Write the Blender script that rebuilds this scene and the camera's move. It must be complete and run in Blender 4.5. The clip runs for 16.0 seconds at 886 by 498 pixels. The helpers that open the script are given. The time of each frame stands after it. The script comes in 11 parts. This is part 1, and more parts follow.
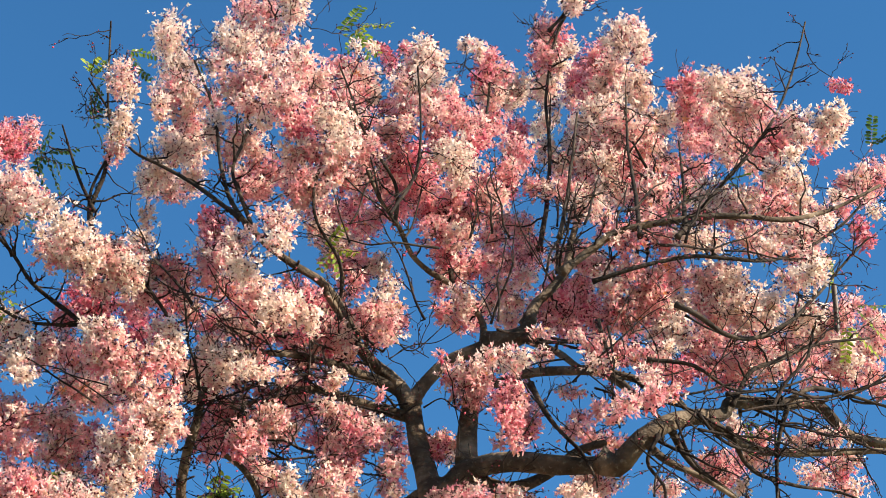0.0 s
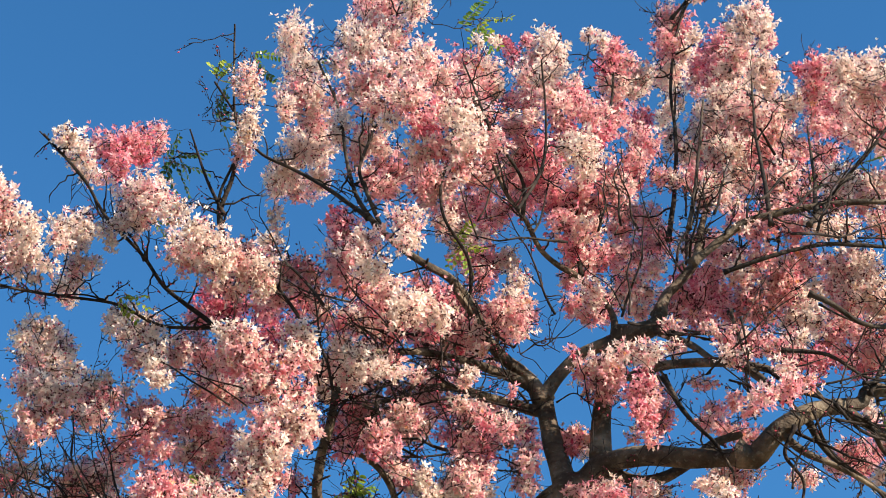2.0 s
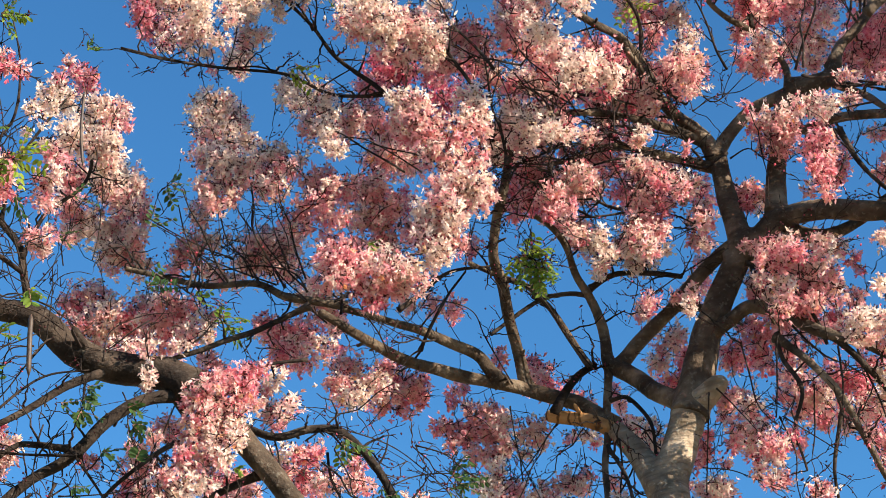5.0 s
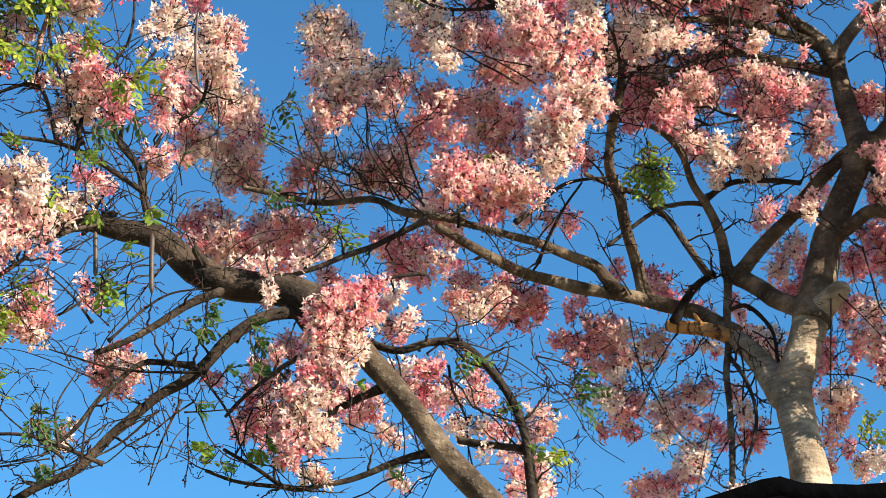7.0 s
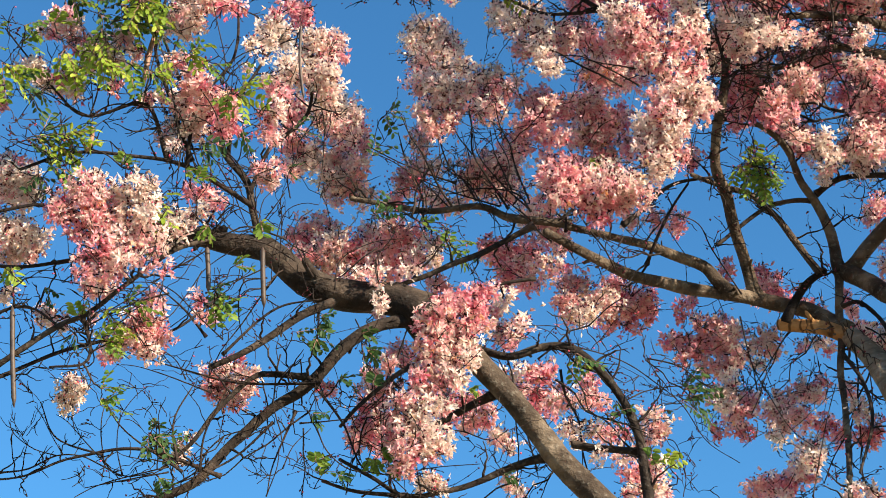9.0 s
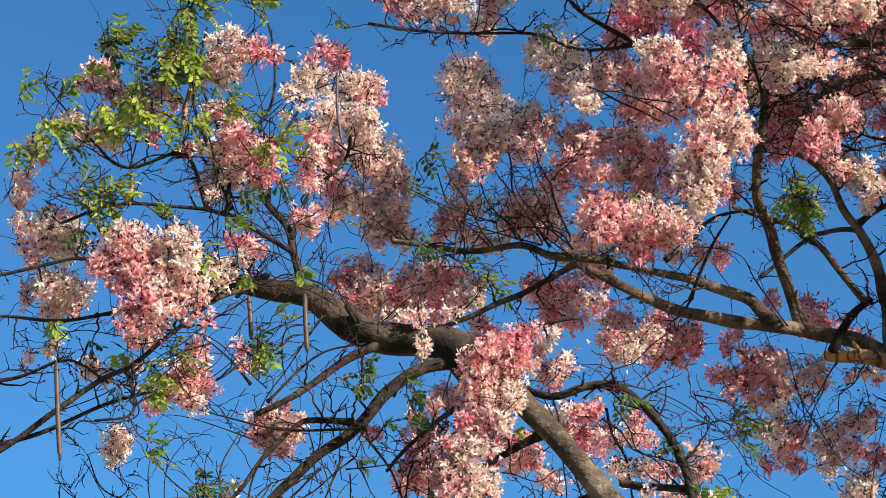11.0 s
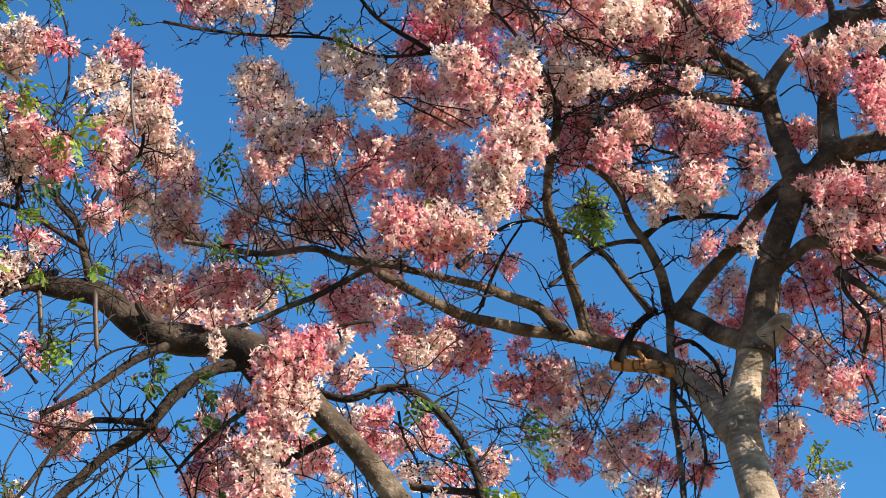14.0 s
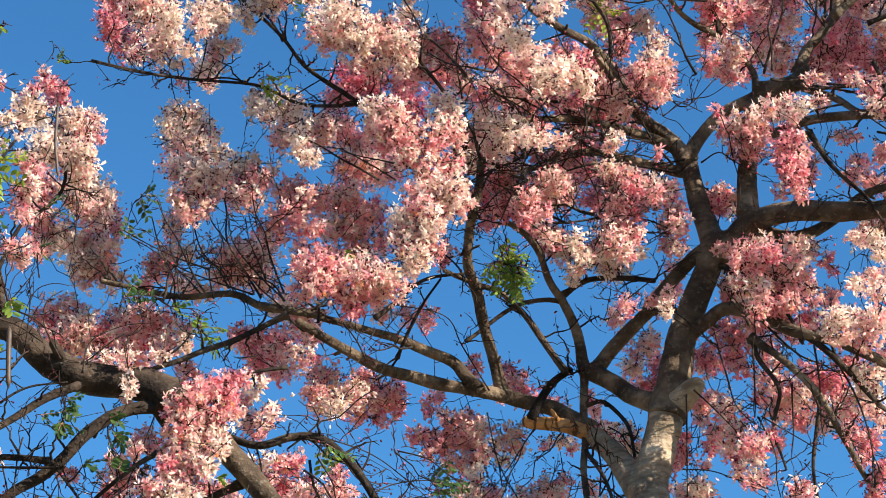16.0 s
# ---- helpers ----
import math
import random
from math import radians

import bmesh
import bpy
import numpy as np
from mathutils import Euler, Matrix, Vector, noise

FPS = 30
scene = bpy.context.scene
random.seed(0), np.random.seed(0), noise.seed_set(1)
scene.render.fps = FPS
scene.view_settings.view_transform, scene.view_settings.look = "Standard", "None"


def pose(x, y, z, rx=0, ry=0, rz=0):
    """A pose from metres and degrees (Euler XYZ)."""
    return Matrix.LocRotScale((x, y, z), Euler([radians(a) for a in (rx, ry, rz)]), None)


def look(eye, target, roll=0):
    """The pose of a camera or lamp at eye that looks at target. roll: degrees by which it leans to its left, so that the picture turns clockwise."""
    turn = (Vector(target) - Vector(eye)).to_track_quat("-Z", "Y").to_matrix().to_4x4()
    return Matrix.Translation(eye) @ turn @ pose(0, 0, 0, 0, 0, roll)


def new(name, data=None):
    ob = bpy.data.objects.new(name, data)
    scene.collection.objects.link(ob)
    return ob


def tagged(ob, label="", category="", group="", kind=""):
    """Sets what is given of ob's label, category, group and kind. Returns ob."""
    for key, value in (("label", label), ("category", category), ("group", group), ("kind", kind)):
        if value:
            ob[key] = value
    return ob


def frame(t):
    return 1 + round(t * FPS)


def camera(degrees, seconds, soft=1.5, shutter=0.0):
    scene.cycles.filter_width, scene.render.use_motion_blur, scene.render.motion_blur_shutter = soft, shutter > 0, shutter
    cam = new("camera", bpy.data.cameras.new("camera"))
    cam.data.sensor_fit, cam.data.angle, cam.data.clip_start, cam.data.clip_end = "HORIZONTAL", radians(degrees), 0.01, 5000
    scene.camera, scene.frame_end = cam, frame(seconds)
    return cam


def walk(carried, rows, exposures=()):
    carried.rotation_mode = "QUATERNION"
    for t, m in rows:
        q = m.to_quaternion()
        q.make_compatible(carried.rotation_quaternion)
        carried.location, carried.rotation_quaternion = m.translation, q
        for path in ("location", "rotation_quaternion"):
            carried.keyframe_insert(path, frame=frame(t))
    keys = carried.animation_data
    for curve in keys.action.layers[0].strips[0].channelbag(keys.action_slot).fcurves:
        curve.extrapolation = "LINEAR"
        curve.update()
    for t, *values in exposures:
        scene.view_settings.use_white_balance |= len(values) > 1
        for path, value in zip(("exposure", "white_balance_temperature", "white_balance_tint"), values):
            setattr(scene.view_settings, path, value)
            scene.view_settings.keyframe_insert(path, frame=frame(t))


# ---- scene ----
cam = camera(26.0, 16.0, soft=0.9)
PATH = [
    (0, pose(0.201, 0.030, 1.498, 126.897, 2.597, -14.277)),
    (0.5, pose(0.180, 0.016, 1.497, 128.207, 2.661, -14.318)),
    (1, pose(0.159, -0.003, 1.500, 128.452, 2.647, -13.469)),
    (1.5, pose(0.152, -0.024, 1.504, 127.975, 2.079, -12.315)),
    (2, pose(0.146, 0.014, 1.577, 126.541, 1.623, -10.525)),
    (2.5, pose(0.123, -0.005, 1.649, 125.339, 1.029, -8.633)),
    (3, pose(0.109, -0.050, 1.701, 124.192, 0.485, -7.969)),
    (3.5, pose(0.070, -0.059, 1.715, 121.904, 0.431, -7.465)),
    (4, pose(0.062, -0.058, 1.728, 120.299, 0.353, -6.941)),
    (4.2, pose(0.076, -0.053, 1.714, 120.182, 0.430, -6.513)),
    (6.3, pose(0.008, -0.012, 1.580, 117.105, 0.706, -4.133)),
    (6.5, pose(0.009, -0.003, 1.583, 117.036, 0.591, -3.555)),
    (7, pose(0.006, 0.013, 1.588, 116.918, 0.292, -2.072)),
    (7.5, pose(-0.002, 0.020, 1.592, 116.869, -0.066, -0.912)),
    (8, pose(-0.012, -0.019, 1.578, 116.914, 0.009, 0.005)),
    (8.5, pose(-0.018, -0.029, 1.577, 116.981, 0.160, 0.783)),
    (9, pose(-0.020, -0.019, 1.587, 117.059, 0.357, 1.434)),
    (9.5, pose(-0.052, -0.049, 1.584, 117.115, 0.504, 2.182)),
    (9.7, pose(-0.047, -0.042, 1.594, 117.151, 0.449, 2.663)),
    (11.8, pose(0.038, -0.031, 1.667, 118.275, 1.624, 3.200)),
    (12, pose(0.031, -0.036, 1.652, 118.268, 1.747, 2.630)),
    (12.5, pose(-0.019, 0.009, 1.588, 118.581, 2.000, 1.155)),
    (13, pose(-0.086, 0.007, 1.597, 118.365, 2.497, -0.483)),
    (13.5, pose(-0.111, 0.039, 1.597, 118.282, 2.739, -1.962)),
    (14, pose(-0.140, 0.036, 1.584, 118.318, 3.257, -3.288)),
    (14.5, pose(-0.144, 0.037, 1.575, 118.192, 3.438, -4.614)),
    (15, pose(-0.138, 0.027, 1.562, 118.042, 3.136, -5.365)),
    (15.5, pose(-0.138, 0.015, 1.555, 118.129, 2.252, -6.323)),
    (16, pose(-0.134, 0.016, 1.552, 119.818, 2.271, -6.541)),
]
walk(cam, PATH, exposures=[
    (0.0, 1.46, 6660, 10), (1.0, 1.43, 6510, 10), (2.5, 1.42, 6410, 11), (3.5, 1.34, 6420, 14), (7.0, 1.53, 6740, 8), (9.5, 1.37, 6640, 10),
    (12.0, 1.19, 6340, 12), (14.0, 1.34, 6340, 12), (16.0, 1.47, 6490, 11)])

# ---- world and sun ----
SUN_FROM = Vector((0.7, -0.56, 0.43)).normalized()
world = bpy.data.worlds.new("sky")
scene.world = world
world.use_nodes = True
wn, wl = world.node_tree.nodes, world.node_tree.links
wn.clear()
sky = wn.new("ShaderNodeTexSky")
sky.sky_type = "NISHITA"
sky.sun_disc = False
sky.sun_elevation = math.asin(SUN_FROM.z)
sky.sun_rotation = math.atan2(SUN_FROM.x, SUN_FROM.y)
sky.air_density, sky.dust_density, sky.ozone_density = 1.0, 0.3, 3.0
back = wn.new("ShaderNodeBackground")
back.inputs["Strength"].default_value = 0.06
wout = wn.new("ShaderNodeOutputWorld")
tint = wn.new("ShaderNodeMix")
tint.data_type, tint.blend_type = "RGBA", "MULTIPLY"
tint.inputs["Factor"].default_value = 1.0
tint.inputs["B"].default_value = (0.45, 1.0, 1.28, 1)
wl.new(sky.outputs[0], tint.inputs["A"])
wl.new(tint.outputs["Result"], back.inputs[0])
wl.new(back.outputs[0], wout.inputs[0])

sun_data = bpy.data.lights.new("sun", "SUN")
sun_data.energy, sun_data.angle, sun_data.color = 5.0, radians(0.5), (1.0, 0.87, 0.7)
sun = new("sun", sun_data)
sun.matrix_world = look(SUN_FROM * 50, (0, 0, 0))


# ---- materials ----
def material(name):
    m = bpy.data.materials.new(name)
    m.use_nodes = True
    nt = m.node_tree
    return m, nt.nodes, nt.links, nt.nodes["Principled BSDF"]


def ramp(nodes, stops):
    r = nodes.new("ShaderNodeValToRGB")
    els = r.color_ramp.elements
    while len(els) < len(stops):
        els.new(0.5)
    for el, (at, col) in zip(els, stops):
        el.position, el.color = at, (*col, 1)
    return r


def petal_material(name, stops):
    """Thin petals: every flower takes its own tint, the light shines through a little."""
    m, n, l, bsdf = material(name)
    geo = n.new("ShaderNodeNewGeometry")
    r = ramp(n, stops)
    l.new(geo.outputs["Random Per Island"], r.inputs[0])
    tc = n.new("ShaderNodeTexCoord")
    nz = n.new("ShaderNodeTexNoise")
    nz.inputs["Scale"].default_value = 45
    nz.inputs["Detail"].default_value = 3
    l.new(tc.outputs["Object"], nz.inputs["Vector"])
    mix = n.new("ShaderNodeMix")
    mix.data_type, mix.blend_type = "RGBA", "MULTIPLY"
    vein = ramp(n, [(0.32, (0.8, 0.66, 0.62)), (0.55, (1, 1, 1))])
    l.new(nz.outputs[0], vein.inputs[0])
    mix.inputs["Factor"].default_value = 0.4
    l.new(r.outputs[0], mix.inputs["A"])
    l.new(vein.outputs[0], mix.inputs["B"])
    l.new(mix.outputs["Result"], bsdf.inputs["Base Color"])
    bsdf.inputs["Roughness"].default_value = 0.55
    bsdf.inputs["Specular IOR Level"].default_value = 0.25
    tr = n.new("ShaderNodeBsdfTranslucent")
    deep = n.new("ShaderNodeGamma")
    deep.inputs["Gamma"].default_value = 1.05
    l.new(mix.outputs["Result"], deep.inputs["Color"])
    l.new(deep.outputs[0], tr.inputs["Color"])
    both = n.new("ShaderNodeMixShader")
    both.inputs[0].default_value = 0.5
    l.new(bsdf.outputs[0], both.inputs[1])
    l.new(tr.outputs[0], both.inputs[2])
    l.new(both.outputs[0], n["Material Output"].inputs["Surface"])
    return m


CREAM, BLUSH, PINK, ROSE, WINE = (0.9, 0.8, 0.71), (0.88, 0.54, 0.535), (0.81, 0.3, 0.36), (0.69, 0.14, 0.23), (0.48, 0.05, 0.11)
TAN, ORANGE = (0.62, 0.42, 0.24), (0.8, 0.38, 0.16)
PETALS = [
    petal_material("petal_cream", [(0.0, TAN), (0.05, CREAM), (0.7, (0.9, 0.765, 0.68)), (1.0, (0.89, 0.64, 0.59))]),
    petal_material("petal_blush", [(0.0, TAN), (0.04, CREAM), (0.35, (0.9, 0.71, 0.64)), (0.8, BLUSH), (1.0, (0.85, 0.43, 0.44))]),
    petal_material("petal_pink", [(0.0, ORANGE), (0.03, (0.9, 0.7, 0.62)), (0.3, BLUSH), (0.7, (0.86, 0.44, 0.46)), (1.0, PINK)]),
    petal_material("petal_rose", [(0.0, ORANGE), (0.03, BLUSH), (0.35, (0.85, 0.42, 0.46)), (0.75, PINK), (1.0, ROSE)]),
    petal_material("petal_wine", [(0.0, BLUSH), (0.25, PINK), (0.8, ROSE), (1.0, WINE)]),
]


def bark_material(name, dark, mid, light, lichen=0.25, grain=(1, 1, 1.9)):
    m, n, l, bsdf = material(name)
    tc = n.new("ShaderNodeTexCoord")
    fine = n.new("ShaderNodeTexNoise")
    fine.inputs["Scale"].default_value, fine.inputs["Detail"].default_value = 38, 7
    coarse = n.new("ShaderNodeTexNoise")
    coarse.inputs["Scale"].default_value, coarse.inputs["Detail"].default_value = 5, 5
    stretch = n.new("ShaderNodeMapping")
    stretch.inputs["Scale"].default_value = grain
    rings = n.new("ShaderNodeTexNoise")
    rings.inputs["Scale"].default_value, rings.inputs["Detail"].default_value = 12, 4
    l.new(tc.outputs["Object"], fine.inputs["Vector"])
    l.new(tc.outputs["Object"], coarse.inputs["Vector"])
    l.new(tc.outputs["Object"], stretch.inputs["Vector"])
    l.new(stretch.outputs[0], rings.inputs["Vector"])
    base = ramp(n, [(0.28, dark), (0.5, mid), (0.72, light)])
    l.new(coarse.outputs[0], base.inputs[0])
    band = ramp(n, [(0.38, (0.5, 0.46, 0.42)), (0.56, (1, 1, 1))])
    l.new(rings.outputs[0], band.inputs[0])
    mix = n.new("ShaderNodeMix")
    mix.data_type, mix.blend_type = "RGBA", "MULTIPLY"
    mix.inputs["Factor"].default_value = 0.6
    l.new(base.outputs[0], mix.inputs["A"])
    l.new(band.outputs[0], mix.inputs["B"])
    spot = ramp(n, [(0.58, (0, 0, 0)), (0.66, (lichen, lichen, lichen))])
    l.new(fine.outputs[0], spot.inputs[0])
    mix2 = n.new("ShaderNodeMix")
    mix2.data_type = "RGBA"
    l.new(spot.outputs[0], mix2.inputs["Factor"])
    l.new(mix.outputs["Result"], mix2.inputs["A"])
    mix2.inputs["B"].default_value = (0.42, 0.4, 0.33, 1)
    l.new(mix2.outputs["Result"], bsdf.inputs["Base Color"])
    bsdf.inputs["Roughness"].default_value = 0.9
    bsdf.inputs["Specular IOR Level"].default_value = 0.2
    bump = n.new("ShaderNodeBump")
    bump.inputs["Strength"].default_value, bump.inputs["Distance"].default_value = 0.75, 0.02
    add = n.new("ShaderNodeMath")
    add.operation = "ADD"
    l.new(fine.outputs[0], add.inputs[0])
    l.new(rings.outputs[0], add.inputs[1])
    l.new(add.outputs[0], bump.inputs["Height"])
    l.new(bump.outputs[0], bsdf.inputs["Normal"])
    return m


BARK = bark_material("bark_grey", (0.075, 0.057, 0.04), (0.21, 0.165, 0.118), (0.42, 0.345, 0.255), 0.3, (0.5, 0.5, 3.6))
# brown bark taken almost to black: the crown's shade is in this colour
BARK_SHADED = bark_material("bark_brown", (0.009, 0.0062, 0.0048), (0.026, 0.0185, 0.014), (0.085, 0.062, 0.046), 0.06)
# same bark a step darker, with part of the crown's shade in the tone
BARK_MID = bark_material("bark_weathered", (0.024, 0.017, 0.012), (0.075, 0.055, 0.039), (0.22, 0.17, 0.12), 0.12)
PEELED = bark_material("peeled_wood", (0.14, 0.065, 0.028), (0.32, 0.16, 0.06), (0.46, 0.28, 0.13), 0.0)
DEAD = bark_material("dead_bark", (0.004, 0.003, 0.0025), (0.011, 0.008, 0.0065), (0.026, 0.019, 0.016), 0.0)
wave = PEELED.node_tree.nodes.new("ShaderNodeTexWave")
wave.inputs["Scale"].default_value, wave.inputs["Distortion"].default_value = 2.2, 5.0
stripe = ramp(PEELED.node_tree.nodes, [(0.03, (0.1, 0.06, 0.04)), (0.2, (1, 1, 1))])
over = PEELED.node_tree.nodes.new("ShaderNodeMix")
over.data_type, over.blend_type = "RGBA", "MULTIPLY"
over.inputs["Factor"].default_value = 0.8
pin = PEELED.node_tree.nodes["Principled BSDF"].inputs["Base Color"]
old = pin.links[0].from_socket
for a, b in ((wave.outputs["Color"], stripe.inputs[0]), (old, over.inputs["A"]), (stripe.outputs[0], over.inputs["B"]), (over.outputs["Result"], pin)):
    PEELED.node_tree.links.new(a, b)
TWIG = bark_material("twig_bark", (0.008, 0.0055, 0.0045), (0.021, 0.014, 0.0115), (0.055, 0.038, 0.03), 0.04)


def plain_material(name, a, b, scale, rough):
    m, n, l, bsdf = material(name)
    tc = n.new("ShaderNodeTexCoord")
    nz = n.new("ShaderNodeTexNoise")
    nz.inputs["Scale"].default_value, nz.inputs["Detail"].default_value = scale, 6
    l.new(tc.outputs["Object"], nz.inputs["Vector"])
    r = ramp(n, [(0.35, a), (0.65, b)])
    l.new(nz.outputs[0], r.inputs[0])
    l.new(r.outputs[0], bsdf.inputs["Base Color"])
    bsdf.inputs["Roughness"].default_value = rough
    bump = n.new("ShaderNodeBump")
    bump.inputs["Strength"].default_value, bump.inputs["Distance"].default_value = 0.3, 0.01
    l.new(nz.outputs[0], bump.inputs["Height"])
    l.new(bump.outputs[0], bsdf.inputs["Normal"])
    return m


STALK = plain_material("flower_stalk", (0.16, 0.07, 0.055), (0.34, 0.18, 0.13), 60, 0.8)
BUD = petal_material("bud", [(0.0, (0.07, 0.012, 0.02)), (0.72, (0.11, 0.02, 0.03)), (0.85, ROSE), (1.0, (0.75, 0.16, 0.22))])
POD_DARK = plain_material("pod_dark", (0.03, 0.02, 0.016), (0.07, 0.045, 0.03), 30, 0.6)
POD_BROWN = plain_material("pod_brown", (0.16, 0.07, 0.04), (0.28, 0.14, 0.08), 30, 0.6)
FABRIC = plain_material("black_canvas", (0.0006, 0.0006, 0.0009), (0.0012, 0.0012, 0.0018), 120, 1.0)
FABRIC.node_tree.nodes["Principled BSDF"].inputs["Specular IOR Level"].default_value = 0.02
STEEL = plain_material("dark_steel", (0.02, 0.02, 0.02), (0.035, 0.035, 0.035), 40, 0.5)
# unseen ground, made pale and warm to throw light up under the crowns
BOUNCE_GROUND = plain_material("dry_lawn", (0.24, 0.195, 0.11), (0.38, 0.31, 0.19), 3, 0.95)
LEAVES = [
    petal_material("leaf_dark", [(0.0, (0.04, 0.09, 0.03)), (1.0, (0.08, 0.15, 0.04))]),
    petal_material("leaf_green", [(0.0, (0.11, 0.2, 0.03)), (1.0, (0.24, 0.33, 0.05))]),
    petal_material("leaf_yellow", [(0.0, (0.2, 0.3, 0.03)), (1.0, (0.42, 0.48, 0.07))]),
]


# ---- building blocks ----
RIGHT, UP, AWAY = Vector((1, 0, 0)), Vector((0, -0.454, 0.891)), Vector((0, 0.891, 0.454))
rng = np.random.default_rng(7)


class Soup:
    """Collects vertices and faces for one mesh."""

    def __init__(self):
        self.v, self.f, self.m, self.n = [], [], [], 0

    def add(self, verts, faces, slot=0):
        verts = np.asarray(verts, dtype=np.float32).reshape(-1, 3)
        faces = np.asarray(faces, dtype=np.int32)
        self.v.append(verts)
        self.f.append(faces + self.n)
        self.m.append(np.full(len(faces), slot, dtype=np.int32))
        self.n += len(verts)

    def mesh(self, name, mats, smooth=True):
        me = bpy.data.meshes.new(name)
        v = np.concatenate(self.v)
        sizes = np.concatenate([np.full(len(f), f.shape[1]) for f in self.f]).astype(np.int32)
        loops = np.concatenate([f.ravel() for f in self.f]).astype(np.int32)
        me.vertices.add(len(v))
        me.vertices.foreach_set("co", v.ravel())
        me.loops.add(len(loops))
        me.loops.foreach_set("vertex_index", loops)
        me.polygons.add(len(sizes))
        me.polygons.foreach_set("loop_start", np.concatenate([[0], np.cumsum(sizes)[:-1]]).astype(np.int32))
        me.polygons.foreach_set("material_index", np.concatenate(self.m))
        me.polygons.foreach_set("use_smooth", np.full(len(sizes), smooth))
        for mat in mats:
            me.materials.append(mat)
        me.update(calc_edges=True)
        me.validate()
        return me


def part(name, me, parent, label=""):
    ob = new(name, me)
    ob.parent = parent
    ob.matrix_parent_inverse = Matrix.Translation(parent.location).inverted() if parent.parent is None else Matrix()
    return tagged(ob, label=label)


def smooth_line(points, step):
    """A curve through the points, in even steps (Catmull-Rom)."""
    p = [np.array(q, float) for q in points]
    p = [2 * p[0] - p[1]] + p + [2 * p[-1] - p[-2]]
    out = []
    for a, b, c, d in zip(p, p[1:], p[2:], p[3:]):
        k = max(2, int(np.linalg.norm(c - b) / step))
        for t in np.arange(k) / k:
            out.append(0.5 * (2 * b + (c - a) * t + (2 * a - 5 * b + 4 * c - d) * t * t + (3 * b - a - 3 * c + d) * t ** 3))
    out.append(p[-2])
    return np.array(out)


def tube(soup, line, radii, sides, slot=0, lumps=0.0, seed=0.0):
    """A round tapered branch along a line, closed at both ends."""
    n = len(line)
    tan = np.gradient(line, axis=0)
    tan /= np.linalg.norm(tan, axis=1, keepdims=True) + 1e-9
    u = np.cross(tan[0], np.array([0.31, 0.2, 0.93]))
    if np.linalg.norm(u) < 0.3:
        u = np.cross(tan[0], np.array([0.9, -0.4, 0.1]))
    verts = []
    ang = np.arange(sides) * 2 * np.pi / sides
    for i in range(n):
        u = u - tan[i] * (u @ tan[i])
        u /= np.linalg.norm(u) + 1e-9
        w = np.cross(tan[i], u)
        r = np.full(sides, radii[i])
        ring = np.cos(ang)[:, None] * u + np.sin(ang)[:, None] * w
        if lumps:
            for j in range(sides):
                q = line[i] * 2.5 + ring[j] * 0.9 + seed
                q2 = line[i] * 9 + ring[j] * 1.5 + seed
                r[j] *= 1 + lumps * (noise.noise(Vector(q)) + 0.4 * noise.noise(Vector(q2)))
        verts.append(line[i] + ring * r[:, None])
    verts = np.concatenate(verts)
    k = np.arange(sides)
    faces = np.concatenate([np.stack([i * sides + k, i * sides + (k + 1) % sides, (i + 1) * sides + (k + 1) % sides, (i + 1) * sides + k], 1) for i in range(n - 1)])
    base = soup.n
    soup.add(verts, faces, slot)
    caps = np.array([[0, 0, 0]], dtype=np.int32)
    tri = [[0, j + 1, j] for j in range(1, sides - 1)] + [[(n - 1) * sides, (n - 1) * sides + j, (n - 1) * sides + j + 1] for j in range(1, sides - 1)]
    soup.f.append(np.array(tri, dtype=np.int32) + base)
    soup.m.append(np.full(len(tri), slot, dtype=np.int32))


WOOD = {}
BULGE = set()


def relief(tree, points):
    """The crown of a spreading tree is no flat fan: its limbs come forward and lie back."""
    p = np.array(points, float)
    if tree.name in BULGE:
        x, z = p[:, 0], p[:, 2]
        lift = np.clip((z - 3) / 2, 0, 1)
        away = lift * (0.55 * np.sin(0.9 * x + 0.4) * np.cos(0.8 * z + 1.1) + 0.25 * np.sin(2.1 * x - 1.3 * z))
        bay = np.clip((x - 2.9) / 1.4, 0, 1) * np.clip((z - 7.7) / 0.9, 0, 1) * np.clip((11.6 - z) / 1.2, 0, 1)
        brow = np.clip((x - 1.0) / 0.8, 0, 1) * np.clip((z - 7.3) / 0.7, 0, 1) * np.clip((10.2 - z) / 0.9, 0, 1)
        away = away - 0.5 * bay - 0.1 * brow
        eye = np.array([0, 0, 1.58])
        p = eye + (p - eye) * (1 + away / 10)[:, None]
    return p


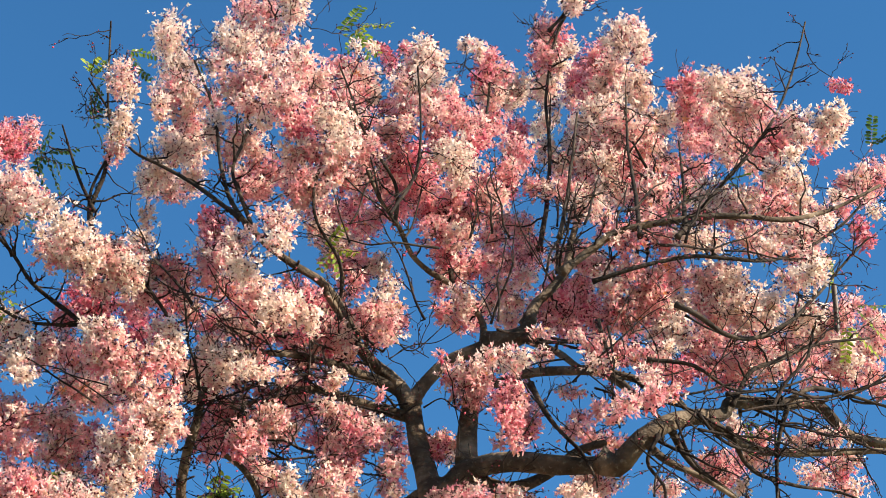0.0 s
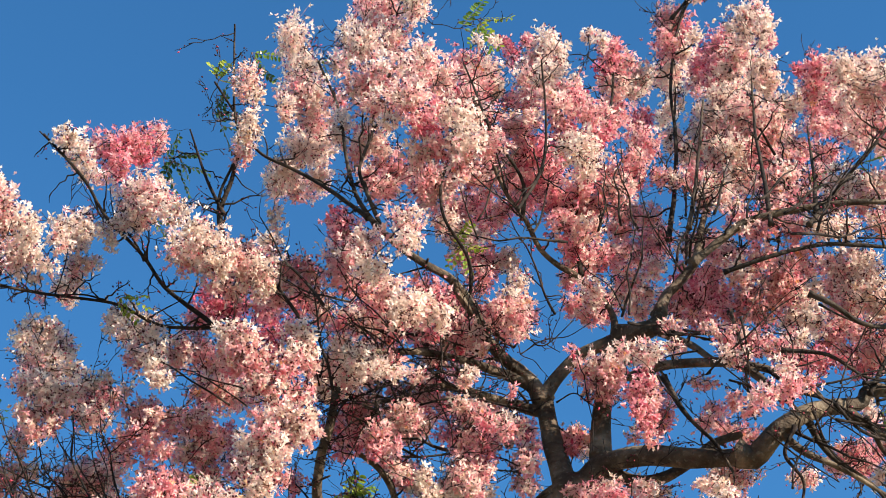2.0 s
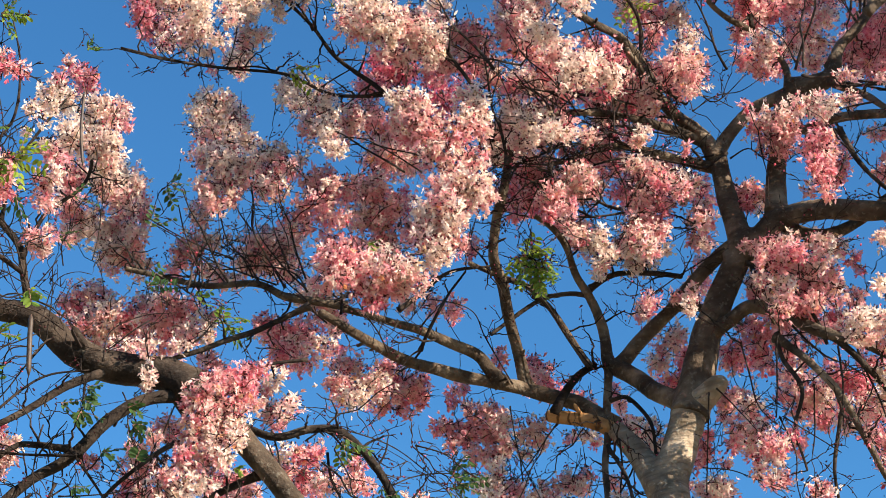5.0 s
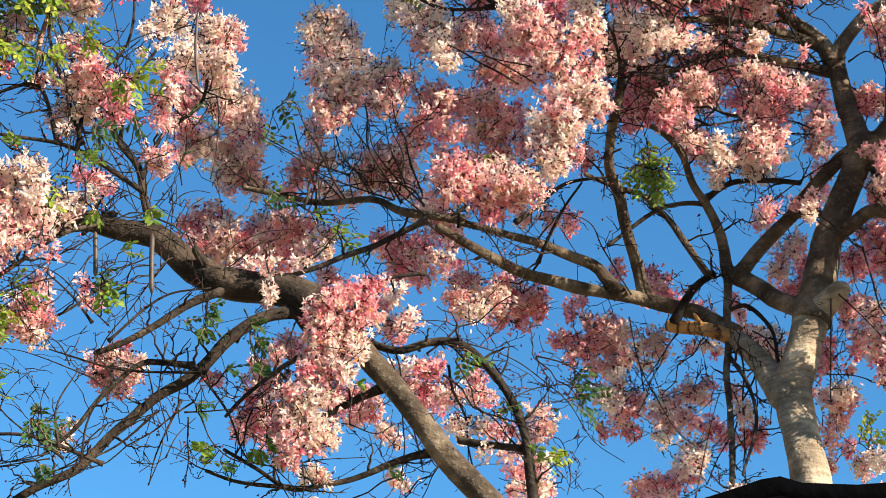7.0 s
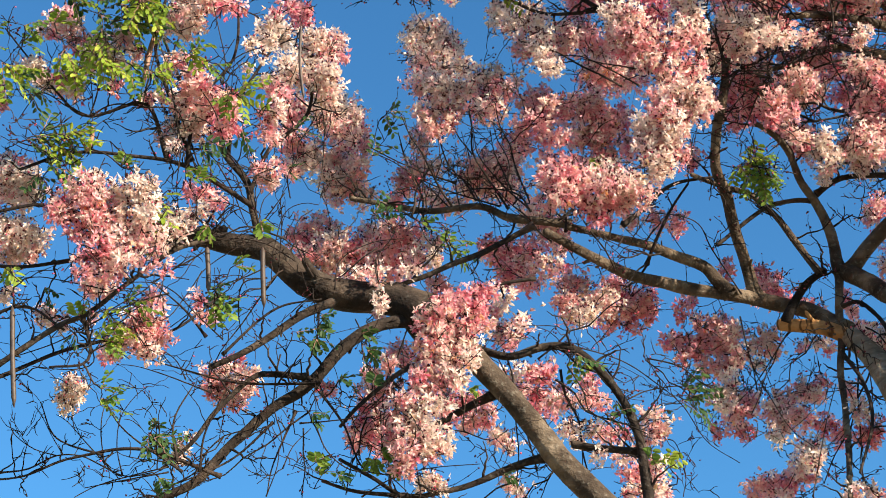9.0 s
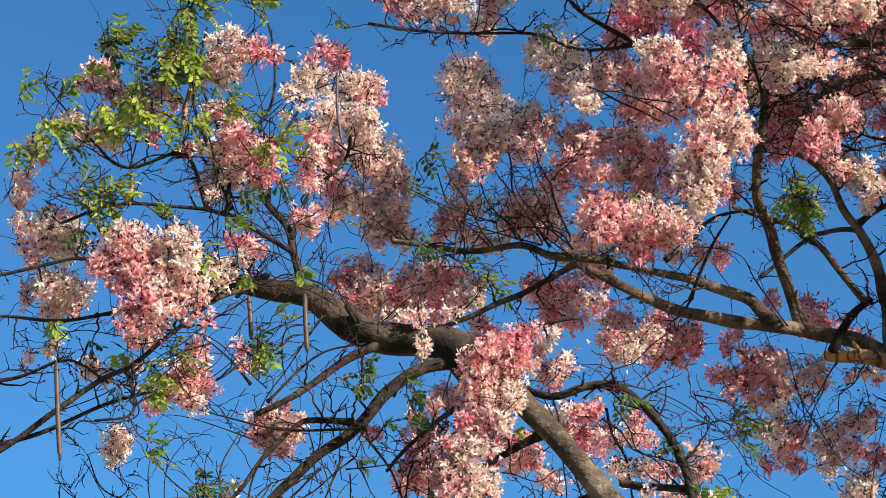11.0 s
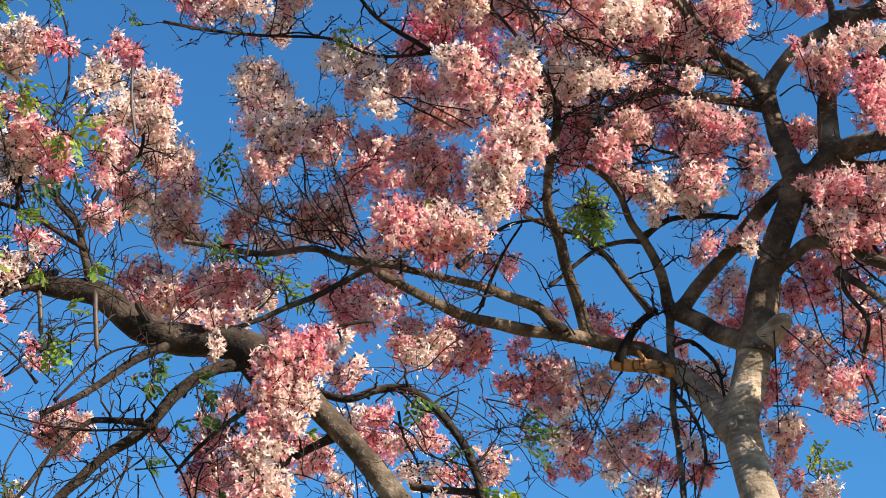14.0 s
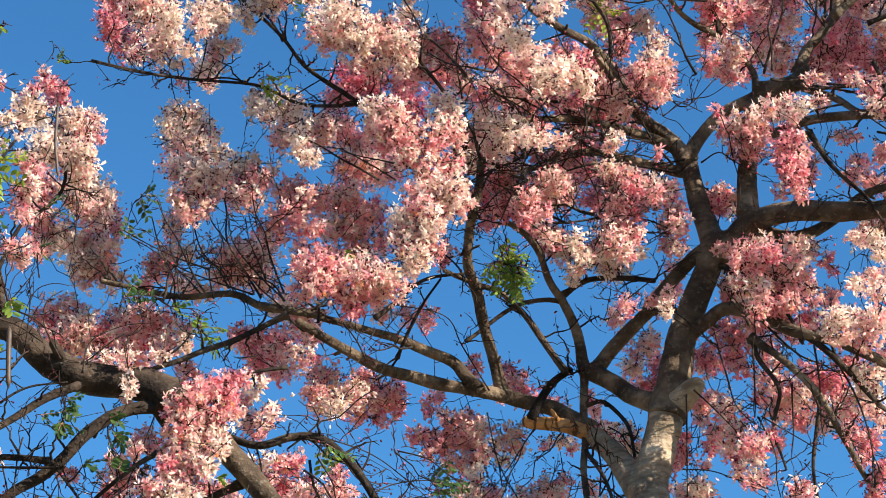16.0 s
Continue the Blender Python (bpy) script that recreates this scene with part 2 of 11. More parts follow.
def bough(name, tree, points, r0, r1):
    """One limb of a tree: a crooked, lumpy, tapered branch."""
    line = smooth_line(relief(tree, points), max(0.03, r0 * 0.7))
    n = len(line)
    t = np.linspace(0, 1, n)
    r = r0 + (r1 - r0) * t ** 0.8
    wob = np.array([[noise.noise(Vector((*(q * 3.0),))), noise.noise(Vector((*(q * 3.0 + 9),))), noise.noise(Vector((*(q * 3.0 + 21),)))] for q in line])
    line = line + wob * (0.35 * r[:, None] + 0.004) * np.clip(4 * t * (1.05 - t), 0.15, 1)[:, None]
    r = r * (1 + 0.1 * np.array([noise.noise(Vector((*(q * 1.6),))) for q in line]))
    run = np.concatenate([[0], np.cumsum(np.linalg.norm(np.diff(line, axis=0), axis=1))])
    r = r * (1 + 0.4 * np.exp(-run / (1.3 * r0))) if name not in ("trunk", "broken_stub", "knot") else r
    ends = [line[-1] + (line[-1] - line[-2]) / np.linalg.norm(line[-1] - line[-2]) * r[-1] * k for k in (0.35, 0.6, 0.7)]
    line, r = np.vstack([line, ends]), np.concatenate([r, r[-1] * np.array([0.85, 0.5, 0.15])])
    s = Soup()
    tube(s, line, r, 16 if r0 > 0.05 else 10 if r0 > 0.025 else 7, 0, 0.3, float(n))
    for _ in range(int(run[-1] * (2.2 if r0 > 0.02 else 2.5))):
        i = rng.integers(2, n - 1)
        side = np.cross(line[i + 1] - line[i - 1], rng.normal(size=3))
        side /= np.linalg.norm(side) + 1e-9
        way = side + 0.6 * (line[i + 1] - line[i - 1]) / (np.linalg.norm(line[i + 1] - line[i - 1]) + 1e-9)
        ln = r[i] * rng.uniform(1.3, 2.6) + 0.012
        k = r[i] * rng.uniform(0.15, 0.4)
        tube(s, np.array([line[i], line[i] + way * ln * 0.55, line[i] + way * ln * 0.9, line[i] + way * ln]), [k * 1.4, k, k * 0.9, k * 0.3], 6)
    # limbs take the barks with shade mixed into the tone; the trunk does not
    mat = {"broken_stub": PEELED, "dead_limb": DEAD, "trunk": BARK, "stem": BARK, "bough": BARK_MID, "great_limb": BARK_SHADED, "knot": BARK}.get(name, (BARK_MID if tree.name in BULGE and r0 > 0.024 else BARK_SHADED) if r0 > 0.015 else TWIG)
    label = {"broken_stub": "peeled orange-brown wood of a broken branch end", "trunk": "grey-brown trunk with pale dappled bark"}.get(name, "")
    ob = part(name, s.mesh(name, [mat]), tree, label)
    WOOD.setdefault(tree.name, []).append((line, r))
    return ob


STRANDS = []


def strand(tree, points, r0, r1):
    """One arm of a trunk that is to be grown together with the others."""
    line = smooth_line(relief(tree, points), 0.05)
    t = np.linspace(0, 1, len(line))
    r = (r0 + (r1 - r0) * t ** 0.8) * (1 + 0.09 * np.array([noise.noise(Vector((*(q * 2.2),))) for q in line]))
    run = np.concatenate([[0], np.cumsum(np.linalg.norm(np.diff(line, axis=0), axis=1))])
    if line[0][2] > 0.1:
        r = r * (1 + 0.25 * np.exp(-run / (1.5 * r0)))
    else:
        r = r * (1 + 0.5 * np.exp(-run / 0.35))
    ends = [line[-1] + (line[-1] - line[-2]) / np.linalg.norm(line[-1] - line[-2]) * r[-1] * k for k in (0.35, 0.6, 0.7)]
    STRANDS.append((np.vstack([line, ends]), np.concatenate([r, r[-1] * np.array([0.85, 0.5, 0.15])])))
    WOOD.setdefault(tree.name, []).append((line, r))


def fused(name, tree, mat):
    """Grows the strands together into one smooth trunk with real crotches."""
    s = Soup()
    for line, r in STRANDS:
        tube(s, line, r, 18, 0, 0.22, 3.0)
    STRANDS.clear()
    ob = part(name, s.mesh(name, [mat]), tree, "grey-brown trunk with pale dappled bark" if name == "trunk" else "brown main limbs, toned darker for blossom shade")
    grow = ob.modifiers.new("grow", "REMESH")
    grow.mode, grow.voxel_size, grow.use_smooth_shade = "VOXEL", 0.014, True
    even = ob.modifiers.new("even", "SMOOTH")
    even.factor, even.iterations = 0.5, 8
    return ob


def crooked(start, end, bend, k=7):
    """A twig from start to end: nearly straight runs with small kinks at the nodes."""
    a, b = np.array(start, float), np.array(end, float)
    span = np.linalg.norm(b - a)
    t = np.linspace(0, 1, k)[:, None]
    side = rng.normal(size=3)
    side -= side @ (b - a) * (b - a) / (span ** 2 + 1e-9)
    side /= np.linalg.norm(side) + 1e-9
    line = a + (b - a) * t + side * bend * 0.5 * span * np.sin(np.pi * t ** 1.3)
    zig = np.where(np.arange(1, k - 1) % 2, 1, -1)[:, None] * rng.uniform(0.2, 1.0, (k - 2, 1))
    line[1:-1] += side * zig * min(span, 0.5) * 0.02 + rng.normal(size=(k - 2, 3)) * min(span, 0.5) * 0.02
    return line


def petal_flower(open_angle):
    """Five pointed, cupped petals round one centre vertex; radius about 1."""
    v, f = [(0, 0, 0)], []
    for i in range(5):
        a = i * 2 * math.pi / 5 + rng.uniform(-0.25, 0.25)
        tilt = open_angle + rng.uniform(-0.3, 0.3)
        ln = rng.uniform(0.8, 1.3)
        wide = rng.uniform(0.19, 0.26)
        curl = rng.uniform(-0.3, 0.1)

        def at(along, across, lift):
            h, z = along * math.cos(tilt) * ln, along * math.sin(tilt) * ln + lift
            return (h * math.cos(a) - across * math.sin(a), h * math.sin(a) + across * math.cos(a), z)
        b = len(v)
        v += [at(0.58, -wide, 0.1 + curl * 0.3), at(1.12, 0.04, curl * 1.4 - 0.05), at(0.55, wide, 0.1 + curl * 0.3)]
        f += [(0, b, b + 1), (0, b + 1, b + 2)]
    return np.array(v, np.float32), np.array(f, np.int32)


FLOWERS = [petal_flower(a) for a in (0.3, 0.5, 0.65, 0.8, 0.95, 1.1, 1.2, 1.3)]
BUD_V = np.array([(0, 0, -1), (0.7, 0, 0), (0, 0.7, 0), (-0.7, 0, 0), (0, -0.7, 0), (0, 0, 1.2)], np.float32)
BUD_F = np.array([(0, 2, 1), (0, 3, 2), (0, 4, 3), (0, 1, 4), (5, 1, 2), (5, 2, 3), (5, 3, 4), (5, 4, 1)], np.int32)


def frames_from(normals):
    """Rotation matrices whose z axes are the given normals, with a random spin."""
    z = normals / (np.linalg.norm(normals, axis=1, keepdims=True) + 1e-9)
    a = rng.normal(size=z.shape)
    x = np.cross(a, z)
    x /= np.linalg.norm(x, axis=1, keepdims=True) + 1e-9
    return np.stack([x, np.cross(z, x), z], axis=2)


def scatter(soup, shape, where, normals, sizes, slot):
    v, f = shape
    rot = frames_from(normals)
    verts = where[:, None, :] + np.einsum("nij,kj->nki", rot, v) * sizes[:, None, None]
    faces = f[None] + (np.arange(len(where)) * len(v))[:, None, None]
    soup.add(verts.reshape(-1, 3), faces.reshape(-1, 3), slot)


AXES = np.array([RIGHT, UP, AWAY])
STEMS = {}


def blossom(tree, x, y, z, wide, tall, pink):
    """A loose, uneven head of drooping flowers on stalks, with buds, about the point."""
    c = np.array((x, y, z))
    s = Soup()
    wide, tall = wide * 1.06, tall * 1.06
    deep = (wide + tall) * 0.5
    count = int(np.clip(22500 * wide * tall, 14, 320))
    d = rng.normal(size=(count, 3))
    d /= np.linalg.norm(d, axis=1, keepdims=True)
    seed = rng.uniform(0, 50)
    lump = np.array([1 + 0.7 * noise.noise(Vector((*(q * 1.9 + seed),))) + 0.35 * noise.noise(Vector((*(q * 4.5 + seed),))) for q in d])
    rad = (0.3 + 0.78 * rng.random(count) ** 0.6) * lump
    loose = rng.random(count) < 0.2
    rad[loose] *= rng.uniform(1.05, 1.5, loose.sum())
    shape = np.array([wide * rng.uniform(0.92, 1.1), tall * rng.uniform(1.0, 1.2), deep])
    local = d * rad[:, None] * shape
    local[:, 0] *= 1 + 0.25 * d[:, 1]
    where = c + local @ AXES
    where[:, 2] -= 0.03 * rng.random(count)
    out = d @ AXES + np.array([0, 0, -0.5]) + rng.normal(size=(count, 3)) * 0.5
    size = rng.uniform(0.018, 0.036, count)
    base = pink * 5 - 0.65
    tone = base + 1.1 * np.array([noise.noise(Vector((*(q * 1.3 + seed + 7),))) for q in d]) + rng.normal(size=count) * 0.35 - 0.45 * d[:, 1]
    tone = np.clip(np.round(tone), 0, 4).astype(int)
    pick = rng.integers(0, len(FLOWERS), count)
    for k, bloom in enumerate(FLOWERS):
        for hue in range(5):
            sel = (pick == k) & (tone == hue)
            if sel.any():
                scatter(s, bloom, where[sel], out[sel], size[sel], hue)
    nb = int(count * 0.42)
    db = rng.normal(size=(nb, 3))
    db /= np.linalg.norm(db, axis=1, keepdims=True)
    wb = c + (db * rng.uniform(0.8, 1.25, (nb, 1)) * shape) @ AXES
    scatter(s, (BUD_V, BUD_F), wb, rng.normal(size=(nb, 3)), rng.uniform(0.005, 0.0105, nb), 6)
    core = c - 0.2 * tall * np.array(UP)
    hooks = [core + (c - core) * t for t in (0, 0.7, 1.4, 2.0)]
    tube(s, np.array(hooks), [0.004, 0.0035, 0.003, 0.002], 4, 5)
    for tip in list(where[loose][::2]) + list(wb[::4]):
        tube(s, crooked(hooks[rng.integers(0, 4)], tip, 0.15, 3), np.linspace(0.0024, 0.0011, 3), 3, 5)
    slot = max(0, min(4, int(base)))
    label = ("cream white blossom head", "cream and blush blossom head", "pale pink blossom head", "rose pink blossom head", "deep rose blossom head")[slot]
    ob = part("blossom", s.mesh("blossom", PETALS + [STALK, BUD]), tree, label)
    STEMS.setdefault(tree.name, []).append((core, ob))
    return ob


def flower_bough(tree, rows):
    for row in rows:
        blossom(tree, *row)


def leaf_spray(tree, x, y, z, angle, length, hue, stem=True):
    """A pinnate leaf: a thin rachis with paired oval leaflets."""
    s = Soup()
    a = radians(angle)
    way = np.array(RIGHT) * math.cos(a) + np.array(UP) * math.sin(a) + np.array(AWAY) * rng.uniform(-0.4, 0.4)
    way /= np.linalg.norm(way)
    p0 = np.array((x, y, z))
    p1 = p0 + way * length * 1.15 + np.array([0, 0, -0.18 * length])
    line = crooked(p0, p1, 0.08, 7)
    tube(s, line, np.linspace(0.003, 0.0012, 7), 4, 1)
    side0 = np.cross(way, np.array([0.1, -0.5, 0.85]) + rng.normal(size=3) * 0.35)
    side0 /= np.linalg.norm(side0)
    pairs = max(4, int(length / 0.024))
    for i in range(pairs):
        t = 0.15 + 0.85 * i / (pairs - 1)
        q = p0 + (p1 - p0) * t
        for sg in (-1, 1):
            ln = 0.056 * (1 - 0.35 * abs(t - 0.5)) * rng.uniform(0.85, 1.1)
            out = side0 * sg + way * 0.45 + np.array([0, 0, -0.25]) + rng.normal(size=3) * 0.16
            out /= np.linalg.norm(out)
            across = np.cross(out, np.cross(way, side0)) + rng.normal(size=3) * 0.2
            across /= np.linalg.norm(across)
            nrm = np.cross(out, across)
            w = ln * 0.23
            v = [q, q + out * ln * 0.3 - across * w + nrm * w * 0.25, q + out * ln * 0.4, q + out * ln * 0.3 + across * w + nrm * w * 0.25,
                 q + out * ln * 0.72 - across * w * 0.95 + nrm * w * 0.2, q + out * ln * 0.72 + across * w * 0.95 + nrm * w * 0.2, q + out * ln - nrm * w * 0.2]
            s.add(v, [(0, 1, 2), (0, 2, 3), (1, 4, 2), (2, 4, 6), (2, 6, 5), (2, 5, 3)], 0)
    slot = 0 if hue < 0.35 else 1 if hue < 0.65 else 2
    ob = part("leaf", s.mesh("leaf", [LEAVES[slot], STALK], False), tree, ("dark green feathered leaf", "green feathered leaf", "yellow-green feathered leaf")[slot])
    if stem:
        STEMS.setdefault(tree.name, []).append((p0, ob))
    return ob


def leaf_bough(tree, rows):
    for x, y, z, angle, length, hue in rows:
        leaf_spray(tree, x, y, z, angle, length, hue)
        leaf_spray(tree, x, y, z, angle + rng.choice((-55, 50)), length * 0.85, hue, False)


def seed_pod(tree, top, tip, r, hue):
    s = Soup()
    bow = (np.array(top) + np.array(tip)) / 2 + rng.normal(size=3) * 0.012
    line = smooth_line([top, bow, tip], 0.01)
    line = line[np.linspace(0, len(line) - 1, 12).astype(int)]
    t = np.linspace(0, 1, 12)
    rad = r * np.clip(3.2 * np.sqrt(t * (1 - t)) + 0.1, 0.15, 1) 
    tube(s, line, rad, 8)
    ob = part("seed_pod", s.mesh("seed_pod", [POD_BROWN if hue > 0.5 else POD_DARK]), tree, "hanging brown seed pod" if hue > 0.5 else "hanging dark seed pod")
    STEMS.setdefault(tree.name, []).append((np.array(top), ob))


def twigs(tree, extra, reach, buds):
    """Stems that carry the heads and leaves, each grown from the nearest wood, and bare crooked twigs along the limbs."""
    s = Soup()
    pts = np.concatenate([ln for ln, r in WOOD[tree.name] if r[0] < 0.075])
    rads = np.concatenate([r for ln, r in WOOD[tree.name] if r[0] < 0.075])
    loads = STEMS.get(tree.name, [])
    tips = np.array([tip for tip, load in loads])
    wood, girth = pts, rads
    gap = np.array([np.min(np.sum((wood - tip) ** 2, axis=1)) for tip in tips])
    for n in np.argsort(gap):
        tip, load = loads[n]
        away = tip - wood
        far = np.linalg.norm(away, axis=1) - 0.35 * away[:, 2]
        i = int(np.argmin(far + 0.05 * (girth < 0.0035)))
        line = crooked(wood[i], tip, rng.uniform(0.1, 0.4), 8)
        one = Soup()
        thick = np.linspace(min(girth[i] * 0.8, 0.0085), 0.003, 8)
        tube(one, line, thick, 5)
        wood, girth = np.vstack([wood, line[3:]]), np.concatenate([girth, thick[3:]])
        if rng.random() < 0.6:
            j = rng.integers(3, 8)
            end = line[j] + rng.normal(size=3) * 0.08 + np.array([0, 0, 0.06])
            side = crooked(line[j], end, 0.2, 4)
            tube(one, side, np.linspace(0.0026, 0.0013, 4), 3)
            scatter(one, (BUD_V, BUD_F), side[-2:], rng.normal(size=(2, 3)), rng.uniform(0.005, 0.009, 2), 1)
        twig = part("twig", one.mesh("twig", [TWIG, BUD]), tree)
        load.parent = twig
        load.matrix_parent_inverse = Matrix()
    thin = girth < 0.03
    tp, trd = wood[thin], girth[thin]
    for _ in range(extra):
        i = rng.integers(0, len(tp))
        way = rng.normal(size=3) * np.array([1, 0.6, 0.8]) + np.array([0, -0.35, 0.3])
        way /= np.linalg.norm(way)
        ln = rng.uniform(0.1, reach)
        line = crooked(tp[i], tp[i] + way * ln, rng.uniform(-0.3, 0.3), 8)
        r0 = min(trd[i] * 0.7, 0.009)
        tube(s, line, np.linspace(r0, 0.0022, 8), 4)
        for _ in range(rng.integers(1, 4)):
            j = rng.integers(2, 7)
            w2 = way + rng.normal(size=3) * 0.8
            w2 /= np.linalg.norm(w2)
            side = crooked(line[j], line[j] + w2 * ln * rng.uniform(0.2, 0.5), 0.2, 5)
            tube(s, side, np.linspace(0.0036, 0.0018, 5), 3)
            if rng.random() < buds:
                k = rng.integers(2, 6)
                spots = side[rng.integers(1, 5, k)] + rng.normal(size=(k, 3)) * 0.02
                scatter(s, (BUD_V, BUD_F), spots, rng.normal(size=(k, 3)), rng.uniform(0.006, 0.011, k), 1)
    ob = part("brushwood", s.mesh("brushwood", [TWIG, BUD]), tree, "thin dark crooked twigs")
    tagged(ob, kind="stuff")


def spray(tree, origin, way, n, reach, spread, thick):
    """A fan of long, thin, crooked branchlets from one place on a limb."""
    way = np.array(way, float) / np.linalg.norm(way)
    for _ in range(n):
        w = way + rng.normal(size=3) * spread * np.array([1, 0.6, 1])
        w /= np.linalg.norm(w)
        start = relief(tree, [origin])[0] + rng.normal(size=3) * np.array([0.22, 0.05, 0.04])
        ln = reach * rng.uniform(0.5, 1.1)
        line = smooth_line(crooked(start, start + w * ln, rng.uniform(-0.2, 0.2), 6), 0.05)
        r = np.linspace(thick * rng.uniform(0.6, 1.1), 0.003, len(line))
        s = Soup()
        tube(s, line, r, 6)
        for _ in range(rng.integers(3, 8)):
            j = rng.integers(2, len(line))
            w2 = w + rng.normal(size=3) * 0.7
            w2 /= np.linalg.norm(w2)
            side = crooked(line[j], line[j] + w2 * ln * rng.uniform(0.15, 0.4), 0.25, 6)
            tube(s, side, np.linspace(min(r[j] * 0.7, 0.0072), 0.002, 6), 4)
            if rng.random() < 0.5:
                k = rng.integers(2, 6)
                scatter(s, (BUD_V, BUD_F), side[rng.integers(2, 6, k)] + rng.normal(size=(k, 3)) * 0.015, rng.normal(size=(k, 3)), rng.uniform(0.006, 0.01, k), 1)
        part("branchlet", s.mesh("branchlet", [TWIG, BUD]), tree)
        WOOD[tree.name].append((line, r))


def tree_root(x, y, label):
    ob = new("shower_tree")
    ob.location = (x, y, 0)
    bpy.context.view_layer.update()
    return tagged(ob, label=label, category="tree", group="blossoming trees")


# ---- ground ----
bm = bmesh.new()
bmesh.ops.create_grid(bm, x_segments=40, y_segments=40, size=1500)
me = bpy.data.meshes.new("ground")
bm.to_mesh(me)
bm.free()
me.materials.append(BOUNCE_GROUND)
tagged(new("ground", me), label="unseen ground, pale and warm to bounce light upward", category="ground", kind="structure")

# ---- trees ----
tree_a = tree_root(2.44, 9.80, "tall tree covered in pink and cream blossom clusters")
BULGE.add(tree_a.name)
tree_b = tree_root(1.77, 9.50, "leaning tree with pink blossom and bare twigs")
tree_c = tree_root(-4.00, 8.40, "leafy tree with cream and pink blossom")
strand(tree_a, [(2.44, 9.80, -0.05), (2.44, 9.80, 2.22), (2.48, 9.90, 3.56), (2.46, 10.00, 4.48), (2.46, 10.10, 4.96), (2.45, 10.10, 5.29), (2.43, 10.10, 5.49), (2.40, 10.10, 5.67), (2.39, 10.10, 5.84), (2.45, 10.10, 6.01), (2.51, 10.10, 6.20), (2.58, 10.10, 6.35)], 0.1788, 0.1046)
strand(tree_a, [(2.51, 10.10, 6.18), (2.58, 10.10, 6.31), (2.66, 10.08, 6.39), (2.71, 10.05, 6.44), (2.74, 10.04, 6.46)], 0.0938, 0.0507)
strand(tree_a, [(2.36, 10.10, 5.79), (2.31, 10.10, 5.87), (2.21, 10.10, 6.03), (2.10, 10.10, 6.15)], 0.0922, 0.0598)
fused("trunk", tree_a, BARK)
strand(tree_a, [(2.54, 10.10, 6.25), (2.59, 10.10, 6.42), (2.63, 10.10, 6.57), (2.67, 10.10, 6.76), (2.75, 10.10, 6.95), (2.84, 10.10, 7.15), (2.94, 10.10, 7.35), (3.01, 10.10, 7.49)], 0.1008, 0.0818)
strand(tree_a, [(2.97, 10.10, 7.39), (2.92, 10.10, 7.66), (2.89, 10.10, 7.83), (2.87, 10.10, 8.00), (2.86, 10.10, 8.09)], 0.0814, 0.0618)
strand(tree_a, [(2.55, 10.10, 6.33), (2.37, 10.10, 6.40), (2.25, 10.10, 6.49), (2.12, 10.10, 6.56)], 0.0640, 0.0573)
strand(tree_a, [(2.86, 10.10, 8.08), (2.93, 10.10, 8.21), (3.11, 10.10, 8.43), (3.35, 10.10, 8.57)], 0.0509, 0.0450)
strand(tree_a, [(3.21, 10.10, 7.67), (3.23, 10.10, 7.93), (3.28, 10.10, 8.24), (3.33, 10.10, 8.46), (3.41, 10.10, 8.62)], 0.0647, 0.0564)
strand(tree_a, [(3.38, 10.10, 8.60), (3.55, 10.10, 8.65), (3.68, 10.10, 8.73), (3.70, 10.05, 8.84)], 0.0751, 0.0495)
strand(tree_a, [(2.88, 10.10, 7.30), (3.06, 10.10, 7.46), (3.22, 10.10, 7.62), (3.49, 10.10, 7.71), (3.79, 10.10, 7.72), (4.12, 10.10, 7.75)], 0.0739, 0.0627)
# upper stem and fork get the darker tone in place of blossom shadow
fused("main_fork", tree_a, BARK_MID)
bough("bough", tree_a, [(2.09, 10.16, 6.20), (2.04, 10.15, 6.24), (1.90, 10.13, 6.31), (1.67, 10.10, 6.37), (1.40, 10.10, 6.43), (1.11, 10.10, 6.49), (0.84, 10.10, 6.57), (0.68, 10.10, 6.66), (0.54, 10.10, 6.75), (0.37, 10.10, 6.86)], 0.0568, 0.0268)
bough("broken_stub", tree_a, [(2.15, 10.10, 6.10), (2.09, 10.10, 6.15), (1.96, 10.08, 6.19), (1.82, 10.06, 6.20), (1.70, 10.05, 6.21)], 0.0580, 0.0395)
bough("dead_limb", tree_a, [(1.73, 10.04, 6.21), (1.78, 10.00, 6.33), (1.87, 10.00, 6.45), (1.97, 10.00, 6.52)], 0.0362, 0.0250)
bough("bough", tree_a, [(1.95, 10.00, 6.50), (1.87, 10.00, 6.63), (1.80, 10.02, 6.77), (1.73, 10.10, 6.95), (1.60, 10.10, 7.08), (1.43, 10.10, 7.15), (1.26, 10.10, 7.23)], 0.0266, 0.0137)
bough("bough", tree_a, [(1.60, 10.10, 6.38), (1.57, 10.10, 6.46), (1.53, 10.10, 6.66), (1.49, 10.10, 6.85), (1.45, 10.10, 7.08), (1.40, 10.10, 7.31), (1.43, 10.10, 7.55), (1.49, 10.10, 7.79), (1.57, 10.40, 8.23)], 0.0432, 0.0256)
bough("bough", tree_a, [(1.43, 10.07, 6.41), (1.35, 10.07, 6.51), (1.28, 10.10, 6.62), (1.08, 10.10, 6.71), (0.91, 10.10, 6.78), (0.74, 10.10, 6.83), (0.51, 10.10, 6.89)], 0.0431, 0.0202)
bough("limb", tree_a, [(2.09, 10.10, 6.56), (2.07, 10.10, 6.63), (2.05, 10.10, 6.82), (1.99, 10.10, 7.01), (1.92, 10.10, 7.16), (1.86, 10.10, 7.36), (1.78, 10.10, 7.50), (1.66, 10.10, 7.59)], 0.0371, 0.0175)
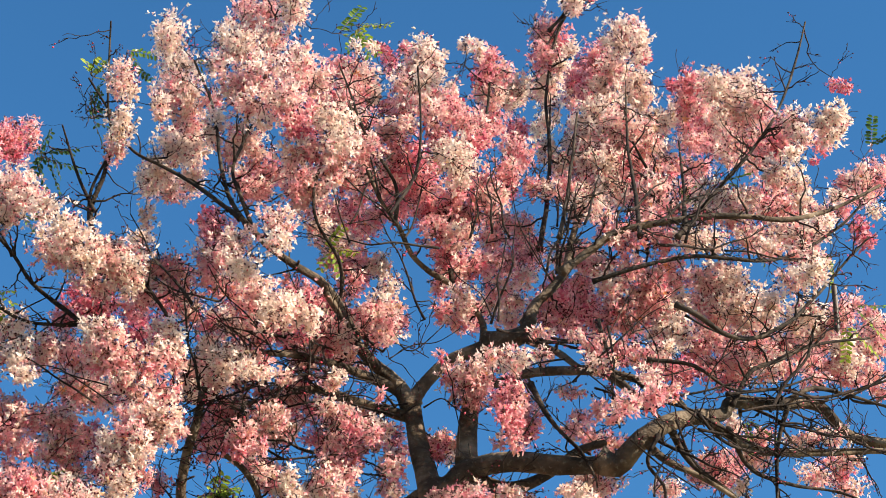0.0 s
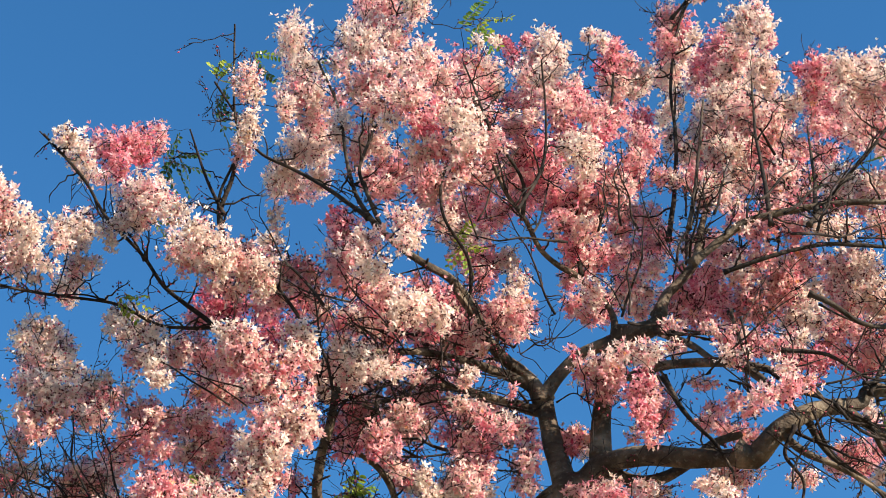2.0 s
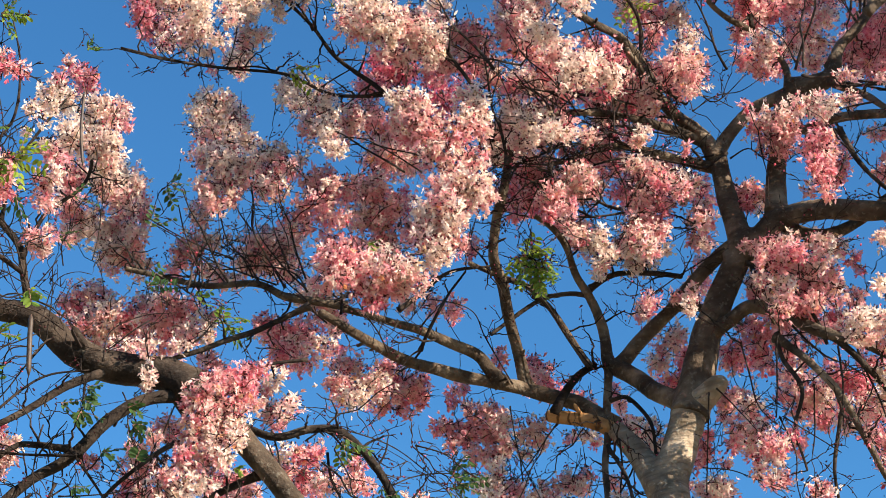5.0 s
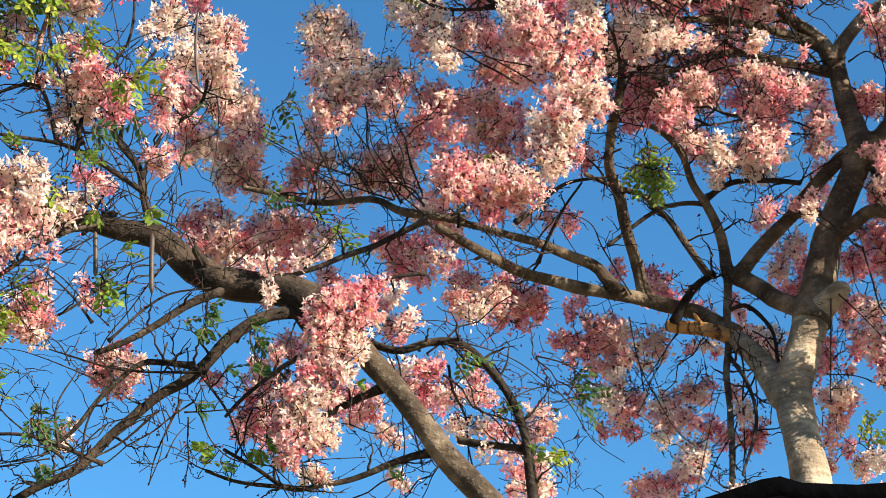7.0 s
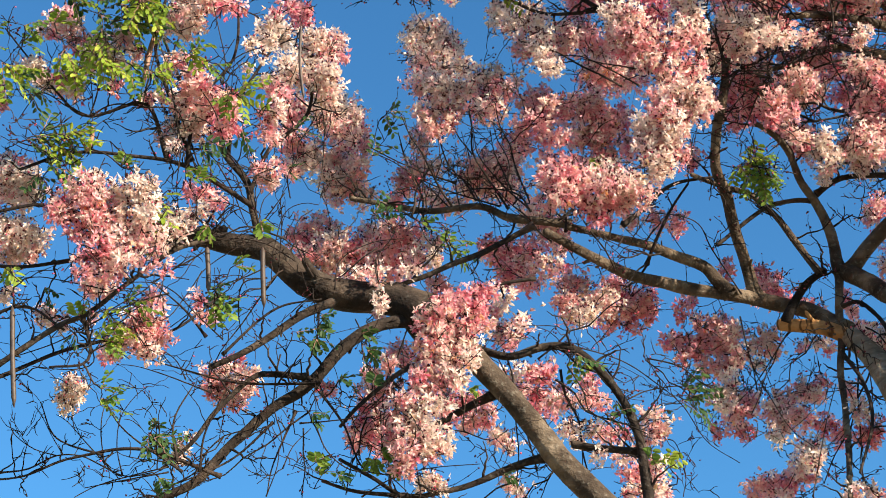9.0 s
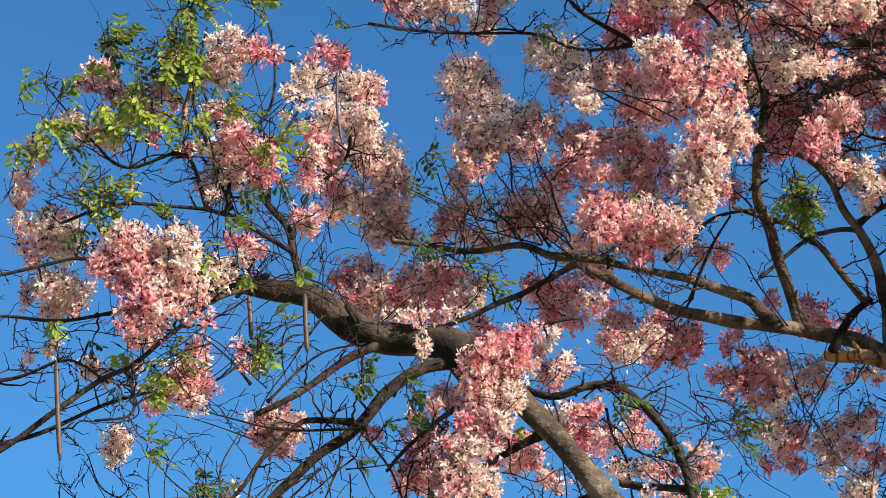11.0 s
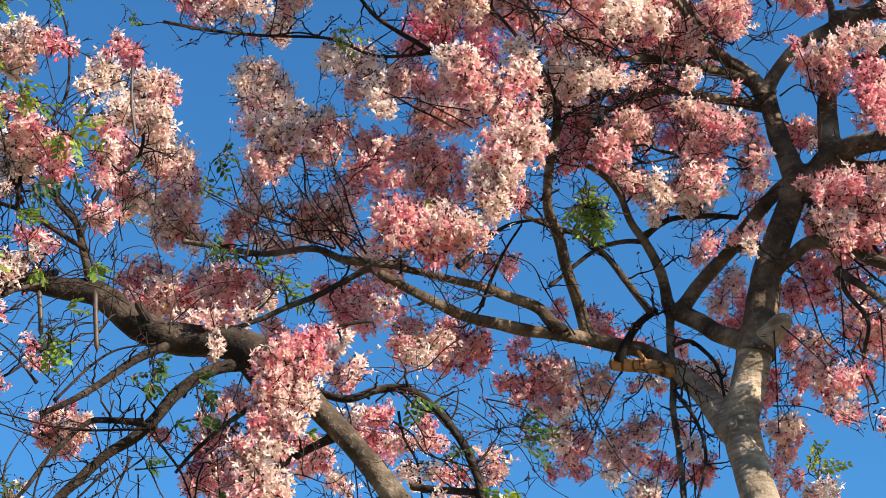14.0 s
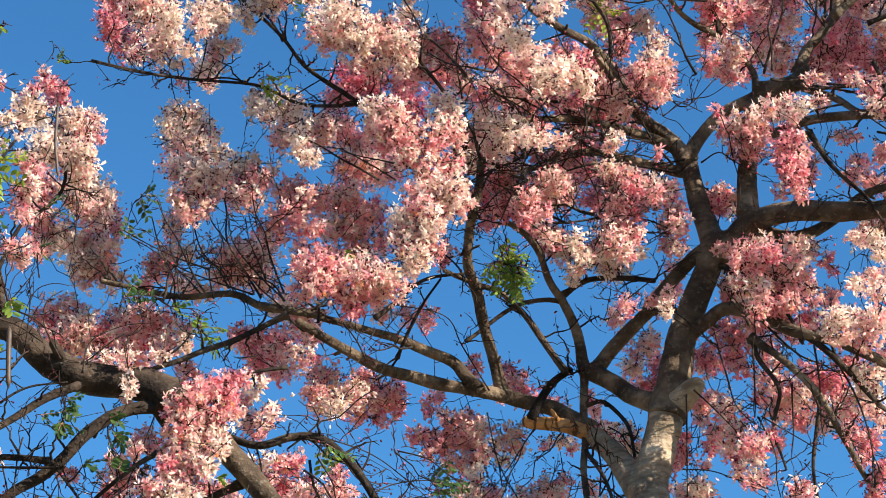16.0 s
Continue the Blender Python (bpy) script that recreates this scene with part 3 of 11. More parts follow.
bough("bough", tree_a, [(2.12, 10.10, 6.55), (2.17, 10.10, 6.60), (2.30, 10.10, 6.75), (2.49, 10.10, 6.95), (2.64, 10.10, 7.16), (2.80, 10.10, 7.34), (2.94, 10.10, 7.46)], 0.0438, 0.0426)
bough("limb", tree_a, [(2.08, 10.10, 6.57), (2.06, 10.10, 6.34), (2.05, 10.10, 6.12), (2.02, 10.10, 5.90), (2.03, 10.10, 5.63), (2.01, 10.10, 5.29), (1.99, 10.10, 4.95)], 0.0270, 0.0143)
bough("limb", tree_a, [(2.04, 10.10, 6.05), (2.12, 10.00, 5.83), (2.15, 10.00, 5.59), (2.05, 10.00, 5.28)], 0.0149, 0.0080)
bough("limb", tree_a, [(2.00, 10.10, 7.03), (1.87, 10.10, 7.04), (1.72, 10.10, 7.01), (1.58, 10.10, 6.92), (1.38, 10.10, 6.75)], 0.0171, 0.0118)
bough("limb", tree_a, [(1.99, 10.10, 7.08), (2.16, 10.10, 7.19), (2.37, 10.10, 7.21), (2.56, 10.10, 7.19)], 0.0223, 0.0157)
bough("limb", tree_a, [(2.75, 10.10, 6.97), (2.59, 10.10, 6.97), (2.47, 10.10, 6.95)], 0.0295, 0.0207)
bough("limb", tree_a, [(2.07, 10.10, 6.34), (2.19, 10.10, 6.36), (2.31, 10.10, 6.20), (2.33, 10.10, 5.98)], 0.0150, 0.0099)
bough("limb", tree_a, [(2.68, 10.10, 6.78), (2.85, 10.10, 6.91), (3.00, 10.10, 7.01), (3.21, 10.10, 6.96), (3.41, 10.10, 6.84), (3.72, 10.10, 6.75), (3.94, 10.10, 6.65), (4.21, 10.10, 6.51), (4.59, 10.10, 6.44)], 0.0481, 0.0250)
bough("limb", tree_a, [(3.12, 10.10, 6.80), (3.34, 10.10, 6.61), (3.49, 10.10, 6.42), (3.59, 10.10, 6.17), (3.69, 10.10, 5.91), (3.79, 10.10, 5.74), (3.87, 10.10, 5.49)], 0.0295, 0.0118)
bough("limb", tree_a, [(3.48, 10.10, 6.82), (3.69, 10.10, 6.58), (3.87, 10.10, 6.35), (4.05, 10.10, 6.21)], 0.0228, 0.0104)
bough("limb", tree_a, [(3.50, 10.10, 6.42), (3.44, 10.10, 6.20), (3.38, 10.10, 5.95), (3.39, 10.10, 5.73)], 0.0155, 0.0067)
bough("limb", tree_a, [(2.94, 10.10, 7.31), (3.11, 10.10, 7.27), (3.24, 10.10, 7.15), (3.37, 10.10, 6.96), (3.43, 10.10, 6.77)], 0.0229, 0.0105)
bough("limb", tree_a, [(3.12, 10.10, 6.80), (3.15, 10.10, 6.65), (3.25, 10.10, 6.46), (3.18, 10.10, 6.20), (3.22, 10.10, 5.94)], 0.0191, 0.0067)
bough("limb", tree_a, [(4.08, 10.05, 7.76), (4.19, 10.00, 7.69), (4.34, 9.90, 7.84), (4.60, 9.90, 8.02), (4.92, 9.90, 8.10), (5.02, 9.90, 8.21), (5.34, 9.90, 8.23), (5.63, 9.90, 8.24), (5.80, 9.90, 8.05), (6.07, 9.90, 8.00), (6.53, 9.90, 7.99)], 0.0624, 0.0278)
bough("limb", tree_a, [(4.80, 9.90, 8.06), (5.00, 9.80, 7.81), (5.31, 9.80, 7.79), (6.00, 9.80, 7.87), (6.35, 9.80, 7.78)], 0.0338, 0.0156)
bough("limb", tree_a, [(4.34, 9.90, 7.84), (4.47, 9.80, 7.63), (4.69, 9.80, 7.53), (4.97, 9.80, 7.35)], 0.0294, 0.0110)
bough("limb", tree_a, [(3.28, 10.20, 7.62), (3.54, 10.30, 7.64), (3.81, 10.40, 7.79), (4.07, 10.40, 8.02), (4.28, 10.40, 8.11)], 0.0434, 0.0230)
bough("limb", tree_a, [(3.69, 10.10, 8.80), (3.76, 10.10, 8.97), (3.84, 10.10, 9.07), (4.00, 10.10, 9.28), (4.07, 10.10, 9.55), (4.14, 10.10, 9.81), (4.19, 10.10, 10.02)], 0.0419, 0.0163)
bough("limb", tree_a, [(3.38, 10.10, 8.63), (3.36, 10.10, 8.83), (3.18, 10.10, 9.06), (3.02, 10.10, 9.16), (2.91, 10.10, 9.28), (2.83, 10.10, 9.50), (2.70, 10.10, 9.74), (2.59, 10.10, 10.13), (2.51, 10.10, 10.59)], 0.0263, 0.0081)
bough("limb", tree_a, [(3.65, 10.10, 8.69), (3.86, 10.10, 8.61), (4.05, 10.10, 8.48), (4.22, 10.10, 8.44), (4.35, 10.10, 8.36), (4.49, 10.10, 8.20)], 0.0303, 0.0114)
bough("limb", tree_a, [(3.32, 10.10, 8.34), (3.45, 10.10, 8.30), (3.63, 10.10, 8.39), (3.93, 10.10, 8.45), (4.28, 10.10, 8.47), (4.64, 10.10, 8.39), (4.76, 10.10, 8.26)], 0.0334, 0.0191)
bough("limb", tree_a, [(3.65, 10.00, 8.25), (3.78, 10.00, 7.97), (3.95, 10.00, 7.78), (4.04, 10.00, 7.58)], 0.0203, 0.0091)
bough("limb", tree_a, [(4.24, 10.00, 8.38), (4.41, 9.90, 8.11), (4.58, 9.90, 7.90), (4.68, 9.90, 7.70), (4.86, 9.90, 7.52)], 0.0226, 0.0092)
bough("limb", tree_a, [(4.55, 9.90, 7.95), (4.61, 9.80, 7.64), (4.85, 9.80, 7.45), (4.99, 9.80, 7.23)], 0.0223, 0.0073)
bough("limb", tree_a, [(4.17, 10.00, 8.82), (4.23, 10.00, 8.50), (4.22, 10.00, 8.24), (4.24, 10.00, 7.98)], 0.0153, 0.0074)
bough("limb", tree_a, [(5.30, 9.70, 8.08), (5.19, 9.70, 7.81), (5.13, 9.70, 7.52), (5.09, 9.70, 7.15)], 0.0170, 0.0090)
bough("limb", tree_a, [(4.96, 9.80, 8.11), (5.13, 9.80, 8.39), (5.35, 9.80, 8.51), (5.66, 9.80, 8.68), (6.06, 9.80, 8.78)], 0.0169, 0.0080)
bough("limb", tree_a, [(5.29, 9.80, 8.16), (5.56, 9.80, 8.31), (5.80, 9.80, 8.29), (6.07, 9.80, 8.23), (6.35, 9.80, 8.17)], 0.0190, 0.0079)
bough("limb", tree_a, [(4.42, 9.80, 7.83), (4.32, 9.80, 7.62), (4.41, 9.80, 7.42), (4.34, 9.80, 7.17)], 0.0146, 0.0071)
bough("limb", tree_a, [(4.90, 9.80, 7.93), (5.01, 9.80, 7.64), (5.27, 9.80, 7.55), (5.58, 9.80, 7.53), (5.88, 9.80, 7.44)], 0.0168, 0.0076)
bough("limb", tree_a, [(4.45, 9.90, 8.47), (4.73, 9.80, 8.39), (4.98, 9.80, 8.24), (5.27, 9.80, 8.27), (5.57, 9.80, 8.40)], 0.0132, 0.0058)
bough("limb", tree_a, [(2.86, 10.10, 8.05), (2.75, 10.10, 8.25), (2.62, 10.10, 8.38), (2.50, 10.10, 8.53), (2.42, 10.10, 8.71), (2.32, 10.10, 8.88)], 0.0508, 0.0224)
bough("limb", tree_a, [(2.86, 10.10, 7.99), (2.75, 10.10, 8.00), (2.57, 10.10, 8.04), (2.36, 10.10, 8.10), (2.17, 10.10, 8.11), (1.99, 10.10, 8.02), (1.80, 10.10, 7.97)], 0.0362, 0.0160)
bough("limb", tree_a, [(2.87, 10.10, 8.05), (2.77, 10.10, 8.17), (2.63, 10.10, 8.24), (2.41, 10.10, 8.31), (2.19, 10.10, 8.35), (2.01, 10.10, 8.36), (1.71, 10.10, 8.33)], 0.0381, 0.0162)
bough("limb", tree_a, [(2.50, 10.10, 8.54), (2.40, 10.10, 8.80), (2.29, 10.10, 8.96), (2.10, 10.10, 9.08), (1.88, 10.10, 9.27), (1.73, 10.10, 9.44)], 0.0368, 0.0190)
bough("limb", tree_a, [(1.75, 10.10, 9.41), (1.45, 10.10, 9.64), (1.21, 10.10, 9.78), (0.98, 10.10, 9.91), (0.81, 10.10, 10.23), (0.67, 10.10, 10.48)], 0.0190, 0.0079)
bough("limb", tree_a, [(1.79, 10.10, 9.36), (1.66, 10.10, 9.61), (1.59, 10.10, 9.94), (1.53, 10.10, 10.37), (1.39, 10.10, 10.77)], 0.0170, 0.0081)
bough("limb", tree_a, [(1.84, 10.10, 9.31), (1.74, 10.10, 9.62), (1.69, 10.10, 9.83), (1.78, 10.10, 10.20), (1.75, 10.10, 10.46)], 0.0170, 0.0080)
bough("limb", tree_a, [(0.88, 10.10, 8.91), (0.78, 10.10, 9.12), (0.75, 10.10, 9.35), (0.82, 10.10, 9.65), (0.85, 10.10, 10.00), (0.81, 10.10, 10.30), (0.79, 10.10, 11.04)], 0.0221, 0.0061)
bough("limb", tree_a, [(0.77, 10.10, 9.33), (0.62, 10.10, 9.70), (0.52, 10.10, 10.03)], 0.0150, 0.0058)
bough("limb", tree_a, [(0.90, 10.10, 8.31), (0.68, 10.10, 8.50), (0.43, 10.10, 8.70), (0.26, 10.10, 8.95), (-0.00, 10.10, 9.25), (-0.17, 10.10, 9.55), (-0.44, 10.10, 9.87)], 0.0197, 0.0077)
bough("limb", tree_a, [(0.76, 10.10, 8.43), (0.58, 10.10, 8.41), (0.38, 10.10, 8.42), (0.11, 10.10, 8.55), (-0.32, 10.10, 8.58), (-0.64, 10.10, 8.63), (-0.93, 10.10, 8.70)], 0.0140, 0.0073)
bough("limb", tree_a, [(1.18, 10.10, 8.68), (1.03, 10.10, 8.85), (0.78, 10.10, 9.13), (0.74, 10.10, 9.46), (0.83, 10.10, 9.81), (0.86, 10.10, 10.16)], 0.0182, 0.0078)
bough("limb", tree_a, [(1.35, 9.90, 8.14), (1.31, 9.90, 8.34), (1.16, 9.90, 8.58), (1.03, 9.90, 8.81)], 0.0141, 0.0090)
bough("limb", tree_a, [(3.83, 10.10, 9.46), (3.92, 10.10, 9.93), (3.98, 10.10, 10.46), (3.99, 10.10, 10.90), (4.13, 10.10, 11.56), (4.32, 10.10, 11.95)], 0.0197, 0.0089)
bough("limb", tree_a, [(4.07, 10.10, 11.58), (4.22, 10.10, 11.82), (4.36, 10.10, 12.21), (4.47, 10.10, 12.55)], 0.0152, 0.0069)
bough("limb", tree_a, [(3.78, 9.55, 9.14), (3.88, 9.55, 9.59), (3.95, 9.55, 10.00), (4.00, 9.55, 10.27)], 0.0169, 0.0080)
bough("limb", tree_a, [(4.36, 9.55, 9.23), (4.36, 9.55, 9.56), (4.35, 9.55, 10.01), (4.38, 9.55, 10.49)], 0.0172, 0.0081)
bough("limb", tree_a, [(4.70, 9.90, 9.84), (4.66, 9.90, 10.04), (4.39, 9.55, 10.07)], 0.0182, 0.0080)
bough("limb", tree_a, [(3.77, 9.55, 8.85), (4.01, 9.55, 9.08), (4.22, 9.55, 9.25), (4.65, 9.55, 9.41), (5.11, 9.55, 9.51), (5.50, 9.55, 9.54), (5.86, 9.55, 9.69), (6.26, 9.55, 9.96)], 0.0296, 0.0104)
bough("limb", tree_a, [(3.98, 9.55, 8.80), (4.39, 9.55, 8.99), (4.73, 9.55, 9.11), (5.02, 9.55, 9.13), (5.31, 9.55, 9.16), (5.58, 9.55, 9.30), (5.88, 9.55, 9.54), (6.07, 9.55, 9.75)], 0.0167, 0.0082)
bough("limb", tree_a, [(4.63, 9.55, 9.26), (4.97, 9.55, 9.71), (5.34, 9.55, 10.19), (5.60, 9.55, 10.62), (5.81, 9.55, 11.13), (5.94, 9.55, 11.51)], 0.0173, 0.0066)
bough("limb", tree_a, [(4.55, 9.55, 8.69), (4.70, 9.55, 8.62), (4.88, 9.55, 8.49), (5.08, 9.55, 8.49), (5.35, 9.55, 8.66), (5.60, 9.55, 8.92), (5.84, 9.55, 9.20), (6.08, 9.55, 9.47)], 0.0169, 0.0081)
bough("limb", tree_a, [(4.54, 9.90, 9.76), (4.55, 9.90, 9.62), (4.55, 9.90, 9.37)], 0.0220, 0.0158)
bough("limb", tree_a, [(4.70, 9.55, 9.37), (4.73, 9.55, 9.72), (4.74, 9.55, 10.13)], 0.0175, 0.0080)
bough("limb", tree_a, [(3.18, 10.10, 9.08), (3.17, 10.10, 9.56), (3.36, 10.10, 10.10), (3.51, 10.10, 10.60), (3.59, 10.10, 11.17)], 0.0153, 0.0085)
bough("limb", tree_a, [(2.63, 9.55, 9.16), (2.83, 9.55, 9.57), (2.87, 9.55, 10.08), (2.87, 9.55, 10.49)], 0.0128, 0.0059)
bough("limb", tree_a, [(2.40, 10.10, 8.70), (2.42, 10.10, 9.12), (2.25, 10.10, 9.53), (2.32, 10.10, 10.03), (2.55, 10.10, 10.54)], 0.0130, 0.0081)
bough("limb", tree_a, [(2.78, 10.00, 9.43), (2.78, 9.95, 9.74), (2.57, 9.90, 10.12), (2.48, 9.90, 10.46), (2.40, 9.90, 10.72)], 0.0153, 0.0060)
bough("limb", tree_a, [(0.52, 10.10, 6.91), (0.32, 10.10, 6.93), (0.15, 10.10, 6.96), (-0.02, 10.10, 7.04), (-0.32, 10.10, 7.01), (-0.56, 10.10, 7.06), (-0.79, 10.10, 7.11)], 0.0269, 0.0153)
bough("limb", tree_a, [(0.95, 10.00, 6.58), (1.00, 9.90, 6.68), (1.11, 9.90, 6.90), (1.21, 9.90, 7.06)], 0.0132, 0.0067)
bough("limb", tree_a, [(0.82, 10.00, 6.84), (0.95, 9.95, 6.93), (1.12, 9.95, 7.08), (1.36, 9.95, 7.13)], 0.0150, 0.0084)
strand(tree_b, [(1.77, 9.50, -0.05), (1.77, 9.50, 2.20), (1.31, 9.50, 3.75), (0.83, 9.50, 4.68), (0.60, 9.50, 4.95), (0.40, 9.50, 5.17), (0.25, 9.50, 5.39), (0.10, 9.50, 5.58), (-0.03, 9.50, 5.74), (-0.11, 9.55, 5.87), (-0.23, 9.80, 6.08), (-0.39, 9.80, 6.19)], 0.1034, 0.0638)
fused("trunk", tree_b, BARK_MID)
# this limb's bark colour carries the shade of the crown above it
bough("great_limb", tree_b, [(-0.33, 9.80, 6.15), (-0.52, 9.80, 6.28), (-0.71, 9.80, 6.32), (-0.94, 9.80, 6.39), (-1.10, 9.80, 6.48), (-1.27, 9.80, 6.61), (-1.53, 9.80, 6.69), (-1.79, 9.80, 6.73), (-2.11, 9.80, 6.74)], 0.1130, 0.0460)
bough("limb", tree_b, [(-0.37, 9.80, 6.16), (-0.60, 9.70, 6.08), (-0.78, 9.65, 5.93), (-0.92, 9.60, 5.74), (-1.03, 9.60, 5.63), (-1.18, 9.60, 5.53), (-1.37, 9.60, 5.34), (-1.56, 9.60, 5.14), (-1.76, 9.60, 5.03), (-1.97, 9.60, 4.87)], 0.0382, 0.0198)
bough("limb", tree_b, [(-0.98, 9.60, 5.73), (-1.16, 9.60, 5.75), (-1.27, 9.55, 5.71), (-1.43, 9.50, 5.52), (-1.56, 9.50, 5.33), (-1.73, 9.50, 5.17)], 0.0201, 0.0091)
bough("limb", tree_b, [(-0.82, 9.80, 6.30), (-1.01, 9.70, 6.16), (-1.21, 9.65, 5.99), (-1.35, 9.60, 5.87), (-1.51, 9.60, 5.80)], 0.0289, 0.0156)
bough("limb", tree_b, [(0.04, 9.55, 5.59), (-0.09, 9.60, 5.54), (-0.24, 9.65, 5.48), (-0.31, 9.70, 5.47)], 0.0259, 0.0185)
bough("limb", tree_b, [(-0.41, 9.70, 5.83), (-0.52, 9.60, 5.71), (-0.70, 9.60, 5.55), (-0.79, 9.60, 5.44)], 0.0171, 0.0092)
bough("limb", tree_b, [(-0.08, 9.60, 5.90), (0.12, 9.50, 5.79), (0.31, 9.50, 5.85), (0.46, 9.50, 5.84), (0.62, 9.50, 5.70), (0.74, 9.50, 5.51), (0.80, 9.50, 5.32), (0.82, 9.50, 5.13), (0.84, 9.50, 4.94)], 0.0217, 0.0268)
bough("limb", tree_b, [(0.80, 9.55, 5.25), (0.61, 9.60, 5.29), (0.46, 9.60, 5.32)], 0.0196, 0.0182)
bough("limb", tree_b, [(0.30, 9.55, 5.22), (0.16, 9.60, 5.20), (-0.08, 9.60, 5.10), (-0.26, 9.60, 5.06), (-0.44, 9.60, 5.04), (-0.62, 9.60, 5.15), (-0.79, 9.60, 5.25)], 0.0226, 0.0106)
bough("limb", tree_b, [(-0.44, 9.60, 5.04), (-0.70, 9.60, 5.07), (-0.88, 9.60, 5.13)], 0.0150, 0.0076)
bough("limb", tree_b, [(-1.29, 9.80, 6.62), (-1.33, 9.75, 6.86), (-1.38, 9.75, 7.04), (-1.48, 9.70, 7.15), (-1.55, 9.70, 7.28)], 0.0294, 0.0184)
bough("limb", tree_b, [(-1.49, 9.70, 7.18), (-1.44, 9.60, 7.44), (-1.30, 9.60, 7.76), (-1.18, 9.60, 7.96)], 0.0150, 0.0068)
bough("limb", tree_b, [(-1.35, 9.70, 6.94), (-1.24, 9.70, 7.24), (-1.02, 9.70, 7.48), (-1.02, 9.70, 7.95)], 0.0148, 0.0069)
bough("limb", tree_b, [(-1.53, 9.70, 7.25), (-1.70, 9.60, 7.47), (-1.86, 9.60, 7.86), (-1.97, 9.60, 8.26)], 0.0150, 0.0070)
bough("limb", tree_b, [(-1.38, 9.00, 6.34), (-1.61, 8.80, 6.17), (-1.97, 8.70, 6.04), (-2.32, 8.60, 5.93), (-2.68, 8.60, 5.97), (-3.02, 8.60, 5.92)], 0.0151, 0.0074)
bough("limb", tree_b, [(-1.23, 9.00, 6.47), (-1.57, 8.80, 6.61), (-1.86, 8.70, 6.63), (-2.14, 8.60, 6.59), (-2.37, 8.50, 6.44)], 0.0137, 0.0074)
bough("limb", tree_b, [(-1.57, 8.80, 6.61), (-1.53, 8.80, 7.00), (-1.35, 8.80, 7.28), (-1.34, 8.80, 7.65), (-1.41, 8.80, 7.96)], 0.0121, 0.0048)
bough("limb", tree_b, [(-1.67, 8.80, 6.65), (-1.79, 8.70, 6.94), (-2.09, 8.70, 6.87), (-2.28, 8.70, 7.03), (-2.59, 8.70, 7.44)], 0.0121, 0.0048)
bough("limb", tree_b, [(-1.56, 8.90, 6.70), (-1.69, 8.80, 7.07), (-1.78, 8.80, 7.40), (-1.72, 8.80, 7.82)], 0.0138, 0.0064)
bough("limb", tree_b, [(-2.83, 8.60, 5.23), (-2.44, 8.60, 5.31), (-2.14, 8.70, 5.50), (-1.91, 8.70, 5.56), (-1.61, 8.90, 5.70), (-1.44, 9.30, 6.08)], 0.0129, 0.0061)
bough("limb", tree_b, [(-1.39, 9.40, 5.09), (-1.79, 9.30, 5.21), (-2.15, 9.30, 5.17), (-2.41, 9.30, 5.07), (-2.68, 9.30, 5.07), (-2.77, 9.30, 5.17)], 0.0119, 0.0046)
bough("limb", tree_b, [(-1.58, 9.30, 5.08), (-1.89, 9.30, 5.31), (-2.02, 9.30, 5.50)], 0.0074, 0.0030)
bough("limb", tree_b, [(-2.00, 9.30, 5.18), (-2.25, 9.30, 5.28), (-2.35, 9.30, 5.48)], 0.0075, 0.0030)
bough("limb", tree_b, [(-1.61, 9.30, 5.14), (-1.64, 9.30, 5.36), (-1.54, 9.30, 5.58)], 0.0074, 0.0030)
bough("limb", tree_b, [(-1.49, 9.30, 5.08), (-1.47, 9.30, 5.29), (-1.36, 9.30, 5.55)], 0.0074, 0.0030)
bough("limb", tree_b, [(-0.90, 9.50, 5.65), (-1.33, 9.50, 5.66), (-1.64, 9.50, 5.74), (-1.95, 9.50, 5.85)], 0.0092, 0.0031)
bough("limb", tree_b, [(-0.96, 9.50, 5.69), (-0.77, 9.50, 5.42), (-0.65, 9.50, 5.16), (-0.42, 9.50, 5.12)], 0.0092, 0.0030)
bough("limb", tree_b, [(-1.02, 9.50, 5.49), (-1.13, 9.50, 5.20), (-1.16, 9.50, 5.02)], 0.0076, 0.0030)
bough("limb", tree_b, [(-1.14, 9.50, 5.43), (-1.37, 9.50, 5.21), (-1.71, 9.40, 5.02)], 0.0076, 0.0030)
bough("limb", tree_b, [(-1.54, 9.60, 5.98), (-1.66, 9.50, 6.11), (-1.82, 9.50, 6.26)], 0.0094, 0.0032)
bough("limb", tree_b, [(-1.43, 9.50, 5.83), (-1.17, 9.60, 6.14), (-0.92, 9.70, 6.25)], 0.0093, 0.0048)
bough("trunk", tree_c, [(-4.00, 8.40, -0.05), (-4.00, 8.40, 2.00), (-4.23, 8.40, 3.36), (-4.49, 8.50, 4.71), (-4.71, 8.50, 6.25), (-4.82, 8.50, 7.66)], 0.1097, 0.0745)
bough("limb", tree_c, [(-4.50, 8.50, 4.77), (-3.92, 8.50, 4.90), (-3.38, 8.50, 4.97), (-2.86, 8.50, 5.06)], 0.0358, 0.0198)
bough("limb", tree_c, [(-4.60, 8.50, 5.48), (-3.74, 8.50, 5.52), (-2.88, 8.50, 5.56)], 0.0307, 0.0144)
bough("limb", tree_c, [(-4.69, 8.50, 6.18), (-3.83, 8.50, 6.12), (-2.94, 8.50, 6.13)], 0.0316, 0.0133)
bough("limb", tree_c, [(-2.89, 8.50, 5.05), (-2.57, 8.50, 5.20), (-2.31, 8.50, 5.40), (-2.10, 8.50, 5.55), (-1.95, 8.50, 5.62), (-1.80, 8.60, 5.82), (-1.59, 8.70, 6.06), (-1.38, 9.00, 6.30)], 0.0170, 0.0106)
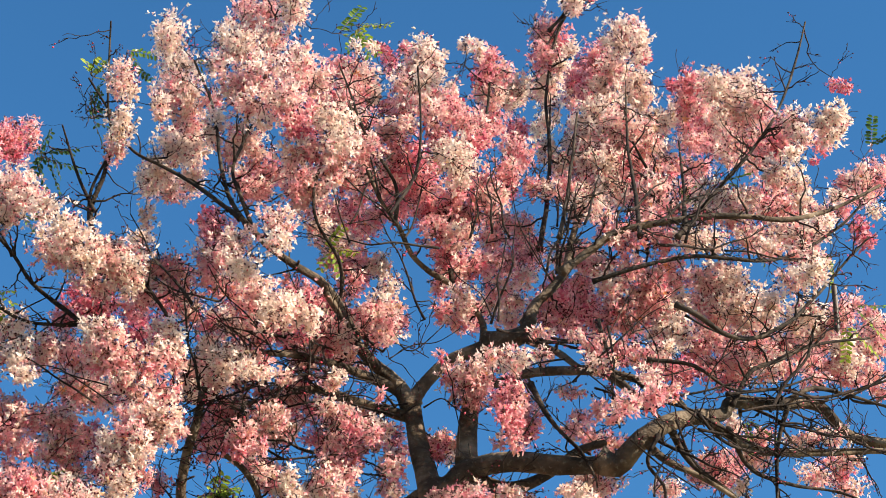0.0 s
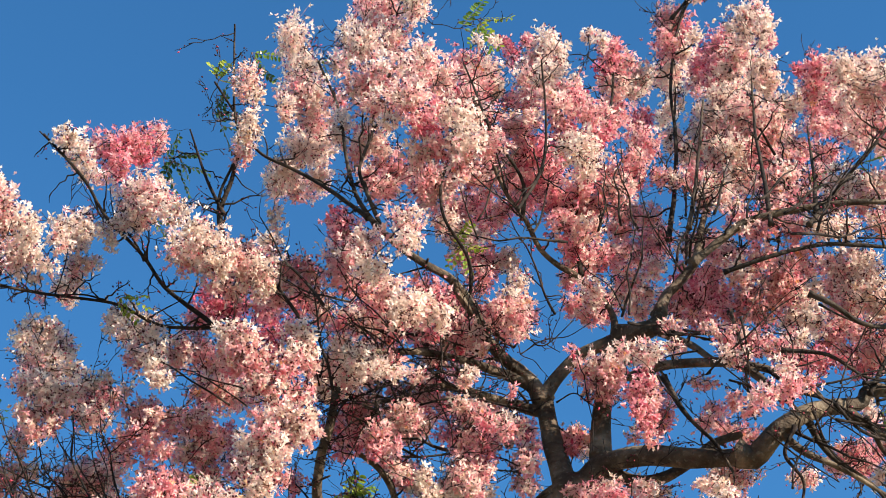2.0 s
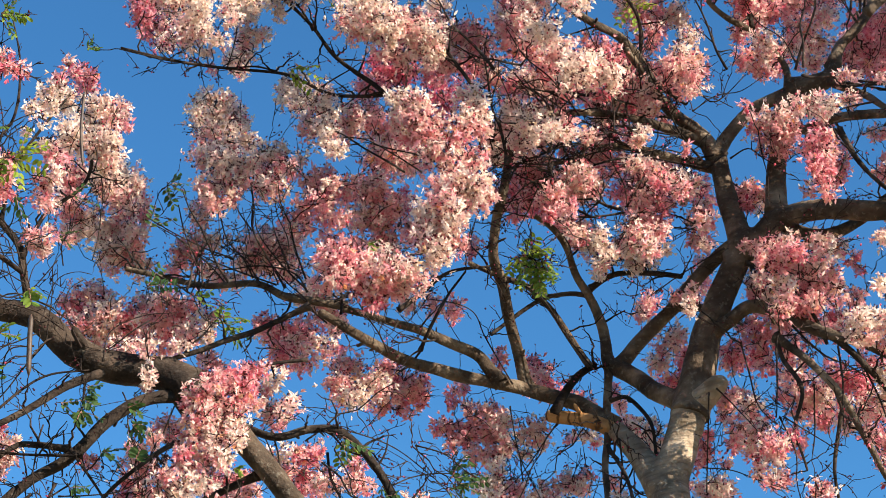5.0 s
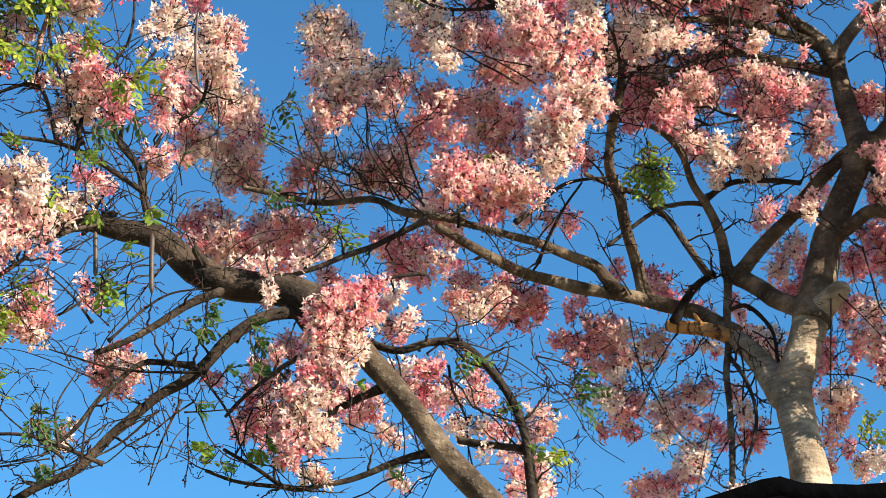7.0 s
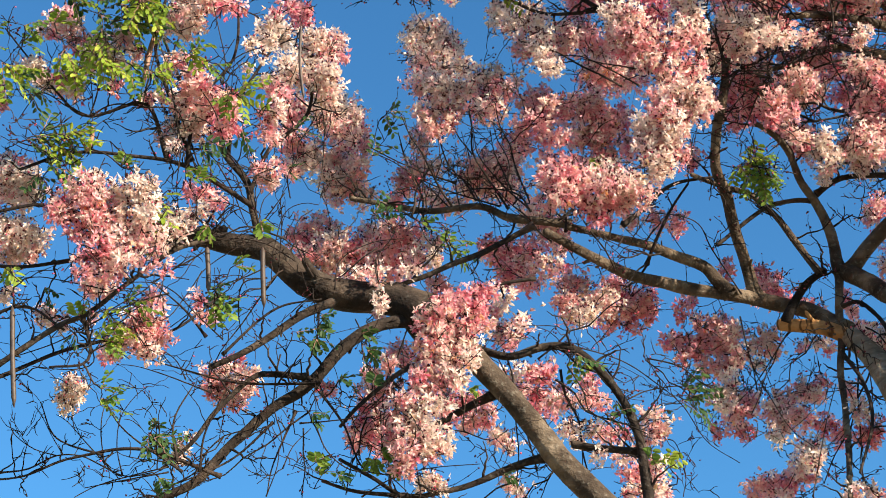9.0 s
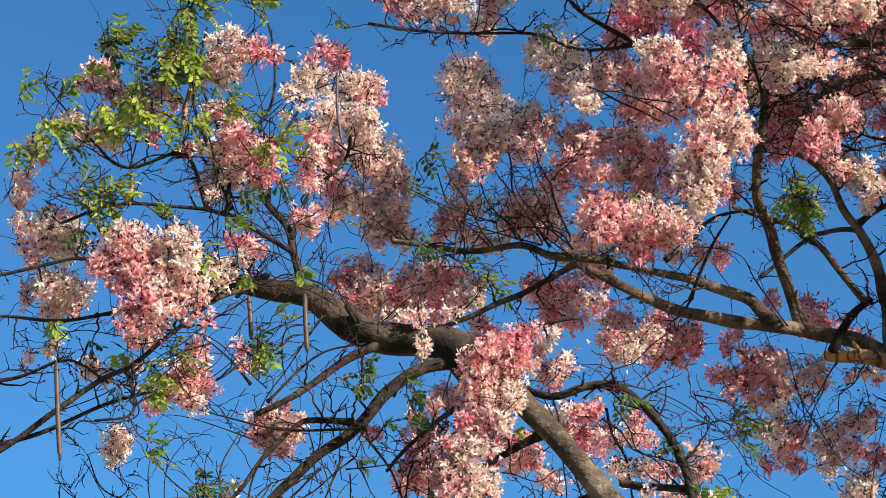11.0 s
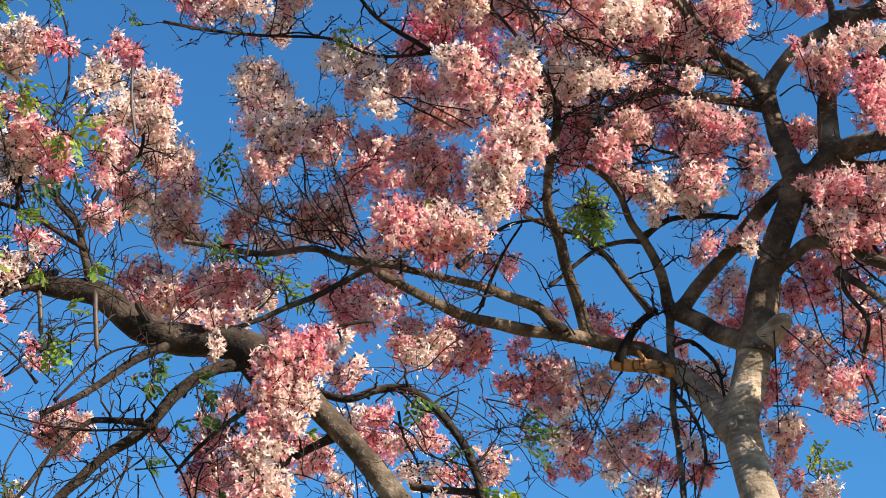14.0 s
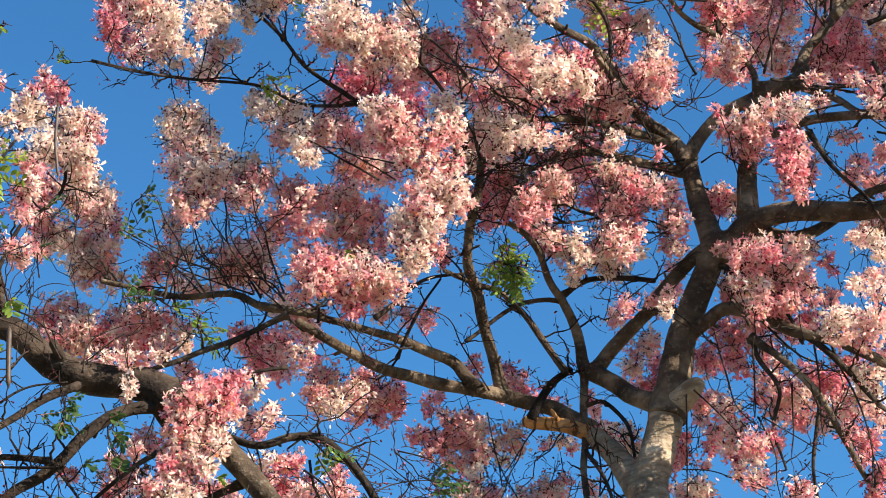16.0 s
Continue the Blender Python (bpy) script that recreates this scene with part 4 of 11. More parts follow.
bough("limb", tree_c, [(-1.98, 8.50, 5.59), (-1.92, 8.45, 5.41), (-1.95, 8.45, 5.32), (-2.11, 8.45, 5.31)], 0.0113, 0.0056)
bough("limb", tree_c, [(-2.89, 8.50, 5.56), (-2.55, 8.50, 5.58), (-2.28, 8.50, 5.66), (-2.07, 8.50, 5.53)], 0.0130, 0.0056)
bough("limb", tree_c, [(-2.96, 8.50, 6.13), (-2.67, 8.50, 6.15), (-2.41, 8.50, 6.21), (-2.24, 8.50, 6.23), (-1.97, 8.50, 6.16)], 0.0119, 0.0058)
bough("limb", tree_b, [(-2.53, 9.30, 5.09), (-2.38, 9.30, 5.11), (-2.24, 9.30, 5.18), (-2.12, 9.30, 5.18), (-2.03, 9.30, 5.14), (-1.94, 9.30, 5.09), (-1.86, 9.30, 5.06), (-1.73, 9.30, 5.08)], 0.0052, 0.0035)
bough("limb", tree_b, [(-1.99, 9.30, 5.14), (-2.10, 9.30, 5.26), (-2.20, 9.30, 5.37), (-2.26, 9.30, 5.41)], 0.0034, 0.0021)
bough("limb", tree_b, [(-2.21, 9.30, 5.19), (-2.28, 9.30, 5.30), (-2.33, 9.30, 5.39), (-2.38, 9.30, 5.46)], 0.0035, 0.0021)
bough("limb", tree_b, [(-2.24, 9.30, 5.18), (-2.36, 9.30, 5.22), (-2.47, 9.30, 5.30), (-2.51, 9.30, 5.38)], 0.0035, 0.0021)
bough("limb", tree_b, [(-1.89, 9.30, 5.07), (-1.93, 9.30, 5.23), (-1.92, 9.30, 5.39), (-1.85, 9.30, 5.51), (-1.79, 9.30, 5.56)], 0.0038, 0.0021)
bough("limb", tree_b, [(-1.99, 9.30, 5.14), (-2.02, 9.30, 5.32), (-2.00, 9.30, 5.47), (-1.90, 9.30, 5.55), (-1.88, 9.30, 5.64)], 0.0038, 0.0021)
bough("limb", tree_b, [(-1.45, 9.30, 5.52), (-1.68, 9.30, 5.62), (-1.86, 9.30, 5.68), (-1.94, 9.30, 5.69)], 0.0042, 0.0021)
bough("limb", tree_b, [(-1.59, 9.30, 5.60), (-1.64, 9.30, 5.70), (-1.72, 9.30, 5.77)], 0.0035, 0.0021)
bough("limb", tree_b, [(-1.65, 9.30, 5.11), (-1.86, 9.30, 5.06), (-2.02, 9.30, 5.01), (-2.13, 9.30, 4.95)], 0.0051, 0.0024)
bough("limb", tree_b, [(-1.65, 9.30, 5.08), (-1.88, 9.30, 5.04), (-2.08, 9.30, 5.00)], 0.0043, 0.0024)
bough("limb", tree_a, [(0.05, 10.10, 8.57), (-0.08, 10.10, 8.60), (-0.26, 10.10, 8.58), (-0.43, 10.10, 8.60), (-0.63, 10.10, 8.62), (-0.77, 10.10, 8.65), (-0.94, 10.10, 8.69)], 0.0073, 0.0041)
bough("limb", tree_a, [(-0.63, 10.10, 8.62), (-0.68, 10.10, 8.68), (-0.73, 10.10, 8.75)], 0.0046, 0.0029)
bough("limb", tree_a, [(-0.29, 10.10, 8.58), (-0.43, 10.10, 8.60), (-0.44, 10.10, 8.72), (-0.50, 10.10, 8.83)], 0.0050, 0.0029)
bough("limb", tree_a, [(-0.26, 10.10, 8.58), (-0.23, 10.10, 8.72), (-0.21, 10.10, 8.94), (-0.25, 10.10, 9.10)], 0.0050, 0.0029)
bough("limb", tree_a, [(0.28, 10.10, 8.90), (0.18, 10.10, 9.09), (0.07, 10.10, 9.15), (-0.03, 10.10, 9.25), (-0.09, 10.10, 9.41), (-0.19, 10.10, 9.56), (-0.29, 10.10, 9.69), (-0.47, 10.10, 9.89)], 0.0084, 0.0042)
bough("limb", tree_a, [(0.10, 10.10, 9.14), (0.05, 10.10, 9.30), (0.02, 10.10, 9.49)], 0.0051, 0.0030)
bough("limb", tree_a, [(0.15, 10.10, 7.02), (0.03, 10.10, 7.24), (-0.06, 10.10, 7.41), (-0.06, 10.10, 7.63), (-0.11, 10.10, 7.86)], 0.0078, 0.0047)
bough("limb", tree_a, [(-0.04, 10.10, 7.08), (-0.10, 10.10, 7.20), (-0.21, 10.10, 7.34), (-0.27, 10.10, 7.57), (-0.32, 10.10, 7.81), (-0.37, 10.10, 8.05)], 0.0058, 0.0031)
bough("limb", tree_a, [(-0.27, 10.10, 7.57), (-0.16, 10.10, 7.66), (-0.09, 10.10, 7.83)], 0.0048, 0.0028)
bough("limb", tree_a, [(-0.06, 10.10, 7.40), (-0.15, 10.10, 7.54), (-0.19, 10.10, 7.70)], 0.0047, 0.0032)
bough("limb", tree_a, [(-0.36, 10.10, 6.99), (-0.37, 10.10, 7.14), (-0.46, 10.10, 7.36), (-0.51, 10.10, 7.56)], 0.0058, 0.0031)
bough("limb", tree_a, [(0.14, 10.10, 7.10), (0.16, 10.10, 7.33), (0.09, 10.10, 7.52), (0.06, 10.10, 7.75)], 0.0047, 0.0027)
bough("limb", tree_a, [(-0.19, 10.10, 7.02), (-0.33, 10.10, 7.18), (-0.49, 10.10, 7.32), (-0.67, 10.10, 7.43)], 0.0050, 0.0027)
bough("limb", tree_a, [(2.65, 9.90, 9.60), (2.61, 9.90, 9.87), (2.53, 9.90, 10.11), (2.46, 9.90, 10.36), (2.44, 9.90, 10.56)], 0.0075, 0.0035)
bough("limb", tree_a, [(2.80, 9.90, 9.58), (2.88, 9.90, 9.76), (2.96, 9.90, 9.98), (3.01, 9.90, 10.24)], 0.0066, 0.0031)
bough("limb", tree_a, [(2.75, 9.90, 9.38), (2.68, 9.90, 9.49), (2.54, 9.90, 9.59), (2.37, 9.90, 9.78), (2.27, 9.90, 9.92)], 0.0065, 0.0035)
bough("limb", tree_a, [(2.44, 9.90, 9.16), (2.38, 9.90, 9.39), (2.33, 9.90, 9.63), (2.27, 9.90, 9.77)], 0.0056, 0.0030)
bough("limb", tree_a, [(3.38, 9.90, 9.30), (3.47, 9.90, 9.56), (3.55, 9.90, 9.76), (3.54, 9.90, 10.02)], 0.0057, 0.0031)
bough("limb", tree_a, [(3.90, 9.90, 9.52), (3.94, 9.90, 9.83), (4.01, 9.90, 10.14), (4.13, 9.90, 10.48)], 0.0067, 0.0036)
bough("limb", tree_a, [(4.48, 9.90, 9.36), (4.42, 9.90, 9.60), (4.48, 9.90, 9.86), (4.61, 9.90, 10.13)], 0.0059, 0.0032)
bough("limb", tree_a, [(4.93, 9.90, 9.37), (4.88, 9.90, 9.61), (4.86, 9.90, 9.91), (4.86, 9.90, 10.12)], 0.0059, 0.0032)
bough("limb", tree_a, [(1.88, 9.90, 8.33), (1.77, 9.90, 8.49), (1.62, 9.90, 8.64), (1.51, 9.90, 8.85)], 0.0053, 0.0029)
bough("limb", tree_a, [(1.40, 9.90, 7.98), (1.34, 9.90, 8.26), (1.24, 9.90, 8.46), (1.05, 9.90, 8.65)], 0.0052, 0.0028)
bough("limb", tree_a, [(0.96, 9.90, 7.74), (0.79, 9.90, 7.86), (0.61, 9.90, 7.96), (0.44, 9.90, 7.97)], 0.0052, 0.0028)
bough("limb", tree_a, [(2.21, 9.90, 8.37), (2.15, 9.90, 8.58), (2.06, 9.90, 8.79), (2.00, 9.90, 9.01)], 0.0054, 0.0029)
bough("limb", tree_a, [(4.98, 9.90, 8.53), (5.09, 9.90, 8.73), (5.25, 9.90, 8.93), (5.34, 9.90, 9.14)], 0.0053, 0.0031)
bough("limb", tree_a, [(5.44, 9.90, 8.36), (5.57, 9.90, 8.60), (5.73, 9.90, 8.80), (5.94, 9.90, 9.02)], 0.0053, 0.0031)
bough("limb", tree_a, [(4.09, 9.90, 8.33), (4.19, 9.90, 8.61), (4.29, 9.90, 8.81), (4.40, 9.90, 9.06)], 0.0051, 0.0030)
bough("limb", tree_a, [(3.38, 9.90, 8.69), (3.31, 9.90, 8.87), (3.16, 9.90, 8.99), (3.09, 9.90, 9.16)], 0.0051, 0.0030)
bough("limb", tree_a, [(4.38, 9.75, 8.27), (4.55, 9.75, 8.07), (4.76, 9.75, 7.88), (4.97, 9.75, 7.74), (5.18, 9.75, 7.63)], 0.0081, 0.0041)
bough("limb", tree_a, [(4.14, 9.75, 8.60), (4.15, 9.75, 8.33), (4.14, 9.75, 8.07), (4.19, 9.75, 7.95)], 0.0082, 0.0041)
bough("limb", tree_a, [(4.53, 9.75, 7.92), (4.61, 9.75, 7.62), (4.78, 9.75, 7.47)], 0.0081, 0.0040)
bough("limb", tree_a, [(4.69, 9.75, 7.98), (4.82, 9.75, 7.80), (5.01, 9.75, 7.74), (5.36, 9.75, 7.78), (5.77, 9.75, 7.84), (5.97, 9.75, 7.84)], 0.0122, 0.0069)
bough("limb", tree_a, [(5.30, 9.75, 8.25), (5.21, 9.75, 7.93), (5.16, 9.75, 7.63), (5.14, 9.75, 7.42)], 0.0083, 0.0063)
bough("limb", tree_a, [(5.24, 9.75, 7.98), (5.33, 9.75, 7.82), (5.49, 9.75, 7.79)], 0.0070, 0.0041)
bough("limb", tree_a, [(5.48, 9.75, 8.20), (5.64, 9.75, 7.98), (5.82, 9.75, 7.87), (5.96, 9.75, 7.82)], 0.0092, 0.0063)
bough("limb", tree_a, [(4.20, 9.75, 7.74), (4.41, 9.75, 7.55), (4.62, 9.75, 7.41)], 0.0059, 0.0040)
bough("limb", tree_a, [(4.61, 9.75, 7.91), (4.85, 9.75, 7.72), (4.97, 9.75, 7.53)], 0.0060, 0.0040)
bough("limb", tree_a, [(4.31, 9.75, 7.34), (4.35, 9.75, 7.51), (4.51, 9.75, 7.73)], 0.0059, 0.0039)
bough("limb", tree_a, [(4.91, 9.75, 8.16), (5.28, 9.75, 8.24), (5.56, 9.75, 8.21), (5.86, 9.75, 8.31), (6.08, 9.75, 8.40)], 0.0123, 0.0082)
bough("limb", tree_a, [(4.70, 9.75, 8.76), (4.86, 9.75, 8.67), (5.06, 9.75, 8.62), (5.31, 9.75, 8.68), (5.56, 9.75, 8.92), (5.77, 9.75, 9.18), (5.94, 9.75, 9.40)], 0.0071, 0.0042)
bough("limb", tree_a, [(3.95, 9.75, 8.22), (4.13, 9.75, 8.07), (4.34, 9.75, 7.92), (4.49, 9.75, 7.92)], 0.0052, 0.0032)
bough("limb", tree_a, [(4.36, 9.75, 8.14), (4.47, 9.75, 8.37), (4.42, 9.75, 8.59), (4.31, 9.75, 8.71)], 0.0053, 0.0032)
bough("limb", tree_a, [(4.75, 9.75, 8.14), (4.86, 9.75, 8.37), (5.01, 9.75, 8.52)], 0.0053, 0.0033)
bough("limb", tree_a, [(5.08, 9.75, 8.22), (5.23, 9.75, 8.42), (5.41, 9.75, 8.55), (5.60, 9.75, 8.69)], 0.0054, 0.0033)
bough("limb", tree_a, [(2.39, 9.75, 7.91), (2.24, 9.75, 7.85), (2.07, 9.75, 7.87), (1.89, 9.75, 7.90), (1.72, 9.75, 7.84)], 0.0050, 0.0031)
bough("limb", tree_a, [(2.63, 9.75, 7.82), (2.46, 9.75, 7.88), (2.31, 9.75, 7.86), (2.10, 9.75, 7.88)], 0.0050, 0.0031)
bough("limb", tree_a, [(1.96, 9.75, 7.86), (1.79, 9.75, 8.01), (1.68, 9.75, 8.20), (1.59, 9.75, 8.36)], 0.0049, 0.0030)
bough("limb", tree_a, [(1.89, 9.75, 7.81), (1.76, 9.75, 7.72), (1.55, 9.75, 7.72), (1.39, 9.75, 7.64)], 0.0049, 0.0030)
bough("limb", tree_a, [(2.50, 9.75, 8.13), (2.36, 9.75, 8.29), (2.21, 9.75, 8.31), (2.03, 9.75, 8.25)], 0.0050, 0.0031)
bough("limb", tree_a, [(2.32, 9.75, 8.32), (2.32, 9.75, 8.54), (2.36, 9.75, 8.72), (2.33, 9.75, 8.95)], 0.0051, 0.0031)
bough("limb", tree_a, [(2.84, 9.90, 6.65), (2.87, 9.90, 6.47), (2.90, 9.90, 6.28), (2.96, 9.90, 6.18), (3.05, 9.90, 6.10)], 0.0056, 0.0037)
bough("limb", tree_a, [(3.05, 9.90, 6.62), (3.03, 9.90, 6.32), (3.01, 9.90, 6.18)], 0.0056, 0.0037)
bough("limb", tree_a, [(3.03, 9.90, 6.18), (3.10, 9.90, 5.96), (3.09, 9.90, 5.79), (3.10, 9.90, 5.68)], 0.0048, 0.0029)
bough("limb", tree_a, [(2.67, 9.90, 6.35), (2.76, 9.90, 6.25), (2.88, 9.90, 6.10), (2.97, 9.90, 5.96), (3.05, 9.90, 5.86)], 0.0044, 0.0029)
bough("limb", tree_a, [(2.55, 9.90, 5.85), (2.72, 9.90, 5.84), (2.88, 9.90, 5.78), (3.07, 9.90, 5.72)], 0.0040, 0.0025)
bough("limb", tree_a, [(2.62, 9.90, 6.32), (2.60, 9.90, 6.10), (2.58, 9.90, 5.89), (2.56, 9.90, 5.70)], 0.0055, 0.0037)
bough("limb", tree_a, [(3.06, 9.90, 6.18), (3.22, 9.90, 6.07), (3.37, 9.90, 5.97)], 0.0044, 0.0029)
bough("limb", tree_a, [(3.26, 9.90, 6.40), (3.23, 9.90, 6.11), (3.20, 9.90, 5.96)], 0.0056, 0.0037)
bough("limb", tree_a, [(1.01, 9.90, 7.18), (0.93, 9.90, 6.95), (0.89, 9.90, 6.73)], 0.0048, 0.0030)
bough("limb", tree_a, [(0.60, 9.90, 6.80), (0.73, 9.90, 6.91), (0.93, 9.90, 6.99), (1.14, 9.90, 7.03)], 0.0047, 0.0029)
bough("limb", tree_a, [(1.47, 9.90, 6.33), (1.32, 9.90, 6.62), (1.23, 9.90, 6.81), (0.93, 9.90, 6.88)], 0.0047, 0.0029)
bough("limb", tree_a, [(1.94, 9.90, 6.45), (1.79, 9.90, 6.67), (1.67, 9.90, 6.89), (1.51, 9.90, 7.00), (1.37, 9.90, 6.98)], 0.0055, 0.0036)
bough("limb", tree_a, [(0.45, 9.90, 6.04), (0.76, 9.90, 5.93), (0.95, 9.90, 5.79), (1.09, 9.90, 5.65), (1.21, 9.90, 5.44), (1.38, 9.90, 5.31)], 0.0046, 0.0025)
bough("limb", tree_a, [(0.78, 9.90, 5.69), (0.91, 9.90, 5.75), (1.10, 9.90, 5.77), (1.26, 9.90, 5.71)], 0.0042, 0.0024)
bough("limb", tree_a, [(1.45, 9.90, 6.19), (1.49, 9.90, 5.91), (1.57, 9.90, 5.71), (1.68, 9.90, 5.50), (1.79, 9.90, 5.40)], 0.0043, 0.0025)
bough("limb", tree_a, [(1.76, 9.90, 5.11), (1.81, 9.90, 5.30), (1.86, 9.90, 5.50), (1.95, 9.90, 5.77)], 0.0041, 0.0024)
bough("limb", tree_a, [(0.97, 9.90, 5.18), (0.89, 9.90, 5.38), (1.02, 9.90, 5.45), (1.08, 9.90, 5.25), (1.06, 9.90, 5.12)], 0.0038, 0.0024)
bough("limb", tree_a, [(1.51, 9.90, 5.74), (1.49, 9.90, 5.91), (1.44, 9.90, 6.02)], 0.0039, 0.0025)
bough("limb", tree_b, [(-0.98, 9.30, 5.34), (-0.83, 9.30, 5.35), (-0.66, 9.30, 5.38), (-0.51, 9.30, 5.49)], 0.0042, 0.0026)
bough("limb", tree_b, [(-0.89, 9.30, 5.31), (-0.83, 9.30, 5.18), (-0.71, 9.30, 5.08), (-0.53, 9.30, 5.05), (-0.42, 9.30, 4.96)], 0.0042, 0.0026)
bough("limb", tree_b, [(-0.65, 9.30, 4.93), (-0.51, 9.30, 5.02), (-0.30, 9.30, 5.08), (-0.04, 9.30, 5.10)], 0.0039, 0.0022)
bough("limb", tree_b, [(-0.12, 9.30, 5.28), (0.02, 9.30, 5.23), (0.11, 9.30, 5.29)], 0.0039, 0.0023)
bough("limb", tree_b, [(-1.06, 9.30, 5.09), (-1.01, 9.30, 5.21), (-0.92, 9.30, 5.31)], 0.0036, 0.0023)
bough("limb", tree_b, [(-1.14, 9.30, 4.94), (-1.09, 9.30, 5.09), (-1.08, 9.30, 5.21)], 0.0036, 0.0023)
bough("limb", tree_a, [(4.00, 10.10, 11.36), (4.12, 10.10, 11.59), (4.26, 10.10, 11.91), (4.38, 10.10, 12.18), (4.50, 10.10, 12.46)], 0.0062, 0.0033)
bough("limb", tree_a, [(1.96, 10.10, 11.32), (2.02, 10.10, 11.57), (2.07, 10.10, 11.81), (2.12, 10.10, 12.00)], 0.0055, 0.0032)
bough("limb", tree_c, [(-1.14, 8.60, 6.14), (-1.21, 8.60, 6.37), (-1.27, 8.60, 6.51), (-1.36, 8.60, 6.61)], 0.0064, 0.0041)
bough("limb", tree_c, [(-1.33, 8.60, 6.58), (-1.40, 8.60, 6.82), (-1.50, 8.60, 6.99)], 0.0042, 0.0026)
bough("limb", tree_c, [(-2.06, 8.60, 6.81), (-1.94, 8.60, 6.88), (-1.76, 8.60, 6.86), (-1.61, 8.60, 6.84), (-1.55, 8.60, 6.72)], 0.0043, 0.0027)
bough("limb", tree_c, [(-2.06, 8.60, 6.81), (-2.03, 8.60, 7.00), (-2.06, 8.60, 7.22)], 0.0043, 0.0027)
bough("limb", tree_c, [(-2.06, 8.60, 6.81), (-2.18, 8.60, 6.87), (-2.31, 8.60, 6.96), (-2.43, 8.60, 6.94)], 0.0040, 0.0023)
bough("limb", tree_c, [(-1.61, 8.60, 6.84), (-1.69, 8.60, 7.17), (-1.78, 8.60, 7.36), (-1.87, 8.60, 7.50)], 0.0043, 0.0026)
bough("limb", tree_c, [(-1.79, 8.60, 6.86), (-1.75, 8.60, 7.14), (-1.71, 8.60, 7.39), (-1.71, 8.60, 7.54)], 0.0043, 0.0027)
bough("limb", tree_c, [(-1.37, 8.60, 6.99), (-1.36, 8.60, 7.13), (-1.41, 8.60, 7.35), (-1.45, 8.60, 7.53)], 0.0040, 0.0023)
bough("limb", tree_c, [(-1.36, 8.60, 7.11), (-1.27, 8.60, 7.18), (-1.15, 8.60, 7.23)], 0.0040, 0.0023)
bough("limb", tree_c, [(-1.61, 8.60, 6.82), (-1.57, 8.60, 6.61), (-1.58, 8.60, 6.38), (-1.55, 8.60, 6.18)], 0.0040, 0.0023)
bough("limb", tree_c, [(-1.87, 8.60, 6.50), (-1.98, 8.60, 6.59), (-2.16, 8.60, 6.63), (-2.34, 8.60, 6.60), (-2.52, 8.60, 6.70)], 0.0036, 0.0023)
bough("limb", tree_c, [(-1.60, 8.60, 6.05), (-1.48, 8.60, 6.12), (-1.37, 8.60, 6.08), (-1.19, 8.60, 6.04)], 0.0035, 0.0022)
bough("limb", tree_c, [(-1.02, 8.60, 6.07), (-1.20, 8.60, 6.14), (-1.31, 8.60, 6.10), (-1.45, 8.60, 6.07)], 0.0047, 0.0032)
bough("limb", tree_c, [(-1.24, 8.60, 6.37), (-1.32, 8.60, 6.37), (-1.41, 8.60, 6.44)], 0.0039, 0.0023)
bough("limb", tree_c, [(-1.15, 8.60, 6.14), (-1.12, 8.60, 6.30), (-1.03, 8.60, 6.37)], 0.0035, 0.0022)
bough("limb", tree_c, [(-1.42, 8.60, 5.89), (-1.49, 8.60, 5.76), (-1.57, 8.60, 5.64), (-1.68, 8.60, 5.60)], 0.0035, 0.0022)
bough("limb", tree_c, [(-1.30, 8.60, 5.51), (-1.43, 8.60, 5.64), (-1.55, 8.60, 5.77), (-1.67, 8.60, 5.83), (-1.87, 8.60, 5.83)], 0.0040, 0.0025)
bough("limb", tree_c, [(-1.92, 8.60, 5.80), (-2.10, 8.60, 5.84), (-2.27, 8.60, 5.87), (-2.44, 8.60, 5.81)], 0.0038, 0.0022)
bough("limb", tree_c, [(-1.58, 8.60, 5.77), (-1.77, 8.60, 5.71), (-1.99, 8.60, 5.59), (-2.15, 8.60, 5.50), (-2.40, 8.60, 5.41)], 0.0041, 0.0025)
bough("limb", tree_c, [(-1.98, 8.60, 5.65), (-1.96, 8.60, 5.52), (-1.93, 8.60, 5.40), (-2.03, 8.60, 5.36), (-2.23, 8.60, 5.38)], 0.0038, 0.0022)
bough("limb", tree_a, [(2.72, 9.85, 7.82), (2.44, 9.85, 7.87), (2.24, 9.85, 7.93), (2.02, 9.85, 7.90), (1.84, 9.85, 7.80)], 0.0101, 0.0041)
bough("limb", tree_a, [(2.37, 9.85, 7.91), (2.12, 9.85, 7.85), (1.94, 9.85, 7.78), (1.81, 9.85, 7.74), (1.66, 9.85, 7.76)], 0.0101, 0.0040)
bough("limb", tree_a, [(2.69, 9.85, 7.88), (2.57, 9.85, 8.07), (2.48, 9.85, 8.31), (2.41, 9.85, 8.50), (2.39, 9.85, 8.63)], 0.0081, 0.0041)
bough("limb", tree_a, [(2.51, 9.85, 8.18), (2.36, 9.85, 8.25), (2.14, 9.85, 8.31), (1.97, 9.85, 8.38)], 0.0082, 0.0041)
bough("limb", tree_a, [(2.57, 9.85, 8.05), (2.36, 9.85, 8.08), (2.15, 9.85, 8.10), (1.96, 9.85, 8.00), (1.81, 9.85, 7.86)], 0.0061, 0.0031)
bough("limb", tree_a, [(2.22, 9.85, 7.49), (2.04, 9.85, 7.45), (1.87, 9.85, 7.44), (1.74, 9.85, 7.52), (1.62, 9.85, 7.68)], 0.0079, 0.0040)
